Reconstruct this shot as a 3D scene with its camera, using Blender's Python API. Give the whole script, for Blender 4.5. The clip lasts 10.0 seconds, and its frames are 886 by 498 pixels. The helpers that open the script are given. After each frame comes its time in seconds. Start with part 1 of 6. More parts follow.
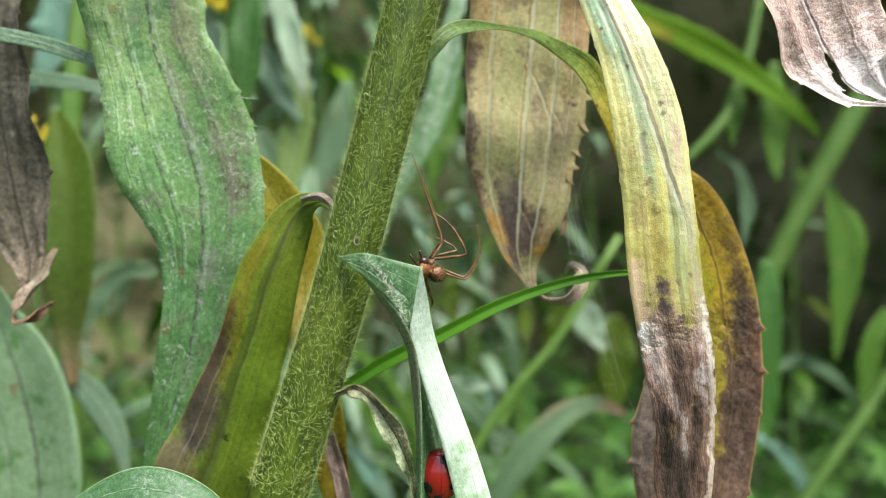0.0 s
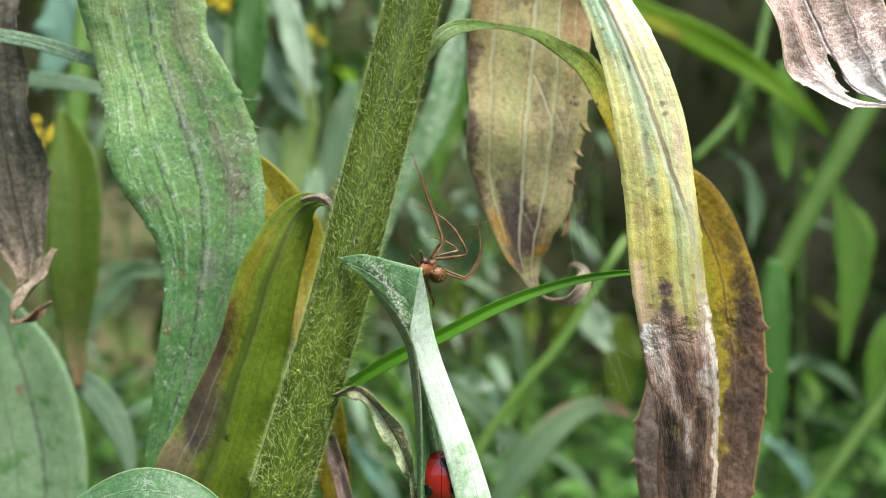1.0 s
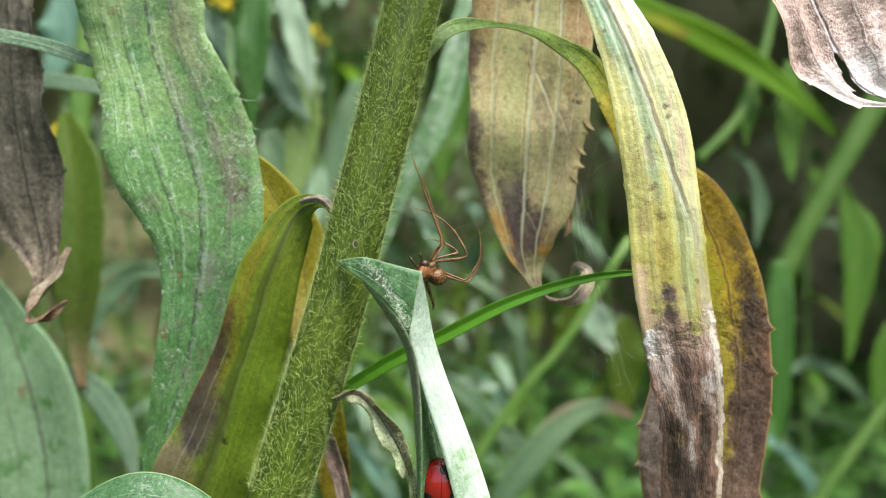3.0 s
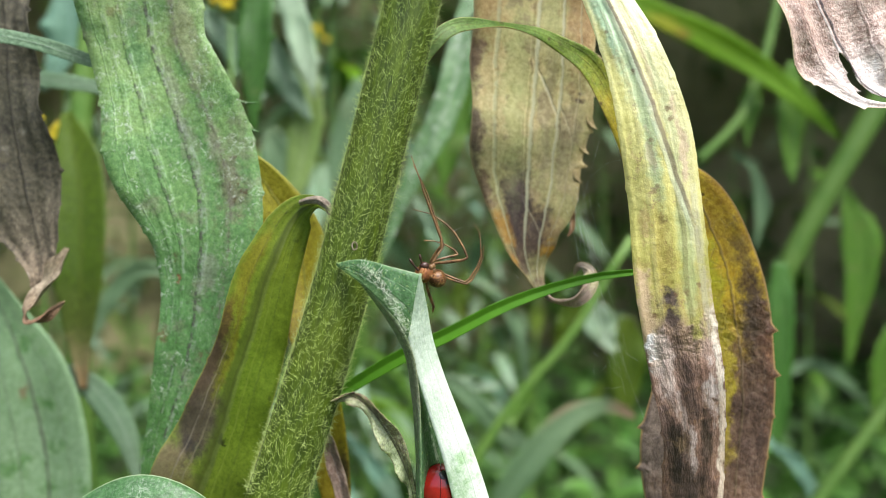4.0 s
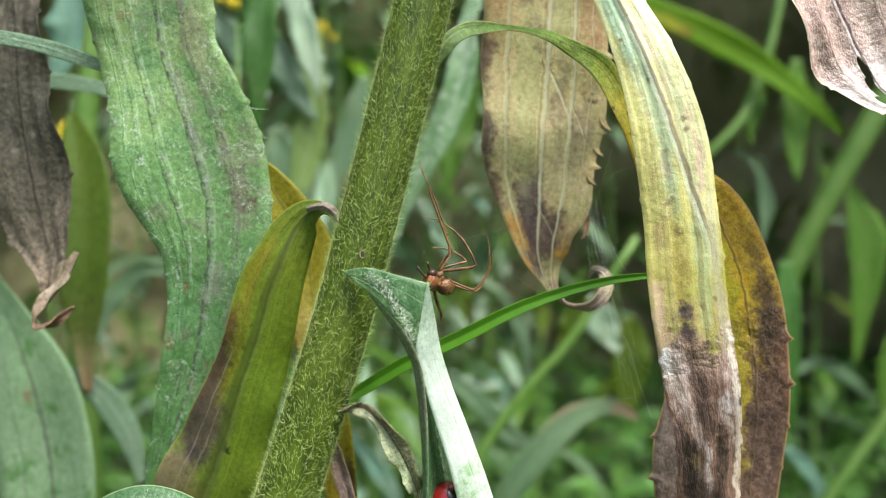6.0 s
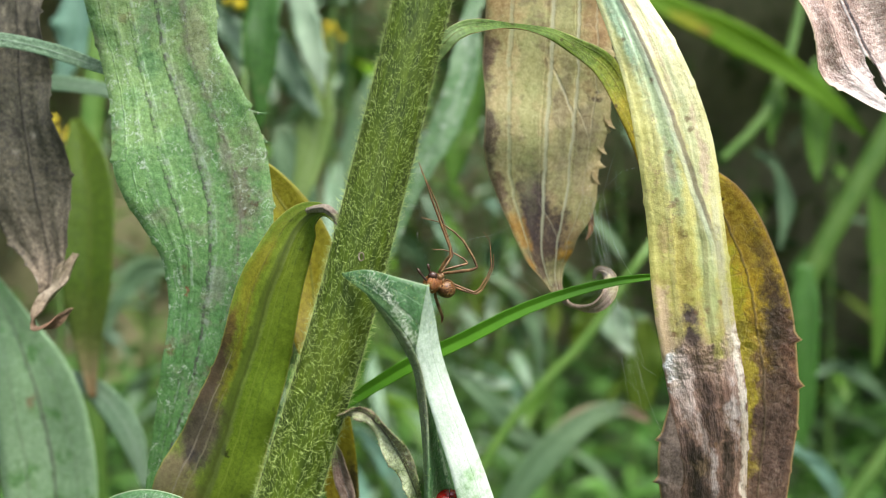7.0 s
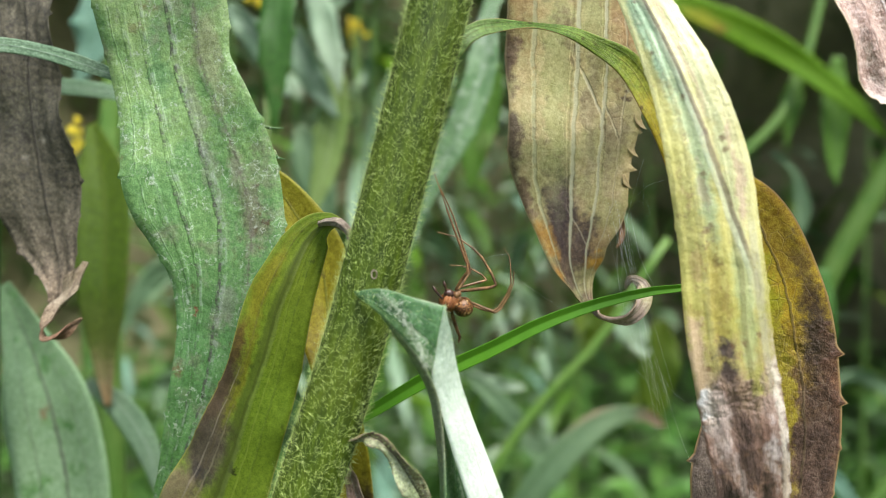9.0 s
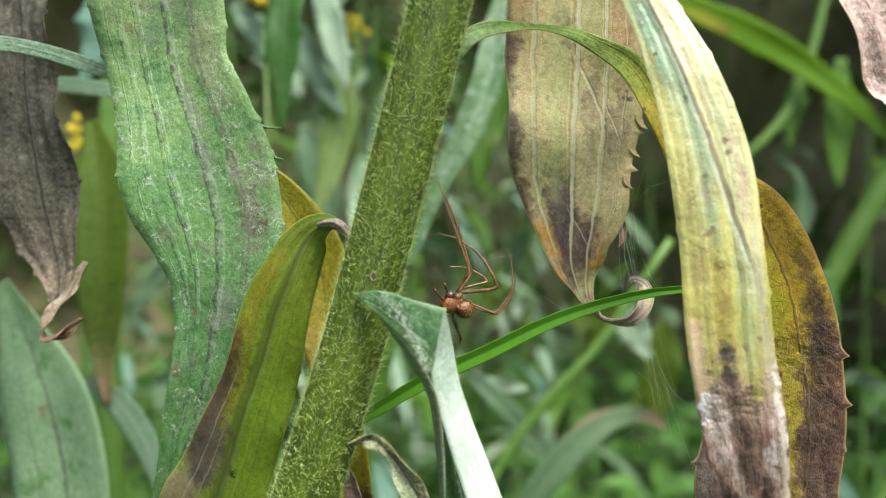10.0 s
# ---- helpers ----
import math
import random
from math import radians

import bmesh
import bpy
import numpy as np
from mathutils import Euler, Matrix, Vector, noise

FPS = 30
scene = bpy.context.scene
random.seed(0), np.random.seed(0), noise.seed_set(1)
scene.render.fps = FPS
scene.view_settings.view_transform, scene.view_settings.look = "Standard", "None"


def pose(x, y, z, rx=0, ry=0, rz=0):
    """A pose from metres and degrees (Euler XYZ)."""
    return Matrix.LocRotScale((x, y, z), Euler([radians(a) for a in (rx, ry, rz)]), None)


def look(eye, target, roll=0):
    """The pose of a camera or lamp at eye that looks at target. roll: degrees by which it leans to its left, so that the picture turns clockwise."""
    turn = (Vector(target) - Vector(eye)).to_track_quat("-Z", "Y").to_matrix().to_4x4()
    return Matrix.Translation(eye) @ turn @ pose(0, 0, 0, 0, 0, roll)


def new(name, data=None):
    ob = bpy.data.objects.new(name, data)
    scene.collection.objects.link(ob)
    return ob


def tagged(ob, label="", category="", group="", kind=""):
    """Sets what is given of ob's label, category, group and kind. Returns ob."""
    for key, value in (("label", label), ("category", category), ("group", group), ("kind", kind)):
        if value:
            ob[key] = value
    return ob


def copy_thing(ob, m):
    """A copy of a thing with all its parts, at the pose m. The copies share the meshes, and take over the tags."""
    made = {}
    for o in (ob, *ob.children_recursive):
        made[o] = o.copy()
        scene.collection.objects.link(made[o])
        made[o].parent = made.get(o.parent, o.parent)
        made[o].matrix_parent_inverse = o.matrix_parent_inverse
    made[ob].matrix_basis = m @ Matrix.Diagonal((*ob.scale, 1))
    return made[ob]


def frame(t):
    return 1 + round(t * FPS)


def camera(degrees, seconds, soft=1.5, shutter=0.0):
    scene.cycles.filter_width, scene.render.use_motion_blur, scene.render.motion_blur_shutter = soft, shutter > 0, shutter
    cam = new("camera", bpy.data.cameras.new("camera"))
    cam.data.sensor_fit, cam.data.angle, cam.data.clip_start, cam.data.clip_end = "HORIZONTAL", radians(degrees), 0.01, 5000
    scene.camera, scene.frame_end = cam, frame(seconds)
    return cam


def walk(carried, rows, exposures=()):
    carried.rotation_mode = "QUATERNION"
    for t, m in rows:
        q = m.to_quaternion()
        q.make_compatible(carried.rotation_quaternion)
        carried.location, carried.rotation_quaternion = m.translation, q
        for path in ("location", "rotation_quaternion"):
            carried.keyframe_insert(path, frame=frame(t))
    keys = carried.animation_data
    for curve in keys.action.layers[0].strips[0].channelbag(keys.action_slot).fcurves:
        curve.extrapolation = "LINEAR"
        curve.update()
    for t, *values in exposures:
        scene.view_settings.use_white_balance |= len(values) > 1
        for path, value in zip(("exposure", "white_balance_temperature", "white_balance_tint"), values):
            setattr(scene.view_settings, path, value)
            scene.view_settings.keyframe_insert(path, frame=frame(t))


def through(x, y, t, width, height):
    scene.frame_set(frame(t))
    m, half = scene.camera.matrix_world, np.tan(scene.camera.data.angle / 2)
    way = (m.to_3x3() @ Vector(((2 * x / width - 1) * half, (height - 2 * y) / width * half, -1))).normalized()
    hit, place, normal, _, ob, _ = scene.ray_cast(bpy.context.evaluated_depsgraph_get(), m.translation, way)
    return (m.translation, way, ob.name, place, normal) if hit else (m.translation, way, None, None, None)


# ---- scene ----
cam = camera(62, 10.0, soft=0.7)
cam.data.dof.use_dof = True
cam.data.dof.focus_distance = 0.0965
cam.data.dof.aperture_fstop = 15.0
PATH = [
    (0.0, look((-0.00162, -0.10232, 0.49889), (0.01706, 0.89749, 0.50287), -0.054)),
    (0.5, look((-0.00151, -0.10214, 0.49889), (0.01539, 0.89771, 0.50310), -0.056)),
    (1.0, look((-0.00085, -0.10201, 0.49896), (0.00988, 0.89793, 0.50326), -0.113)),
    (1.5, look((-0.00098, -0.10167, 0.49913), (0.01038, 0.89826, 0.50252), -0.084)),
    (2.0, look((-0.00098, -0.10150, 0.49921), (0.01026, 0.89843, 0.50194), -0.083)),
    (2.5, look((-0.00064, -0.10123, 0.49926), (0.00685, 0.89873, 0.50232), -0.088)),
    (4.0, look((0.00003, -0.10011, 0.49988), (0.00173, 0.89988, 0.50005), -0.013)),
    (4.5, look((0.00000, -0.10000, 0.50000), (0.00000, 0.90000, 0.50000), 0.000)),
    (5.0, look((-0.00065, -0.09979, 0.50046), (0.00157, 0.90021, 0.49828), -0.007)),
    (5.5, look((-0.00096, -0.09899, 0.50123), (-0.00176, 0.90099, 0.49601), 0.132)),
    (7.0, look((0.00100, -0.09723, 0.50171), (-0.02052, 0.90253, 0.49652), 0.075)),
    (7.5, look((0.00093, -0.09565, 0.50256), (-0.03087, 0.90382, 0.49502), 0.116)),
    (8.0, look((0.00093, -0.09401, 0.50362), (-0.03640, 0.90521, 0.49148), 0.321)),
    (8.5, look((0.00228, -0.09256, 0.50410), (-0.04898, 0.90604, 0.49092), 0.117)),
    (9.0, look((0.00190, -0.09207, 0.50434), (-0.05524, 0.90622, 0.49212), 0.250)),
    (9.5, look((0.00082, -0.09270, 0.50469), (-0.04415, 0.90617, 0.48927), 0.485)),
    (10.0, look((0.00194, -0.09151, 0.50489), (-0.05575, 0.90669, 0.48865), 0.382)),
]
walk(cam, PATH, exposures=[(0.0, 0.7, 6180, 10), (10.0, 0.7, 6180, 10)])

# ---------------------------------------------------------------- light
world = bpy.data.worlds.new("overcast_sky")
scene.world = world
world.use_nodes = True
sky = world.node_tree.nodes.new("ShaderNodeTexSky")
sky.sky_type, sky.sun_disc = "NISHITA", False
sky.sun_elevation, sky.sun_rotation = radians(60), radians(149)
sky.air_density, sky.dust_density = 1.0, 4.0
backg = world.node_tree.nodes["Background"]
backg.inputs["Strength"].default_value = 0.12
world.node_tree.links.new(sky.outputs[0], backg.inputs["Color"])
sun = new("sun", bpy.data.lights.new("sun", "SUN"))
sun.data.energy, sun.data.angle, sun.data.color = 3.9, radians(26), (1.0, 0.97, 0.92)
sun.matrix_basis = look((0.56, -0.93, 1.9), (0, 0, 0))

MM = 0.001
EYE = 0.5            # height of the view above the ground


def place(p):
    """A point in the world from millimetres about the stem."""
    return Vector((p[0] * MM, p[1] * MM, EYE + p[2] * MM))


def place_back(p):
    """Millimetres about the stem from a point in the world."""
    return p[0] / MM, p[1] / MM, (p[2] - EYE) / MM


# ---------------------------------------------------------------- materials
class Net:
    """A small builder of node materials."""

    def __init__(self, name):
        self.m = bpy.data.materials.new(name)
        self.m.use_nodes = True
        self.t = self.m.node_tree
        self.t.nodes.clear()
        self.out = self.t.nodes.new("ShaderNodeOutputMaterial")
        self.co = self.t.nodes.new("ShaderNodeTexCoord")

    def put(self, sock, v):
        if hasattr(v, "links"):
            self.t.links.new(v, sock)
        elif v is not None:
            sock.default_value = v

    def math(self, op, a, b=0.0, c=None):
        n = self.t.nodes.new("ShaderNodeMath")
        n.operation = op
        self.put(n.inputs[0], a)
        self.put(n.inputs[1], b)
        if c is not None:
            self.put(n.inputs[2], c)
        return n.outputs[0]

    def mix(self, fac, a, b, mode="MIX"):
        n = self.t.nodes.new("ShaderNodeMix")
        n.data_type, n.blend_type = "RGBA", mode
        self.put(n.inputs[0], fac)
        self.put(n.inputs[6], (*a, 1) if isinstance(a, tuple) else a)
        self.put(n.inputs[7], (*b, 1) if isinstance(b, tuple) else b)
        return n.outputs[2]

    def noise(self, scale, detail=4, rough=0.55, vec=None, color=False):
        n = self.t.nodes.new("ShaderNodeTexNoise")
        self.put(n.inputs["Vector"], vec or self.co.outputs["Object"])
        n.inputs["Scale"].default_value = scale
        n.inputs["Detail"].default_value = detail
        n.inputs["Roughness"].default_value = rough
        return n.outputs["Color" if color else "Fac"]

    def scaled(self, vec, s):
        n = self.t.nodes.new("ShaderNodeMapping")
        self.put(n.inputs["Vector"], vec)
        n.inputs["Scale"].default_value = s
        return n.outputs[0]

    def voronoi(self, scale, vec=None, feature="F1"):
        n = self.t.nodes.new("ShaderNodeTexVoronoi")
        n.feature = feature
        self.put(n.inputs["Vector"], vec or self.co.outputs["Object"])
        n.inputs["Scale"].default_value = scale
        return n.outputs["Distance"]

    def span(self, v, a, b, c=0.0, d=1.0):
        n = self.t.nodes.new("ShaderNodeMapRange")
        n.interpolation_type = "SMOOTHSTEP"
        self.put(n.inputs["Value"], v)
        for i, q in zip((1, 2, 3, 4), (a, b, c, d)):
            n.inputs[i].default_value = q
        return n.outputs[0]

    def ramp(self, fac, stops, curve="LINEAR"):
        n = self.t.nodes.new("ShaderNodeValToRGB")
        n.color_ramp.interpolation = curve
        while len(n.color_ramp.elements) < len(stops):
            n.color_ramp.elements.new(0.5)
        for e, (p, c) in zip(n.color_ramp.elements, stops):
            e.position, e.color = p, (*c, 1)
        self.put(n.inputs[0], fac)
        return n.outputs[0]

    def uv(self):
        n = self.t.nodes.new("ShaderNodeSeparateXYZ")
        self.put(n.inputs[0], self.co.outputs["UV"])
        return n.outputs[0], n.outputs[1]

    def bump(self, height, strength, distance, prior=None):
        n = self.t.nodes.new("ShaderNodeBump")
        n.inputs["Strength"].default_value = strength
        n.inputs["Distance"].default_value = distance
        self.put(n.inputs["Height"], height)
        if prior:
            self.put(n.inputs["Normal"], prior)
        return n.outputs[0]

    def finish(self, color, rough=0.5, normal=None, through=0.0, spec=0.5, metal=0.0, coat=0.0, through_color=None, sheen=0.0):
        p = self.t.nodes.new("ShaderNodeBsdfPrincipled")
        self.put(p.inputs["Base Color"], (*color, 1) if isinstance(color, tuple) else color)
        self.put(p.inputs["Roughness"], rough)
        p.inputs["Specular IOR Level"].default_value = spec
        p.inputs["Metallic"].default_value = metal
        p.inputs["Coat Weight"].default_value = coat
        p.inputs["Sheen Weight"].default_value = sheen
        if normal:
            self.put(p.inputs["Normal"], normal)
        last = p.outputs[0]
        if through:
            tr = self.t.nodes.new("ShaderNodeBsdfTranslucent")
            self.put(tr.inputs[0], through_color or ((*color, 1) if isinstance(color, tuple) else color))
            mx = self.t.nodes.new("ShaderNodeMixShader")
            mx.inputs[0].default_value = through
            self.t.links.new(last, mx.inputs[1])
            self.t.links.new(tr.outputs[0], mx.inputs[2])
            last = mx.outputs[0]
        self.t.links.new(last, self.out.inputs[0])
        return self.m


def leaf_material(name, along, veins=(), blotch=None, patches=(), powder=0.0, powder_color=(0.55, 0.62, 0.5), edge=None, rim=None,
                  rough=0.5, through=0.25, grain=0.4, specks=None, spec=0.4, net=0.0, net_color=(0.3, 0.3, 0.2), relief=1.0,
                  fibre=0.0, fibre_color=(0.6, 0.66, 0.55), flecks=(), tone=None, spots=None, channel=-0.5, crumple_shade=None):
    """A leaf blade. along: colours from base to tip. veins: (u or (v, u) stations, half-width, colour, strength,
    break-up).
    patches: (u, v, half-width u, half-width v, colour, strength), stains with ragged outlines; the yellow leaf's also
    paint highlights and shade.
    flecks: (colour, strength, v from, v to, threshold), fine streaks of bleached or dark tissue; the top dead leaf's
    pale ones paint sheen."""
    n = Net(name)
    u, v = n.uv()
    tex_uv = n.co.outputs["UV"]
    mott = n.noise(1300, 5, 0.7)
    fine = n.noise(4200, 3, 0.65)
    wv = n.math("ADD", v, n.math("MULTIPLY", n.math("SUBTRACT", n.noise(260, 4, 0.65), 0.5), 0.16))
    wu = n.math("ADD", u, n.math("MULTIPLY", n.math("SUBTRACT", n.noise(340, 4, 0.65), 0.5), 0.3))
    color = n.ramp(wv, along)
    if tone:
        color = n.mix(n.math("MULTIPLY", n.span(n.noise(tone[2], 3, 0.6), 0.42, 0.6), tone[1]), color, tone[0])
    if spots:
        color = n.mix(n.math("MULTIPLY", n.span(n.noise(spots[2], 4, 0.7), 0.58, 0.66), spots[1]), color, spots[0])
    if edge:
        off = n.math("ABSOLUTE", n.math("SUBTRACT", wu, 0.5))
        color = n.mix(n.math("MULTIPLY", n.span(off, 0.36, 0.5), edge[1]), color, edge[0])
    for pu, pv, ru, rv, pc, ps in patches:
        a = n.math("DIVIDE", n.math("SUBTRACT", wu, pu), ru)
        b = n.math("DIVIDE", n.math("SUBTRACT", wv, pv), rv)
        d = n.math("SQRT", n.math("ADD", n.math("MULTIPLY", a, a), n.math("MULTIPLY", b, b)))
        d = n.math("ADD", d, n.math("MULTIPLY", n.math("SUBTRACT", mott, 0.5), 0.6))
        color = n.mix(n.math("MULTIPLY", n.span(d, 0.42, 1.35, 1, 0), ps), color, pc)
    if blotch:
        bl = n.span(n.noise(blotch[2], 5, 0.7), 0.54, 0.68)
        color = n.mix(n.math("MULTIPLY", bl, blotch[1]), color, blotch[0])
    # light and dark cells, streaked along the leaf, then two finer grains
    streak = n.noise(1.0, 5, 0.65, n.scaled(tex_uv, (16, 30, 1)))
    for fac, lo, hi, am in ((streak, 0.3, 0.7, 0.5), (mott, 0.32, 0.68, 1.0), (fine, 0.3, 0.7, 1.0)):
        color = n.mix(grain * am, color, n.mix(n.span(fac, lo, hi), (0.03, 0.03, 0.03), (0.93, 0.93, 0.9)), "SOFT_LIGHT")
    for fc, fs, v0, v1, th, *grid in flecks:
        f = n.noise(1.0, 6, 0.75, n.scaled(tex_uv, (*(grid or (11, 55)), 1)))
        m = n.math("MULTIPLY", n.span(f, th, th + 0.22), n.math("MULTIPLY", n.span(wv, v0 - 0.02, v0 + 0.03), n.span(wv, v1 - 0.04, v1 + 0.04, 1, 0)))
        color = n.mix(n.math("MULTIPLY", m, fs), color, fc)
    cell = n.voronoi(1.0, n.scaled(tex_uv, (10, 55, 1)), "DISTANCE_TO_EDGE")
    cells = n.math("MULTIPLY", n.span(cell, 0.0, 0.06, 1, 0), n.span(n.noise(300, 3), 0.35, 0.65))
    if net:
        color = n.mix(n.math("MULTIPLY", cells, net), color, net_color)
    wav = n.math("MULTIPLY", n.math("SUBTRACT", n.noise(95, 3, 0.55), 0.5), 0.075)
    uu = n.math("ADD", n.math("ADD", u, wav), n.math("MULTIPLY", n.math("SUBTRACT", n.noise(430, 3, 0.6), 0.5), 0.045))
    relief_v = None
    for vu, vw, vc, vs, vb, *reach in veins:
        if isinstance(vu, tuple):
            vu, way = vu[0][1], n.ramp(v, [(a, (b, b, b)) for a, b in vu], "CARDINAL")
        else:
            way = vu
        d = n.math("ABSOLUTE", n.math("SUBTRACT", uu, way))
        m = n.span(d, vw * 0.35, vw, 1, 0)
        br = n.span(n.noise(420 + 900 * vu, 4, 0.7), 0.62 * vb, 0.62 * vb + 0.14)
        if reach:
            br = n.math("MULTIPLY", br, n.math("MULTIPLY", n.span(wv, reach[0] - 0.03, reach[0] + 0.03), n.span(wv, reach[1] - 0.04, reach[1] + 0.04, 1, 0)))
        relief_v = m if relief_v is None else n.math("MAXIMUM", relief_v, m)
        color = n.mix(n.math("MULTIPLY", n.math("MULTIPLY", m, br), vs), color, vc)
    if specks:
        sp = n.span(n.math("ADD", n.voronoi(specks[2]), n.math("MULTIPLY", n.math("SUBTRACT", mott, 0.5), 0.5)), 0.06, 0.24, 1, 0)
        sp = n.math("MULTIPLY", sp, n.span(n.noise(230, 2), 0.46, 0.58))
        color = n.mix(n.math("MULTIPLY", sp, specks[1]), color, specks[0])
    if powder:
        big = n.span(n.noise(110, 3, 0.6), 0.35, 0.65, 0.3, 1)
        pw = n.span(n.noise(2300, 6, 0.8), 0.46, 0.7)
        color = n.mix(n.math("MULTIPLY", n.math("MULTIPLY", pw, big), powder), color, powder_color)
    if fibre:
        warp = n.t.nodes.new("ShaderNodeVectorMath")
        warp.operation = "MULTIPLY_ADD"
        n.put(warp.inputs[0], n.noise(900, 2, color=True))
        warp.inputs[1].default_value = (0.0016, 0.0016, 0.0016)
        n.put(warp.inputs[2], n.co.outputs["Object"])
        wander = n.math("ABSOLUTE", n.math("SUBTRACT", n.noise(560, 2, 0.5, warp.outputs[0]), 0.5))
        ln = n.span(wander, 0.004, 0.02, 1, 0)
        ln = n.math("MULTIPLY", ln, n.span(n.noise(300, 3, 0.7), 0.48, 0.6))
        color = n.mix(n.math("MULTIPLY", ln, fibre), color, fibre_color)
    h = n.math("ADD", n.math("MULTIPLY", mott, 0.6), n.math("MULTIPLY", fine, 0.25))
    if net:
        h = n.math("ADD", h, n.math("MULTIPLY", cells, 0.25))
    if relief_v is not None:
        h = n.math("ADD", h, n.math("MULTIPLY", relief_v, channel))
    nor = n.bump(h, 0.6 * relief, 0.00022)
    nor = n.bump(n.noise(190, 3), 0.45 * relief, 0.0009, nor)
    nor = n.bump(n.noise(1.0, 2, 0.5, n.scaled(tex_uv, (5, 9, 1))), 0.22 * relief, 0.0008, nor)
    # creases darkened and ridges lightened in the colour, on top of the bump
    if crumple_shade:
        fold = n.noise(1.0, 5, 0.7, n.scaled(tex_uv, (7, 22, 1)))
        mask = n.span(wv, crumple_shade[0] - 0.02, crumple_shade[0] + 0.05)
        color = n.mix(n.math("MULTIPLY", mask, crumple_shade[1]), color, n.mix(n.span(fold, 0.36, 0.62), (0.03, 0.015, 0.01), (0.98, 0.93, 0.87)), "SOFT_LIGHT")
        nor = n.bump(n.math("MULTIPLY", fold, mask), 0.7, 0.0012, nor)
    if rim:
        off = n.math("ABSOLUTE", n.math("SUBTRACT", u, 0.5))
        color = n.mix(n.math("MULTIPLY", n.span(off, 0.482, 0.496), rim[1]), color, rim[0])
    return n.finish(color, n.span(mott, 0.2, 0.8, rough - 0.08, rough + 0.12), nor, through, spec)


def stem_material():
    n = Net("hairy_green_stem")
    ridges = n.noise(1.0, 4, 0.6, n.scaled(n.co.outputs["UV"], (26, 1.5, 1)))
    tone = n.noise(90, 4, 0.6)
    c = n.mix(n.span(ridges, 0.3, 0.7), (0.03, 0.053, 0.002), (0.09, 0.138, 0.006))
    c = n.mix(n.math("MULTIPLY", n.span(tone, 0.45, 0.75), 0.3), c, (0.12, 0.155, 0.01))
    dots = n.span(n.noise(1600, 3, 0.7), 0.58, 0.75)
    c = n.mix(n.math("MULTIPLY", dots, 0.2), c, (0.16, 0.22, 0.06))
    nor = n.bump(ridges, 0.5, 0.0006)
    nor = n.bump(n.noise(1800, 3), 0.35, 0.0002, nor)
    return n.finish(c, 0.55, nor, 0.0, 0.35)


def plain(name, a, b, scale=200, rough=0.6, through=0.0, spec=0.4, bump=0.3, dist=0.0003, coat=0.0, island=0.0, vary=0.0):
    """A surface of two tones in soft and fine grain."""
    n = Net(name)
    f = n.math("ADD", n.math("MULTIPLY", n.noise(scale, 4, 0.6), 0.7), n.math("MULTIPLY", n.noise(scale * 7, 3, 0.6), 0.3))
    c = n.mix(n.span(f, 0.32, 0.68), a, b)
    if vary:
        o = n.t.nodes.new("ShaderNodeObjectInfo")
        c = n.mix(vary, c, n.mix(o.outputs["Random"], (0.05, 0.06, 0.05), (0.85, 0.85, 0.8)), "SOFT_LIGHT")
    if island:
        g = n.t.nodes.new("ShaderNodeNewGeometry")
        r = n.span(g.outputs["Random Per Island"], 0, 1, 0.2, 0.95)
        c = n.mix(island, c, n.mix(r, (0.01, 0.02, 0.01), (0.8, 0.85, 0.6)), "SOFT_LIGHT")
    return n.finish(c, rough, n.bump(f, bump, dist), through, spec, coat=coat)


M_STEM = stem_material()
M_HAIR = plain("pale_hair", (0.42, 0.54, 0.14), (0.7, 0.82, 0.34), 900, 0.5, 0.3)
M_WOOL = plain("white_wool", (0.6, 0.66, 0.5), (0.85, 0.88, 0.78), 900, 0.5, 0.3)
WH = (0.5, 0.56, 0.48)
GV = [(0.1, 0.008, WH, 0.2, 0.76), (0.19, 0.03, WH, 0.12, 0.8), (0.2, 0.01, WH, 0.4, 0.8), (0.325, 0.022, WH, 0.4, 0.78), (0.3, 0.016, (0.07, 0.07, 0.055), 0.75, 0.76), (0.545, 0.035, (0.42, 0.44, 0.4), 0.45, 0.74), (0.52, 0.019, (0.07, 0.062, 0.055), 0.85, 0.7), (0.74, 0.045, (0.22, 0.2, 0.16), 0.45, 0.7), (0.745, 0.012, (0.12, 0.09, 0.075), 0.55, 0.74)]
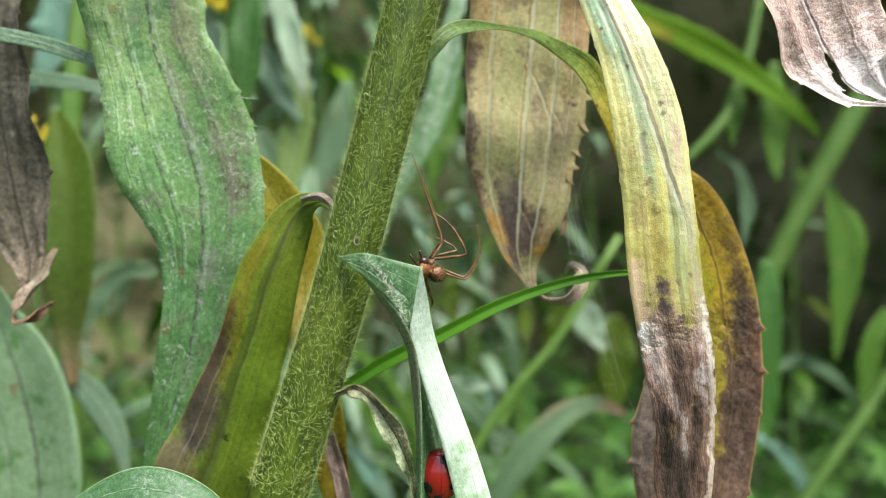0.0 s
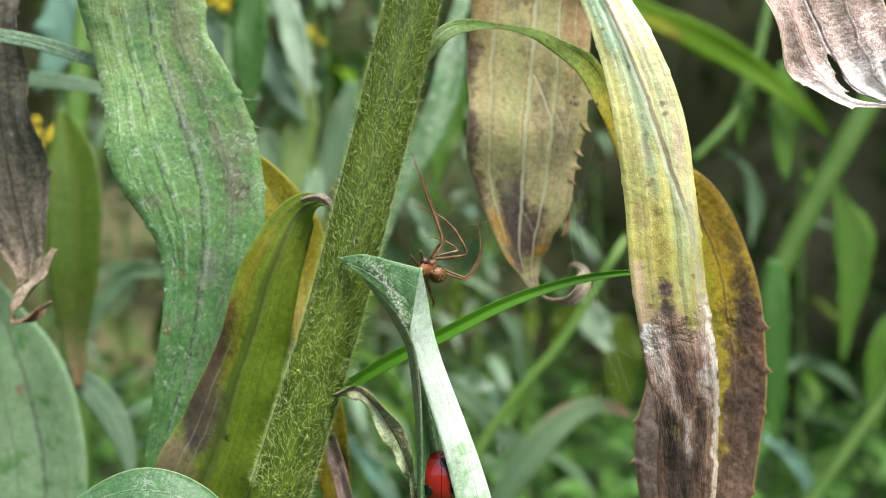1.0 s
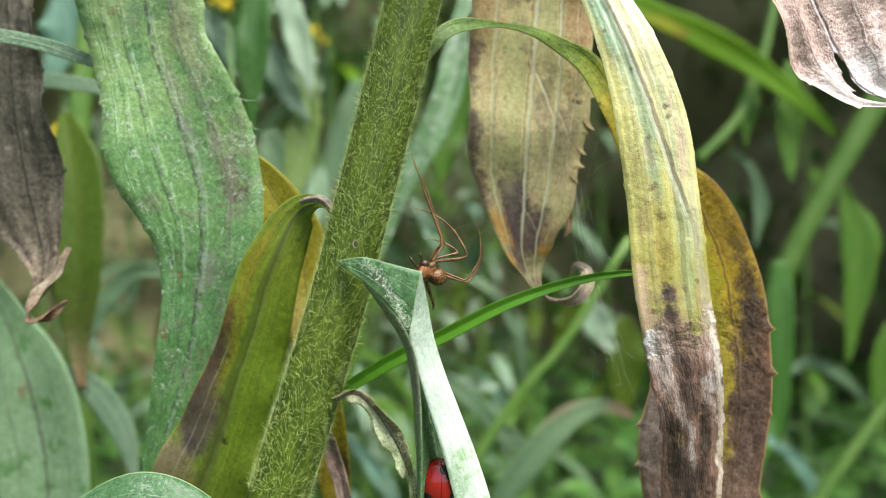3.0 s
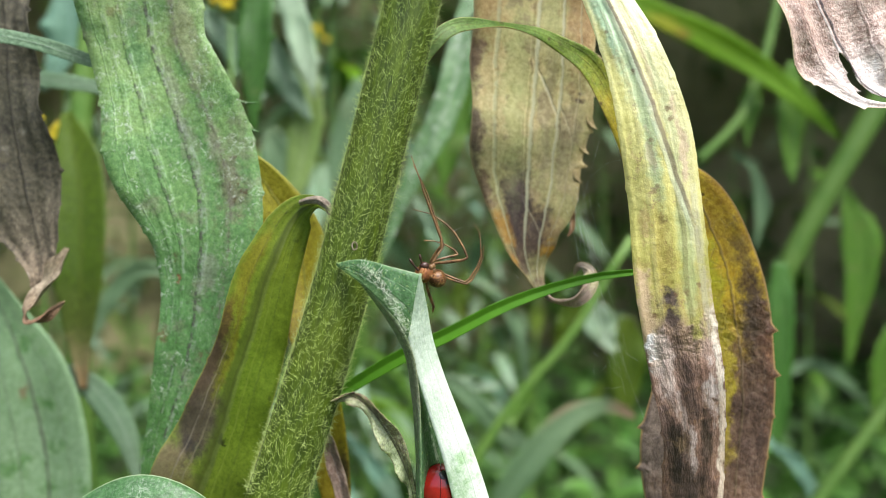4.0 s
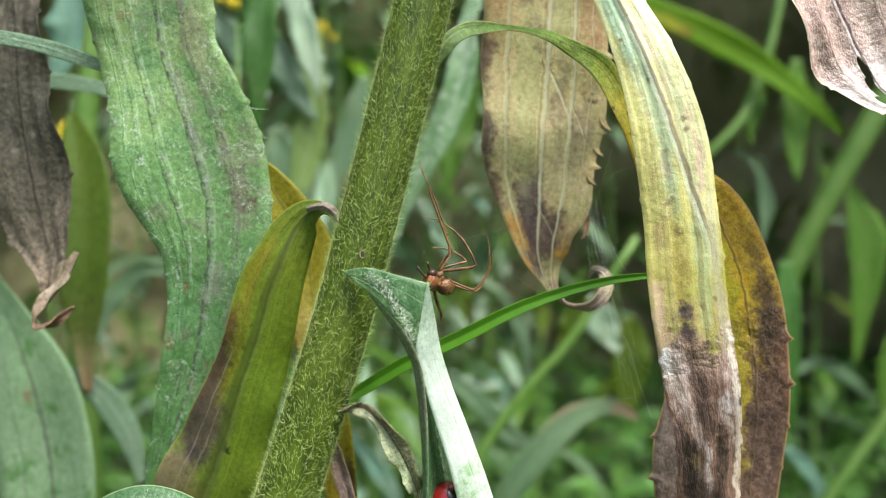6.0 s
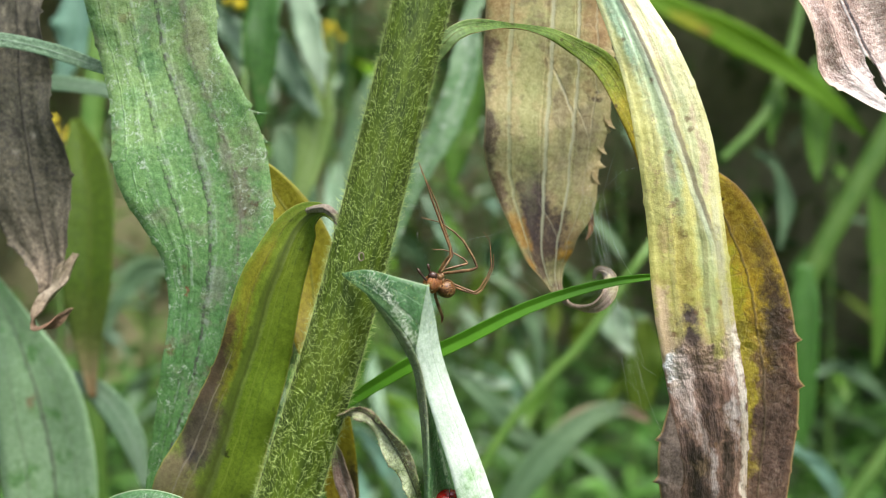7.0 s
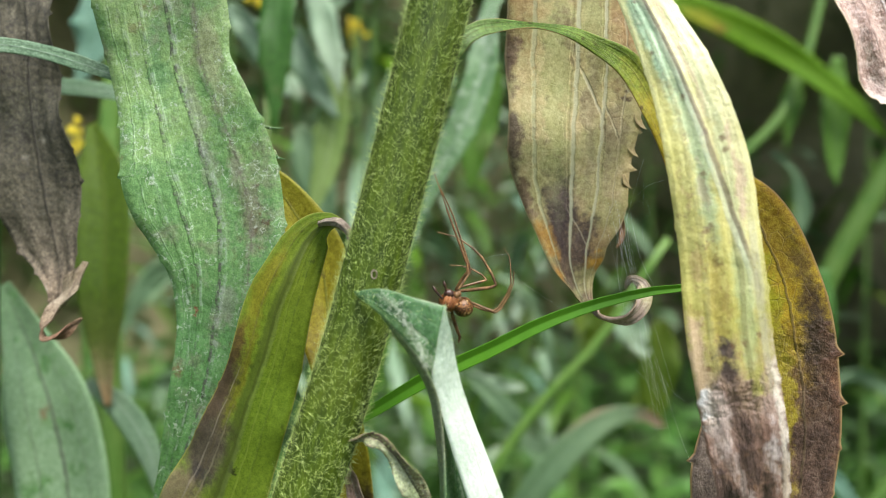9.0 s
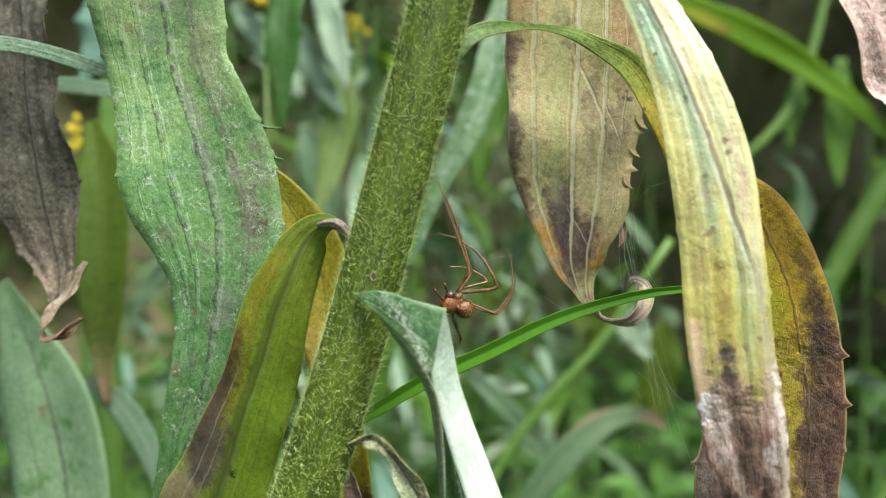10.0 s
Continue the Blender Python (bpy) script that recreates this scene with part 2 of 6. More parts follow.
M_GREEN = leaf_material(
    # stops past v 0.6 are darkened to paint the shadow on the lower part
    "mildewed_green_leaf", [(0.0, (0.35, 0.45, 0.2)), (0.35, (0.245, 0.39, 0.13)), (0.52, (0.155, 0.3, 0.09)), (0.66, (0.1, 0.235, 0.07)), (1.0, (0.09, 0.23, 0.045))],
    veins=GV, tone=((0.13, 0.28, 0.085), 0.75, 120), powder=0.36, powder_color=(0.44, 0.5, 0.42), grain=0.32, blotch=((0.25, 0.23, 0.17), 0.5, 140), rough=0.42, through=0.22, specks=((0.22, 0.1, 0.05), 0.6, 150),
    patches=[(0.76, 0.52, 0.11, 0.04, (0.17, 0.13, 0.09), 0.65), (0.84, 0.5, 0.025, 0.012, (0.1, 0.06, 0.03), 0.8), (0.77, 0.535, 0.03, 0.01, (0.1, 0.065, 0.035), 0.7), (0.8, 0.31, 0.12, 0.07, (0.29, 0.27, 0.16), 0.6), (0.56, 0.4, 0.06, 0.1, (0.27, 0.26, 0.2), 0.5),
             (0.58, 0.61, 0.1, 0.03, (0.28, 0.3, 0.22), 0.6), (0.73, 0.45, 0.06, 0.04, (0.3, 0.27, 0.2), 0.6), (0.39, 0.3, 0.08, 0.06, (0.1, 0.24, 0.09), 0.6), (0.26, 0.63, 0.03, 0.006, (0.22, 0.07, 0.03), 0.9)],
    fibre=0.6, net=0.0, relief=1.45, channel=-0.35)
M_GREEN_FAR = leaf_material(
    "pale_mildewed_leaf", [(0.0, (0.16, 0.28, 0.12)), (0.25, (0.23, 0.37, 0.18)), (0.5, (0.33, 0.49, 0.27)), (1.0, (0.34, 0.5, 0.28))],
    veins=[(0.5, 0.02, (0.12, 0.12, 0.09), 0.85, 0.2), (0.25, 0.012, (0.14, 0.17, 0.11), 0.6, 0.4), (0.75, 0.012, (0.14, 0.17, 0.11), 0.5, 0.4)], powder=0.5, powder_color=(0.4, 0.48, 0.36), grain=0.35,
    specks=((0.3, 0.14, 0.07), 0.7, 90), blotch=((0.1, 0.27, 0.05), 0.85, 150), tone=((0.3, 0.47, 0.24), 0.7, 110))
M_OLIVE = leaf_material(
    "olive_leaf_browning", [(0.0, (0.12, 0.2, 0.015)), (0.2, (0.2, 0.27, 0.02)), (0.45, (0.185, 0.285, 0.02)), (0.62, (0.17, 0.255, 0.018)), (1.0, (0.2, 0.26, 0.03))],
    veins=[(((0.0, 0.52), (0.2, 0.47), (0.45, 0.42), (0.6, 0.46), (1.0, 0.5)), 0.1, (0.075, 0.1, 0.014), 0.65, 0.1), (((0.0, 0.56), (0.2, 0.54), (0.45, 0.51), (1.0, 0.54)), 0.04, (0.19, 0.23, 0.08), 0.3, 0.5), (0.47, 0.03, (0.06, 0.075, 0.015), 0.4, 0.4), (0.74, 0.02, (0.09, 0.13, 0.02), 0.35, 0.6), (0.25, 0.02, (0.14, 0.11, 0.05), 0.3, 0.6), (0.2, 0.012, (0.34, 0.29, 0.21), 0.5, 0.5, 0.42, 0.8), (0.31, 0.012, (0.3, 0.26, 0.16), 0.5, 0.5, 0.5, 0.8), (0.62, 0.012, (0.3, 0.38, 0.06), 0.35, 0.5)],
    grain=0.22, rough=0.36, through=0.3, spec=0.5,
    patches=[(0.16, 0.24, 0.13, 0.1, (0.3, 0.24, 0.015), 0.6), (0.25, 0.46, 0.09, 0.2, (0.24, 0.18, 0.015), 0.55), (0.07, 0.38, 0.1, 0.08, (0.17, 0.1, 0.02), 0.85), (0.06, 0.5, 0.18, 0.14, (0.1, 0.062, 0.04), 0.95), (0.2, 0.62, 0.26, 0.11, (0.13, 0.1, 0.072), 0.95),
             (0.24, 0.68, 0.14, 0.04, (0.055, 0.046, 0.044), 0.85), (0.1, 0.75, 0.3, 0.06, (0.27, 0.21, 0.12), 0.85), (0.3, 0.78, 0.2, 0.06, (0.2, 0.19, 0.04), 0.7), (0.55, 0.63, 0.035, 0.012, (0.025, 0.03, 0.008), 0.9)], specks=((0.05, 0.06, 0.012), 0.6, 420), rim=((0.36, 0.36, 0.08), 0.7), relief=0.9, channel=-0.3)
M_YELLOW = leaf_material(
    "yellow_withering_leaf", [(0.0, (0.56, 0.64, 0.32)), (0.3, (0.75, 0.74, 0.36)), (0.48, (0.68, 0.63, 0.22)), (0.62, (0.46, 0.43, 0.1)), (0.685, (0.38, 0.28, 0.16)), (0.73, (0.28, 0.172, 0.125)), (0.86, (0.2, 0.12, 0.085)), (1.0, (0.14, 0.085, 0.06))],
    veins=[(0.28, 0.06, (0.34, 0.32, 0.14), 0.4, 0.6, 0.3, 0.66), (((0.2, 0.42), (0.32, 0.43), (0.39, 0.47), (0.46, 0.54), (0.51, 0.64), (0.57, 0.81)), 0.06, (0.66, 0.72, 0.56), 0.5, 0.4, 0.1, 0.58),
           # the last pale band, at u 0.9, paints the highlight along the right edge
           (((0.2, 0.48), (0.32, 0.49), (0.39, 0.53), (0.46, 0.6), (0.51, 0.7), (0.57, 0.87)), 0.05, (0.15, 0.115, 0.085), 0.75, 0.35, 0.0, 0.57), (((0.5, 0.66), (0.58, 0.7), (0.63, 0.68), (0.7, 0.68)), 0.05, (0.2, 0.18, 0.06), 0.5, 0.5, 0.53, 0.69), (0.9, 0.07, (0.72, 0.7, 0.52), 0.4, 0.5, 0.52, 0.7)],
    grain=0.17, rough=0.34, through=0.2, spec=0.5,
    # the cream patch at u 0.82 also paints the right half's stronger light
    patches=[(0.28, 0.28, 0.17, 0.1, (0.48, 0.68, 0.46), 0.85), (0.42, 0.42, 0.1, 0.12, (0.52, 0.66, 0.4), 0.7), (0.16, 0.47, 0.06, 0.014, (0.4, 0.24, 0.14), 0.55), (0.36, 0.515, 0.07, 0.014, (0.24, 0.14, 0.08), 0.7), (0.2, 0.55, 0.07, 0.02, (0.45, 0.3, 0.14), 0.55), (0.46, 0.565, 0.06, 0.013, (0.2, 0.12, 0.06), 0.7), (0.4, 0.46, 0.06, 0.02, (0.55, 0.4, 0.28), 0.5), (0.5, 0.6, 0.08, 0.02, (0.3, 0.2, 0.06), 0.5), (0.14, 0.61, 0.08, 0.02, (0.4, 0.28, 0.1), 0.5), (0.72, 0.59, 0.1, 0.08, (0.48, 0.55, 0.25), 0.75), (0.82, 0.34, 0.24, 0.24, (0.82, 0.79, 0.46), 0.7), (0.72, 0.42, 0.07, 0.09, (0.62, 0.66, 0.36), 0.6), (0.66, 0.3, 0.06, 0.1, (0.7, 0.52, 0.36), 0.5), (0.12, 0.4, 0.08, 0.1, (0.66, 0.62, 0.2), 0.6), (0.84, 0.475, 0.06, 0.05, (0.58, 0.4, 0.32), 0.6), (0.37, 0.6, 0.13, 0.06, (0.46, 0.36, 0.08), 0.6),
             (0.1, 0.66, 0.12, 0.035, (0.6, 0.44, 0.28), 0.8), (0.41, 0.665, 0.12, 0.035, (0.06, 0.04, 0.04), 0.95), (0.38, 0.71, 0.17, 0.05, (0.15, 0.1, 0.08), 0.8), (0.63, 0.705, 0.08, 0.03, (0.12, 0.08, 0.065), 0.6), (0.74, 0.68, 0.12, 0.02, (0.38, 0.36, 0.08), 0.8),
             # near-white patches paint highlights, the near-black ones shade inside the curl
             (0.08, 0.7, 0.1, 0.02, (0.9, 0.87, 0.84), 0.95), (0.2, 0.73, 0.13, 0.035, (0.7, 0.57, 0.5), 0.85), (0.25, 0.76, 0.07, 0.03, (0.5, 0.4, 0.35), 0.8), (0.36, 0.79, 0.07, 0.03, (0.42, 0.34, 0.3), 0.8), (0.46, 0.83, 0.06, 0.025, (0.5, 0.42, 0.38), 0.8),
             (0.52, 0.765, 0.11, 0.045, (0.07, 0.046, 0.038), 0.9), (0.84, 0.72, 0.1, 0.04, (0.42, 0.31, 0.25), 0.75), (0.8, 0.765, 0.13, 0.022, (0.62, 0.54, 0.5), 0.8), (0.68, 0.82, 0.11, 0.035, (0.05, 0.035, 0.025), 0.9), (0.22, 0.835, 0.2, 0.04, (0.03, 0.021, 0.016), 0.95),
             (0.42, 0.885, 0.34, 0.05, (0.045, 0.032, 0.026), 0.9), (0.08, 0.79, 0.11, 0.04, (0.09, 0.06, 0.05), 0.85), (0.96, 0.74, 0.05, 0.09, (0.82, 0.74, 0.62), 0.9), (0.95, 0.86, 0.06, 0.1, (0.74, 0.62, 0.48), 0.9)],
    specks=((0.2, 0.11, 0.05), 0.7, 420), blotch=((0.46, 0.32, 0.16), 0.2, 420), spots=((0.3, 0.18, 0.1), 0.6, 620),
    flecks=[((0.62, 0.46, 0.38), 0.3, 0.7, 0.95, 0.52, 9, 26), ((0.055, 0.036, 0.028), 0.3, 0.69, 1.0, 0.5, 6, 18)], relief=1.5, channel=-0.2, crumple_shade=(0.69, 0.38))
M_BACK = leaf_material(
    "yellow_brown_leaf", [(0.0, (0.12, 0.2, 0.04)), (0.06, (0.19, 0.3, 0.09)), (0.14, (0.16, 0.29, 0.05)), (0.26, (0.25, 0.35, 0.045)), (0.4, (0.76, 0.56, 0.055)), (0.6, (0.72, 0.5, 0.035)), (0.68, (0.26, 0.155, 0.06)), (0.76, (0.18, 0.105, 0.065)), (1.0, (0.16, 0.1, 0.07))],
    veins=[(0.5, 0.02, (0.3, 0.26, 0.06), 0.5, 0.3), (0.76, 0.012, (0.2, 0.15, 0.08), 0.6, 0.4), (0.2, 0.01, (0.22, 0.17, 0.12), 0.6, 0.4)],
    grain=0.36, rough=0.5, through=0.38, patches=[(0.9, 0.63, 0.13, 0.06, (0.085, 0.055, 0.042), 0.95), (0.97, 0.7, 0.1, 0.08, (0.2, 0.095, 0.055), 0.8), (0.86, 0.76, 0.16, 0.1, (0.15, 0.095, 0.07), 0.9), (0.08, 0.76, 0.2, 0.12, (0.2, 0.16, 0.135), 0.9), (0.64, 0.57, 0.07, 0.08, (0.6, 0.56, 0.03), 0.95), (0.66, 0.7, 0.06, 0.12, (0.5, 0.4, 0.04), 0.95), (0.97, 0.5, 0.1, 0.05, (0.42, 0.24, 0.02), 0.6), (0.8, 0.52, 0.09, 0.04, (0.4, 0.24, 0.03), 0.6), (0.9, 0.57, 0.08, 0.04, (0.16, 0.09, 0.04), 0.7)],
    specks=((0.09, 0.05, 0.02), 0.85, 420), net=0.22, net_color=(0.3, 0.24, 0.18), rim=((0.5, 0.33, 0.14), 0.9), relief=1.5, flecks=[((0.36, 0.29, 0.23), 0.5, 0.6, 1.0, 0.52, 30, 130)], crumple_shade=(0.62, 0.4))
M_BROWN = leaf_material(
    "tan_dry_leaf", [(0.0, (0.42, 0.32, 0.14)), (0.3, (0.56, 0.45, 0.2)), (0.56, (0.61, 0.51, 0.27)), (0.65, (0.44, 0.33, 0.15)), (0.72, (0.28, 0.18, 0.08)), (0.79, (0.2, 0.13, 0.08)), (0.83, (0.42, 0.31, 0.24)), (1.0, (0.5, 0.4, 0.34))],
    veins=[(0.2, 0.022, (0.54, 0.56, 0.33), 0.6, 0.55, 0.0, 0.74), (0.5, 0.024, (0.6, 0.6, 0.39), 0.75, 0.4), (0.72, 0.018, (0.58, 0.57, 0.37), 0.8, 0.25, 0.0, 0.79), (0.87, 0.01, (0.52, 0.46, 0.28), 0.6, 0.3), (((0.38, 0.46), (0.42, 0.53), (0.5, 0.73)), 0.016, (0.6, 0.57, 0.38), 0.75, 0.1, 0.42, 0.49), (((0.62, 0.46), (0.65, 0.5), (0.7, 0.72)), 0.012, (0.6, 0.54, 0.36), 0.75, 0.1, 0.66, 0.68), (((0.44, 0.7), (0.48, 0.74), (0.54, 0.88)), 0.01, (0.55, 0.5, 0.32), 0.6, 0.1, 0.48, 0.53)],
    grain=0.32, rough=0.55, through=0.25, net=0.1, net_color=(0.56, 0.52, 0.34),
    patches=[(0.4, 0.655, 0.17, 0.08, (0.075, 0.05, 0.045), 0.95), (0.36, 0.68, 0.2, 0.055, (0.065, 0.042, 0.04), 0.98), (0.64, 0.7, 0.14, 0.05, (0.075, 0.05, 0.045), 0.95), (0.4, 0.625, 0.07, 0.03, (0.12, 0.085, 0.07), 0.85), (0.45, 0.74, 0.3, 0.03, (0.1, 0.065, 0.045), 0.85),
             (0.02, 0.4, 0.07, 0.05, (0.15, 0.09, 0.07), 0.85), (0.03, 0.53, 0.09, 0.05, (0.13, 0.085, 0.07), 0.85), (0.04, 0.61, 0.12, 0.03, (0.16, 0.1, 0.06), 0.85), (0.1, 0.69, 0.18, 0.04, (0.44, 0.24, 0.04), 0.9), (0.9, 0.735, 0.2, 0.02, (0.5, 0.27, 0.03), 0.85),
             (0.36, 0.44, 0.1, 0.2, (0.44, 0.47, 0.19), 0.6), (0.62, 0.33, 0.1, 0.12, (0.44, 0.44, 0.18), 0.55), (0.8, 0.53, 0.1, 0.06, (0.27, 0.21, 0.14), 0.6), (0.62, 0.5, 0.06, 0.12, (0.3, 0.24, 0.15), 0.5), (0.88, 0.3, 0.16, 0.12, (0.4, 0.23, 0.09), 0.75), (0.86, 0.46, 0.04, 0.014, (0.1, 0.06, 0.05), 0.8), (0.1, 0.3, 0.14, 0.1, (0.42, 0.25, 0.1), 0.5)],
    specks=((0.12, 0.08, 0.05), 0.45, 330), blotch=((0.22, 0.16, 0.09), 0.6, 170), tone=((0.42, 0.43, 0.17), 0.6, 130), rim=((0.5, 0.4, 0.2), 0.6), relief=0.95, channel=0.7)
M_DEAD = leaf_material(
    "grey_brown_dead_leaf", [(0.0, (0.115, 0.105, 0.075)), (0.45, (0.08, 0.072, 0.048)), (0.6, (0.06, 0.056, 0.036)), (0.8, (0.085, 0.075, 0.05)), (0.92, (0.14, 0.115, 0.08)), (1.0, (0.22, 0.17, 0.12))],
    veins=[(0.5, 0.02, (0.03, 0.025, 0.018), 0.6, 0.5)], grain=0.55, rough=0.75, through=0.06, relief=2.6, net=0.0,
    specks=((0.34, 0.31, 0.24), 0.8, 190), blotch=((0.022, 0.019, 0.014), 0.75, 110), patches=[(0.75, 0.3, 0.2, 0.1, (0.1, 0.085, 0.07), 0.6)])
M_DRYTIP = leaf_material(
    "pale_dry_strip", [(0.0, (0.24, 0.19, 0.12)), (0.35, (0.34, 0.28, 0.2)), (0.6, (0.27, 0.19, 0.12)), (0.8, (0.24, 0.13, 0.08)), (1.0, (0.3, 0.2, 0.12))],
    veins=[(0.5, 0.05, (0.13, 0.08, 0.05), 0.6, 0.3)], grain=0.45, rough=0.6, through=0.12, relief=1.6, blotch=((0.14, 0.09, 0.06), 0.5, 300))
M_DEADPALE = leaf_material(
    # whitening towards the tip is sun sheen painted into the brown
    "brown_dead_leaf_painted_sheen", [(0.0, (0.3, 0.19, 0.145)), (0.6, (0.42, 0.27, 0.215)), (0.76, (0.56, 0.4, 0.345)), (0.86, (0.76, 0.69, 0.66)), (1.0, (0.85, 0.8, 0.78))],
    veins=[(0.5, 0.012, (0.07, 0.05, 0.06), 0.85, 0.3), (0.47, 0.016, (0.75, 0.7, 0.68), 0.8, 0.3), (0.25, 0.014, (0.16, 0.1, 0.085), 0.35, 0.5), (0.72, 0.014, (0.16, 0.1, 0.085), 0.35, 0.5)],
    grain=0.5, rough=0.36, through=0.12, relief=1.15, powder=0.4, powder_color=(0.82, 0.72, 0.66), spec=0.6,
    # the pale flecks add to the painted sheen
    blotch=((0.16, 0.1, 0.075), 0.5, 420), flecks=[((0.8, 0.68, 0.6), 0.6, 0.3, 1.0, 0.45, 34, 70), ((0.15, 0.085, 0.06), 0.6, 0.3, 0.88, 0.5, 26, 60)], rim=((0.7, 0.56, 0.36), 0.8), crumple_shade=(0.1, 0.45))
M_FOLD_TOP = leaf_material(
    "dark_green_leaf_top", [(0.0, (0.08, 0.19, 0.06)), (0.5, (0.06, 0.15, 0.05)), (1.0, (0.07, 0.17, 0.055))],
    veins=[(0.62, 0.06, (0.5, 0.56, 0.42), 0.5, 0.7), (0.3, 0.012, (0.4, 0.48, 0.32), 0.5, 0.7)], powder=0.45, powder_color=(0.45, 0.55, 0.4), rough=0.42, through=0.2, grain=0.3, fibre=0.25, rim=((0.4, 0.5, 0.3), 0.8), patches=[(0.92, 0.55, 0.22, 0.8, (0.19, 0.34, 0.13), 0.7)])
M_FOLD_EDGE = leaf_material(
    "grey_green_leaf_edge", [(0.0, (0.16, 0.24, 0.09)), (0.4, (0.22, 0.24, 0.15)), (0.6, (0.16, 0.27, 0.12)), (1.0, (0.2, 0.34, 0.15))],
    veins=[(0.7, 0.1, (0.13, 0.1, 0.07), 0.5, 0.4)], grain=0.4, rough=0.5, through=0.15, powder=0.4, powder_color=(0.5, 0.55, 0.44))
M_FOLD_UNDER = leaf_material(
    # pale down, whitened further along v to paint the sunlit highlight
    "pale_downy_leaf_underside", [(0.0, (0.34, 0.46, 0.33)), (0.14, (0.46, 0.58, 0.44)), (0.3, (0.72, 0.82, 0.68)), (1.0, (0.82, 0.89, 0.78))],
    veins=[(0.6, 0.02, (0.3, 0.42, 0.24), 0.25, 0.6)], powder=0.6, powder_color=(0.86, 0.9, 0.83), rough=0.4, through=0.2, grain=0.35, spec=0.5,
    blotch=((0.36, 0.58, 0.27), 0.9, 85), fibre=0.2, fibre_color=(0.9, 0.92, 0.88))
M_DRY = leaf_material(
    "shrivelled_leaf", [(0.0, (0.1, 0.09, 0.04)), (0.3, (0.26, 0.2, 0.13)), (0.6, (0.3, 0.33, 0.17)), (1.0, (0.27, 0.32, 0.15))],
    veins=[(0.5, 0.06, (0.06, 0.04, 0.025), 0.7, 0.3)], grain=0.55, rough=0.65, through=0.1, relief=2.0, powder=0.7, powder_color=(0.55, 0.6, 0.45),
    blotch=((0.07, 0.045, 0.03), 0.6, 420), edge=((0.2, 0.12, 0.06), 0.5), patches=[(0.72, 0.55, 0.22, 0.4, (0.12, 0.085, 0.045), 0.75), (0.22, 0.55, 0.25, 0.45, (0.4, 0.47, 0.27), 0.7)])
M_GOLD = leaf_material(
    "yellowed_leaf", [(0.0, (0.3, 0.3, 0.025)), (0.5, (0.36, 0.32, 0.02)), (0.8, (0.36, 0.27, 0.02)), (1.0, (0.1, 0.06, 0.03))],
    veins=[(0.5, 0.03, (0.18, 0.2, 0.03), 0.6, 0.2)], grain=0.4, through=0.35, specks=((0.12, 0.07, 0.02), 0.8, 330), patches=[(0.8, 0.75, 0.2, 0.1, (0.08, 0.05, 0.03), 0.9)])
M_BROWN_TOOTH = plain("brown_leaf_tooth", (0.14, 0.075, 0.035), (0.34, 0.2, 0.09), 900, 0.6, 0.2, 0.4, 0.5, 0.0003)
M_TAN_TOOTH = plain("tan_leaf_tooth", (0.38, 0.27, 0.12), (0.58, 0.47, 0.24), 700, 0.6, 0.25)
M_PETIOLE = plain("dry_petiole", (0.12, 0.09, 0.065), (0.42, 0.35, 0.27), 1100, 0.8, 0.0, 0.3, 1.0, 0.0005)
M_BLADE = plain("grass_blade_green", (0.095, 0.27, 0.012), (0.125, 0.33, 0.018), 150, 0.4, 0.3)
def far_leaf(name, a, b, vein, rust=0.0):
    """A leaf of the plants behind: soft tones along it, a midrib, a few faded spots."""
    return leaf_material(name, [(0.0, b), (0.45, a), (1.0, b)], veins=[(0.5, 0.04, vein, 0.6, 0.2), (0.25, 0.02, vein, 0.3, 0.4), (0.75, 0.02, vein, 0.3, 0.4)],
                         blotch=((0.25, 0.24, 0.12), 0.3, 45), grain=0.4, rough=0.5, through=0.3, specks=((0.12, 0.08, 0.03), rust, 60))


M_BG = [far_leaf("leaf_green_fresh", (0.078, 0.185, 0.014), (0.105, 0.225, 0.024), (0.13, 0.24, 0.04), 0.3),
        far_leaf("leaf_green_grey", (0.12, 0.21, 0.1), (0.17, 0.27, 0.14), (0.2, 0.3, 0.18)),
        far_leaf("leaf_green_blue", (0.15, 0.29, 0.2), (0.22, 0.38, 0.28), (0.26, 0.42, 0.32)),
        far_leaf("leaf_green_pale", (0.3, 0.43, 0.27), (0.42, 0.53, 0.37), (0.45, 0.55, 0.4)),
        far_leaf("leaf_yellow_green", (0.06, 0.11, 0.003), (0.085, 0.135, 0.005), (0.1, 0.12, 0.008), 0.4),
        far_leaf("leaf_dark_green", (0.042, 0.13, 0.014), (0.062, 0.17, 0.022), (0.09, 0.2, 0.05))]
M_BG.append(far_leaf("leaf_green_hoary", (0.19, 0.31, 0.18), (0.28, 0.4, 0.26), (0.46, 0.54, 0.44)))
M_MOTTLED = leaf_material("leaf_green_mottled", [(0.0, (0.24, 0.36, 0.2)), (0.45, (0.17, 0.3, 0.13)), (1.0, (0.15, 0.29, 0.11))], veins=[(0.5, 0.03, (0.42, 0.5, 0.4), 0.6, 0.4)], powder=0.6, powder_color=(0.5, 0.56, 0.48),
                          tone=((0.1, 0.22, 0.07), 0.9, 260), blotch=((0.54, 0.6, 0.5), 0.85, 380), grain=0.4, through=0.25)
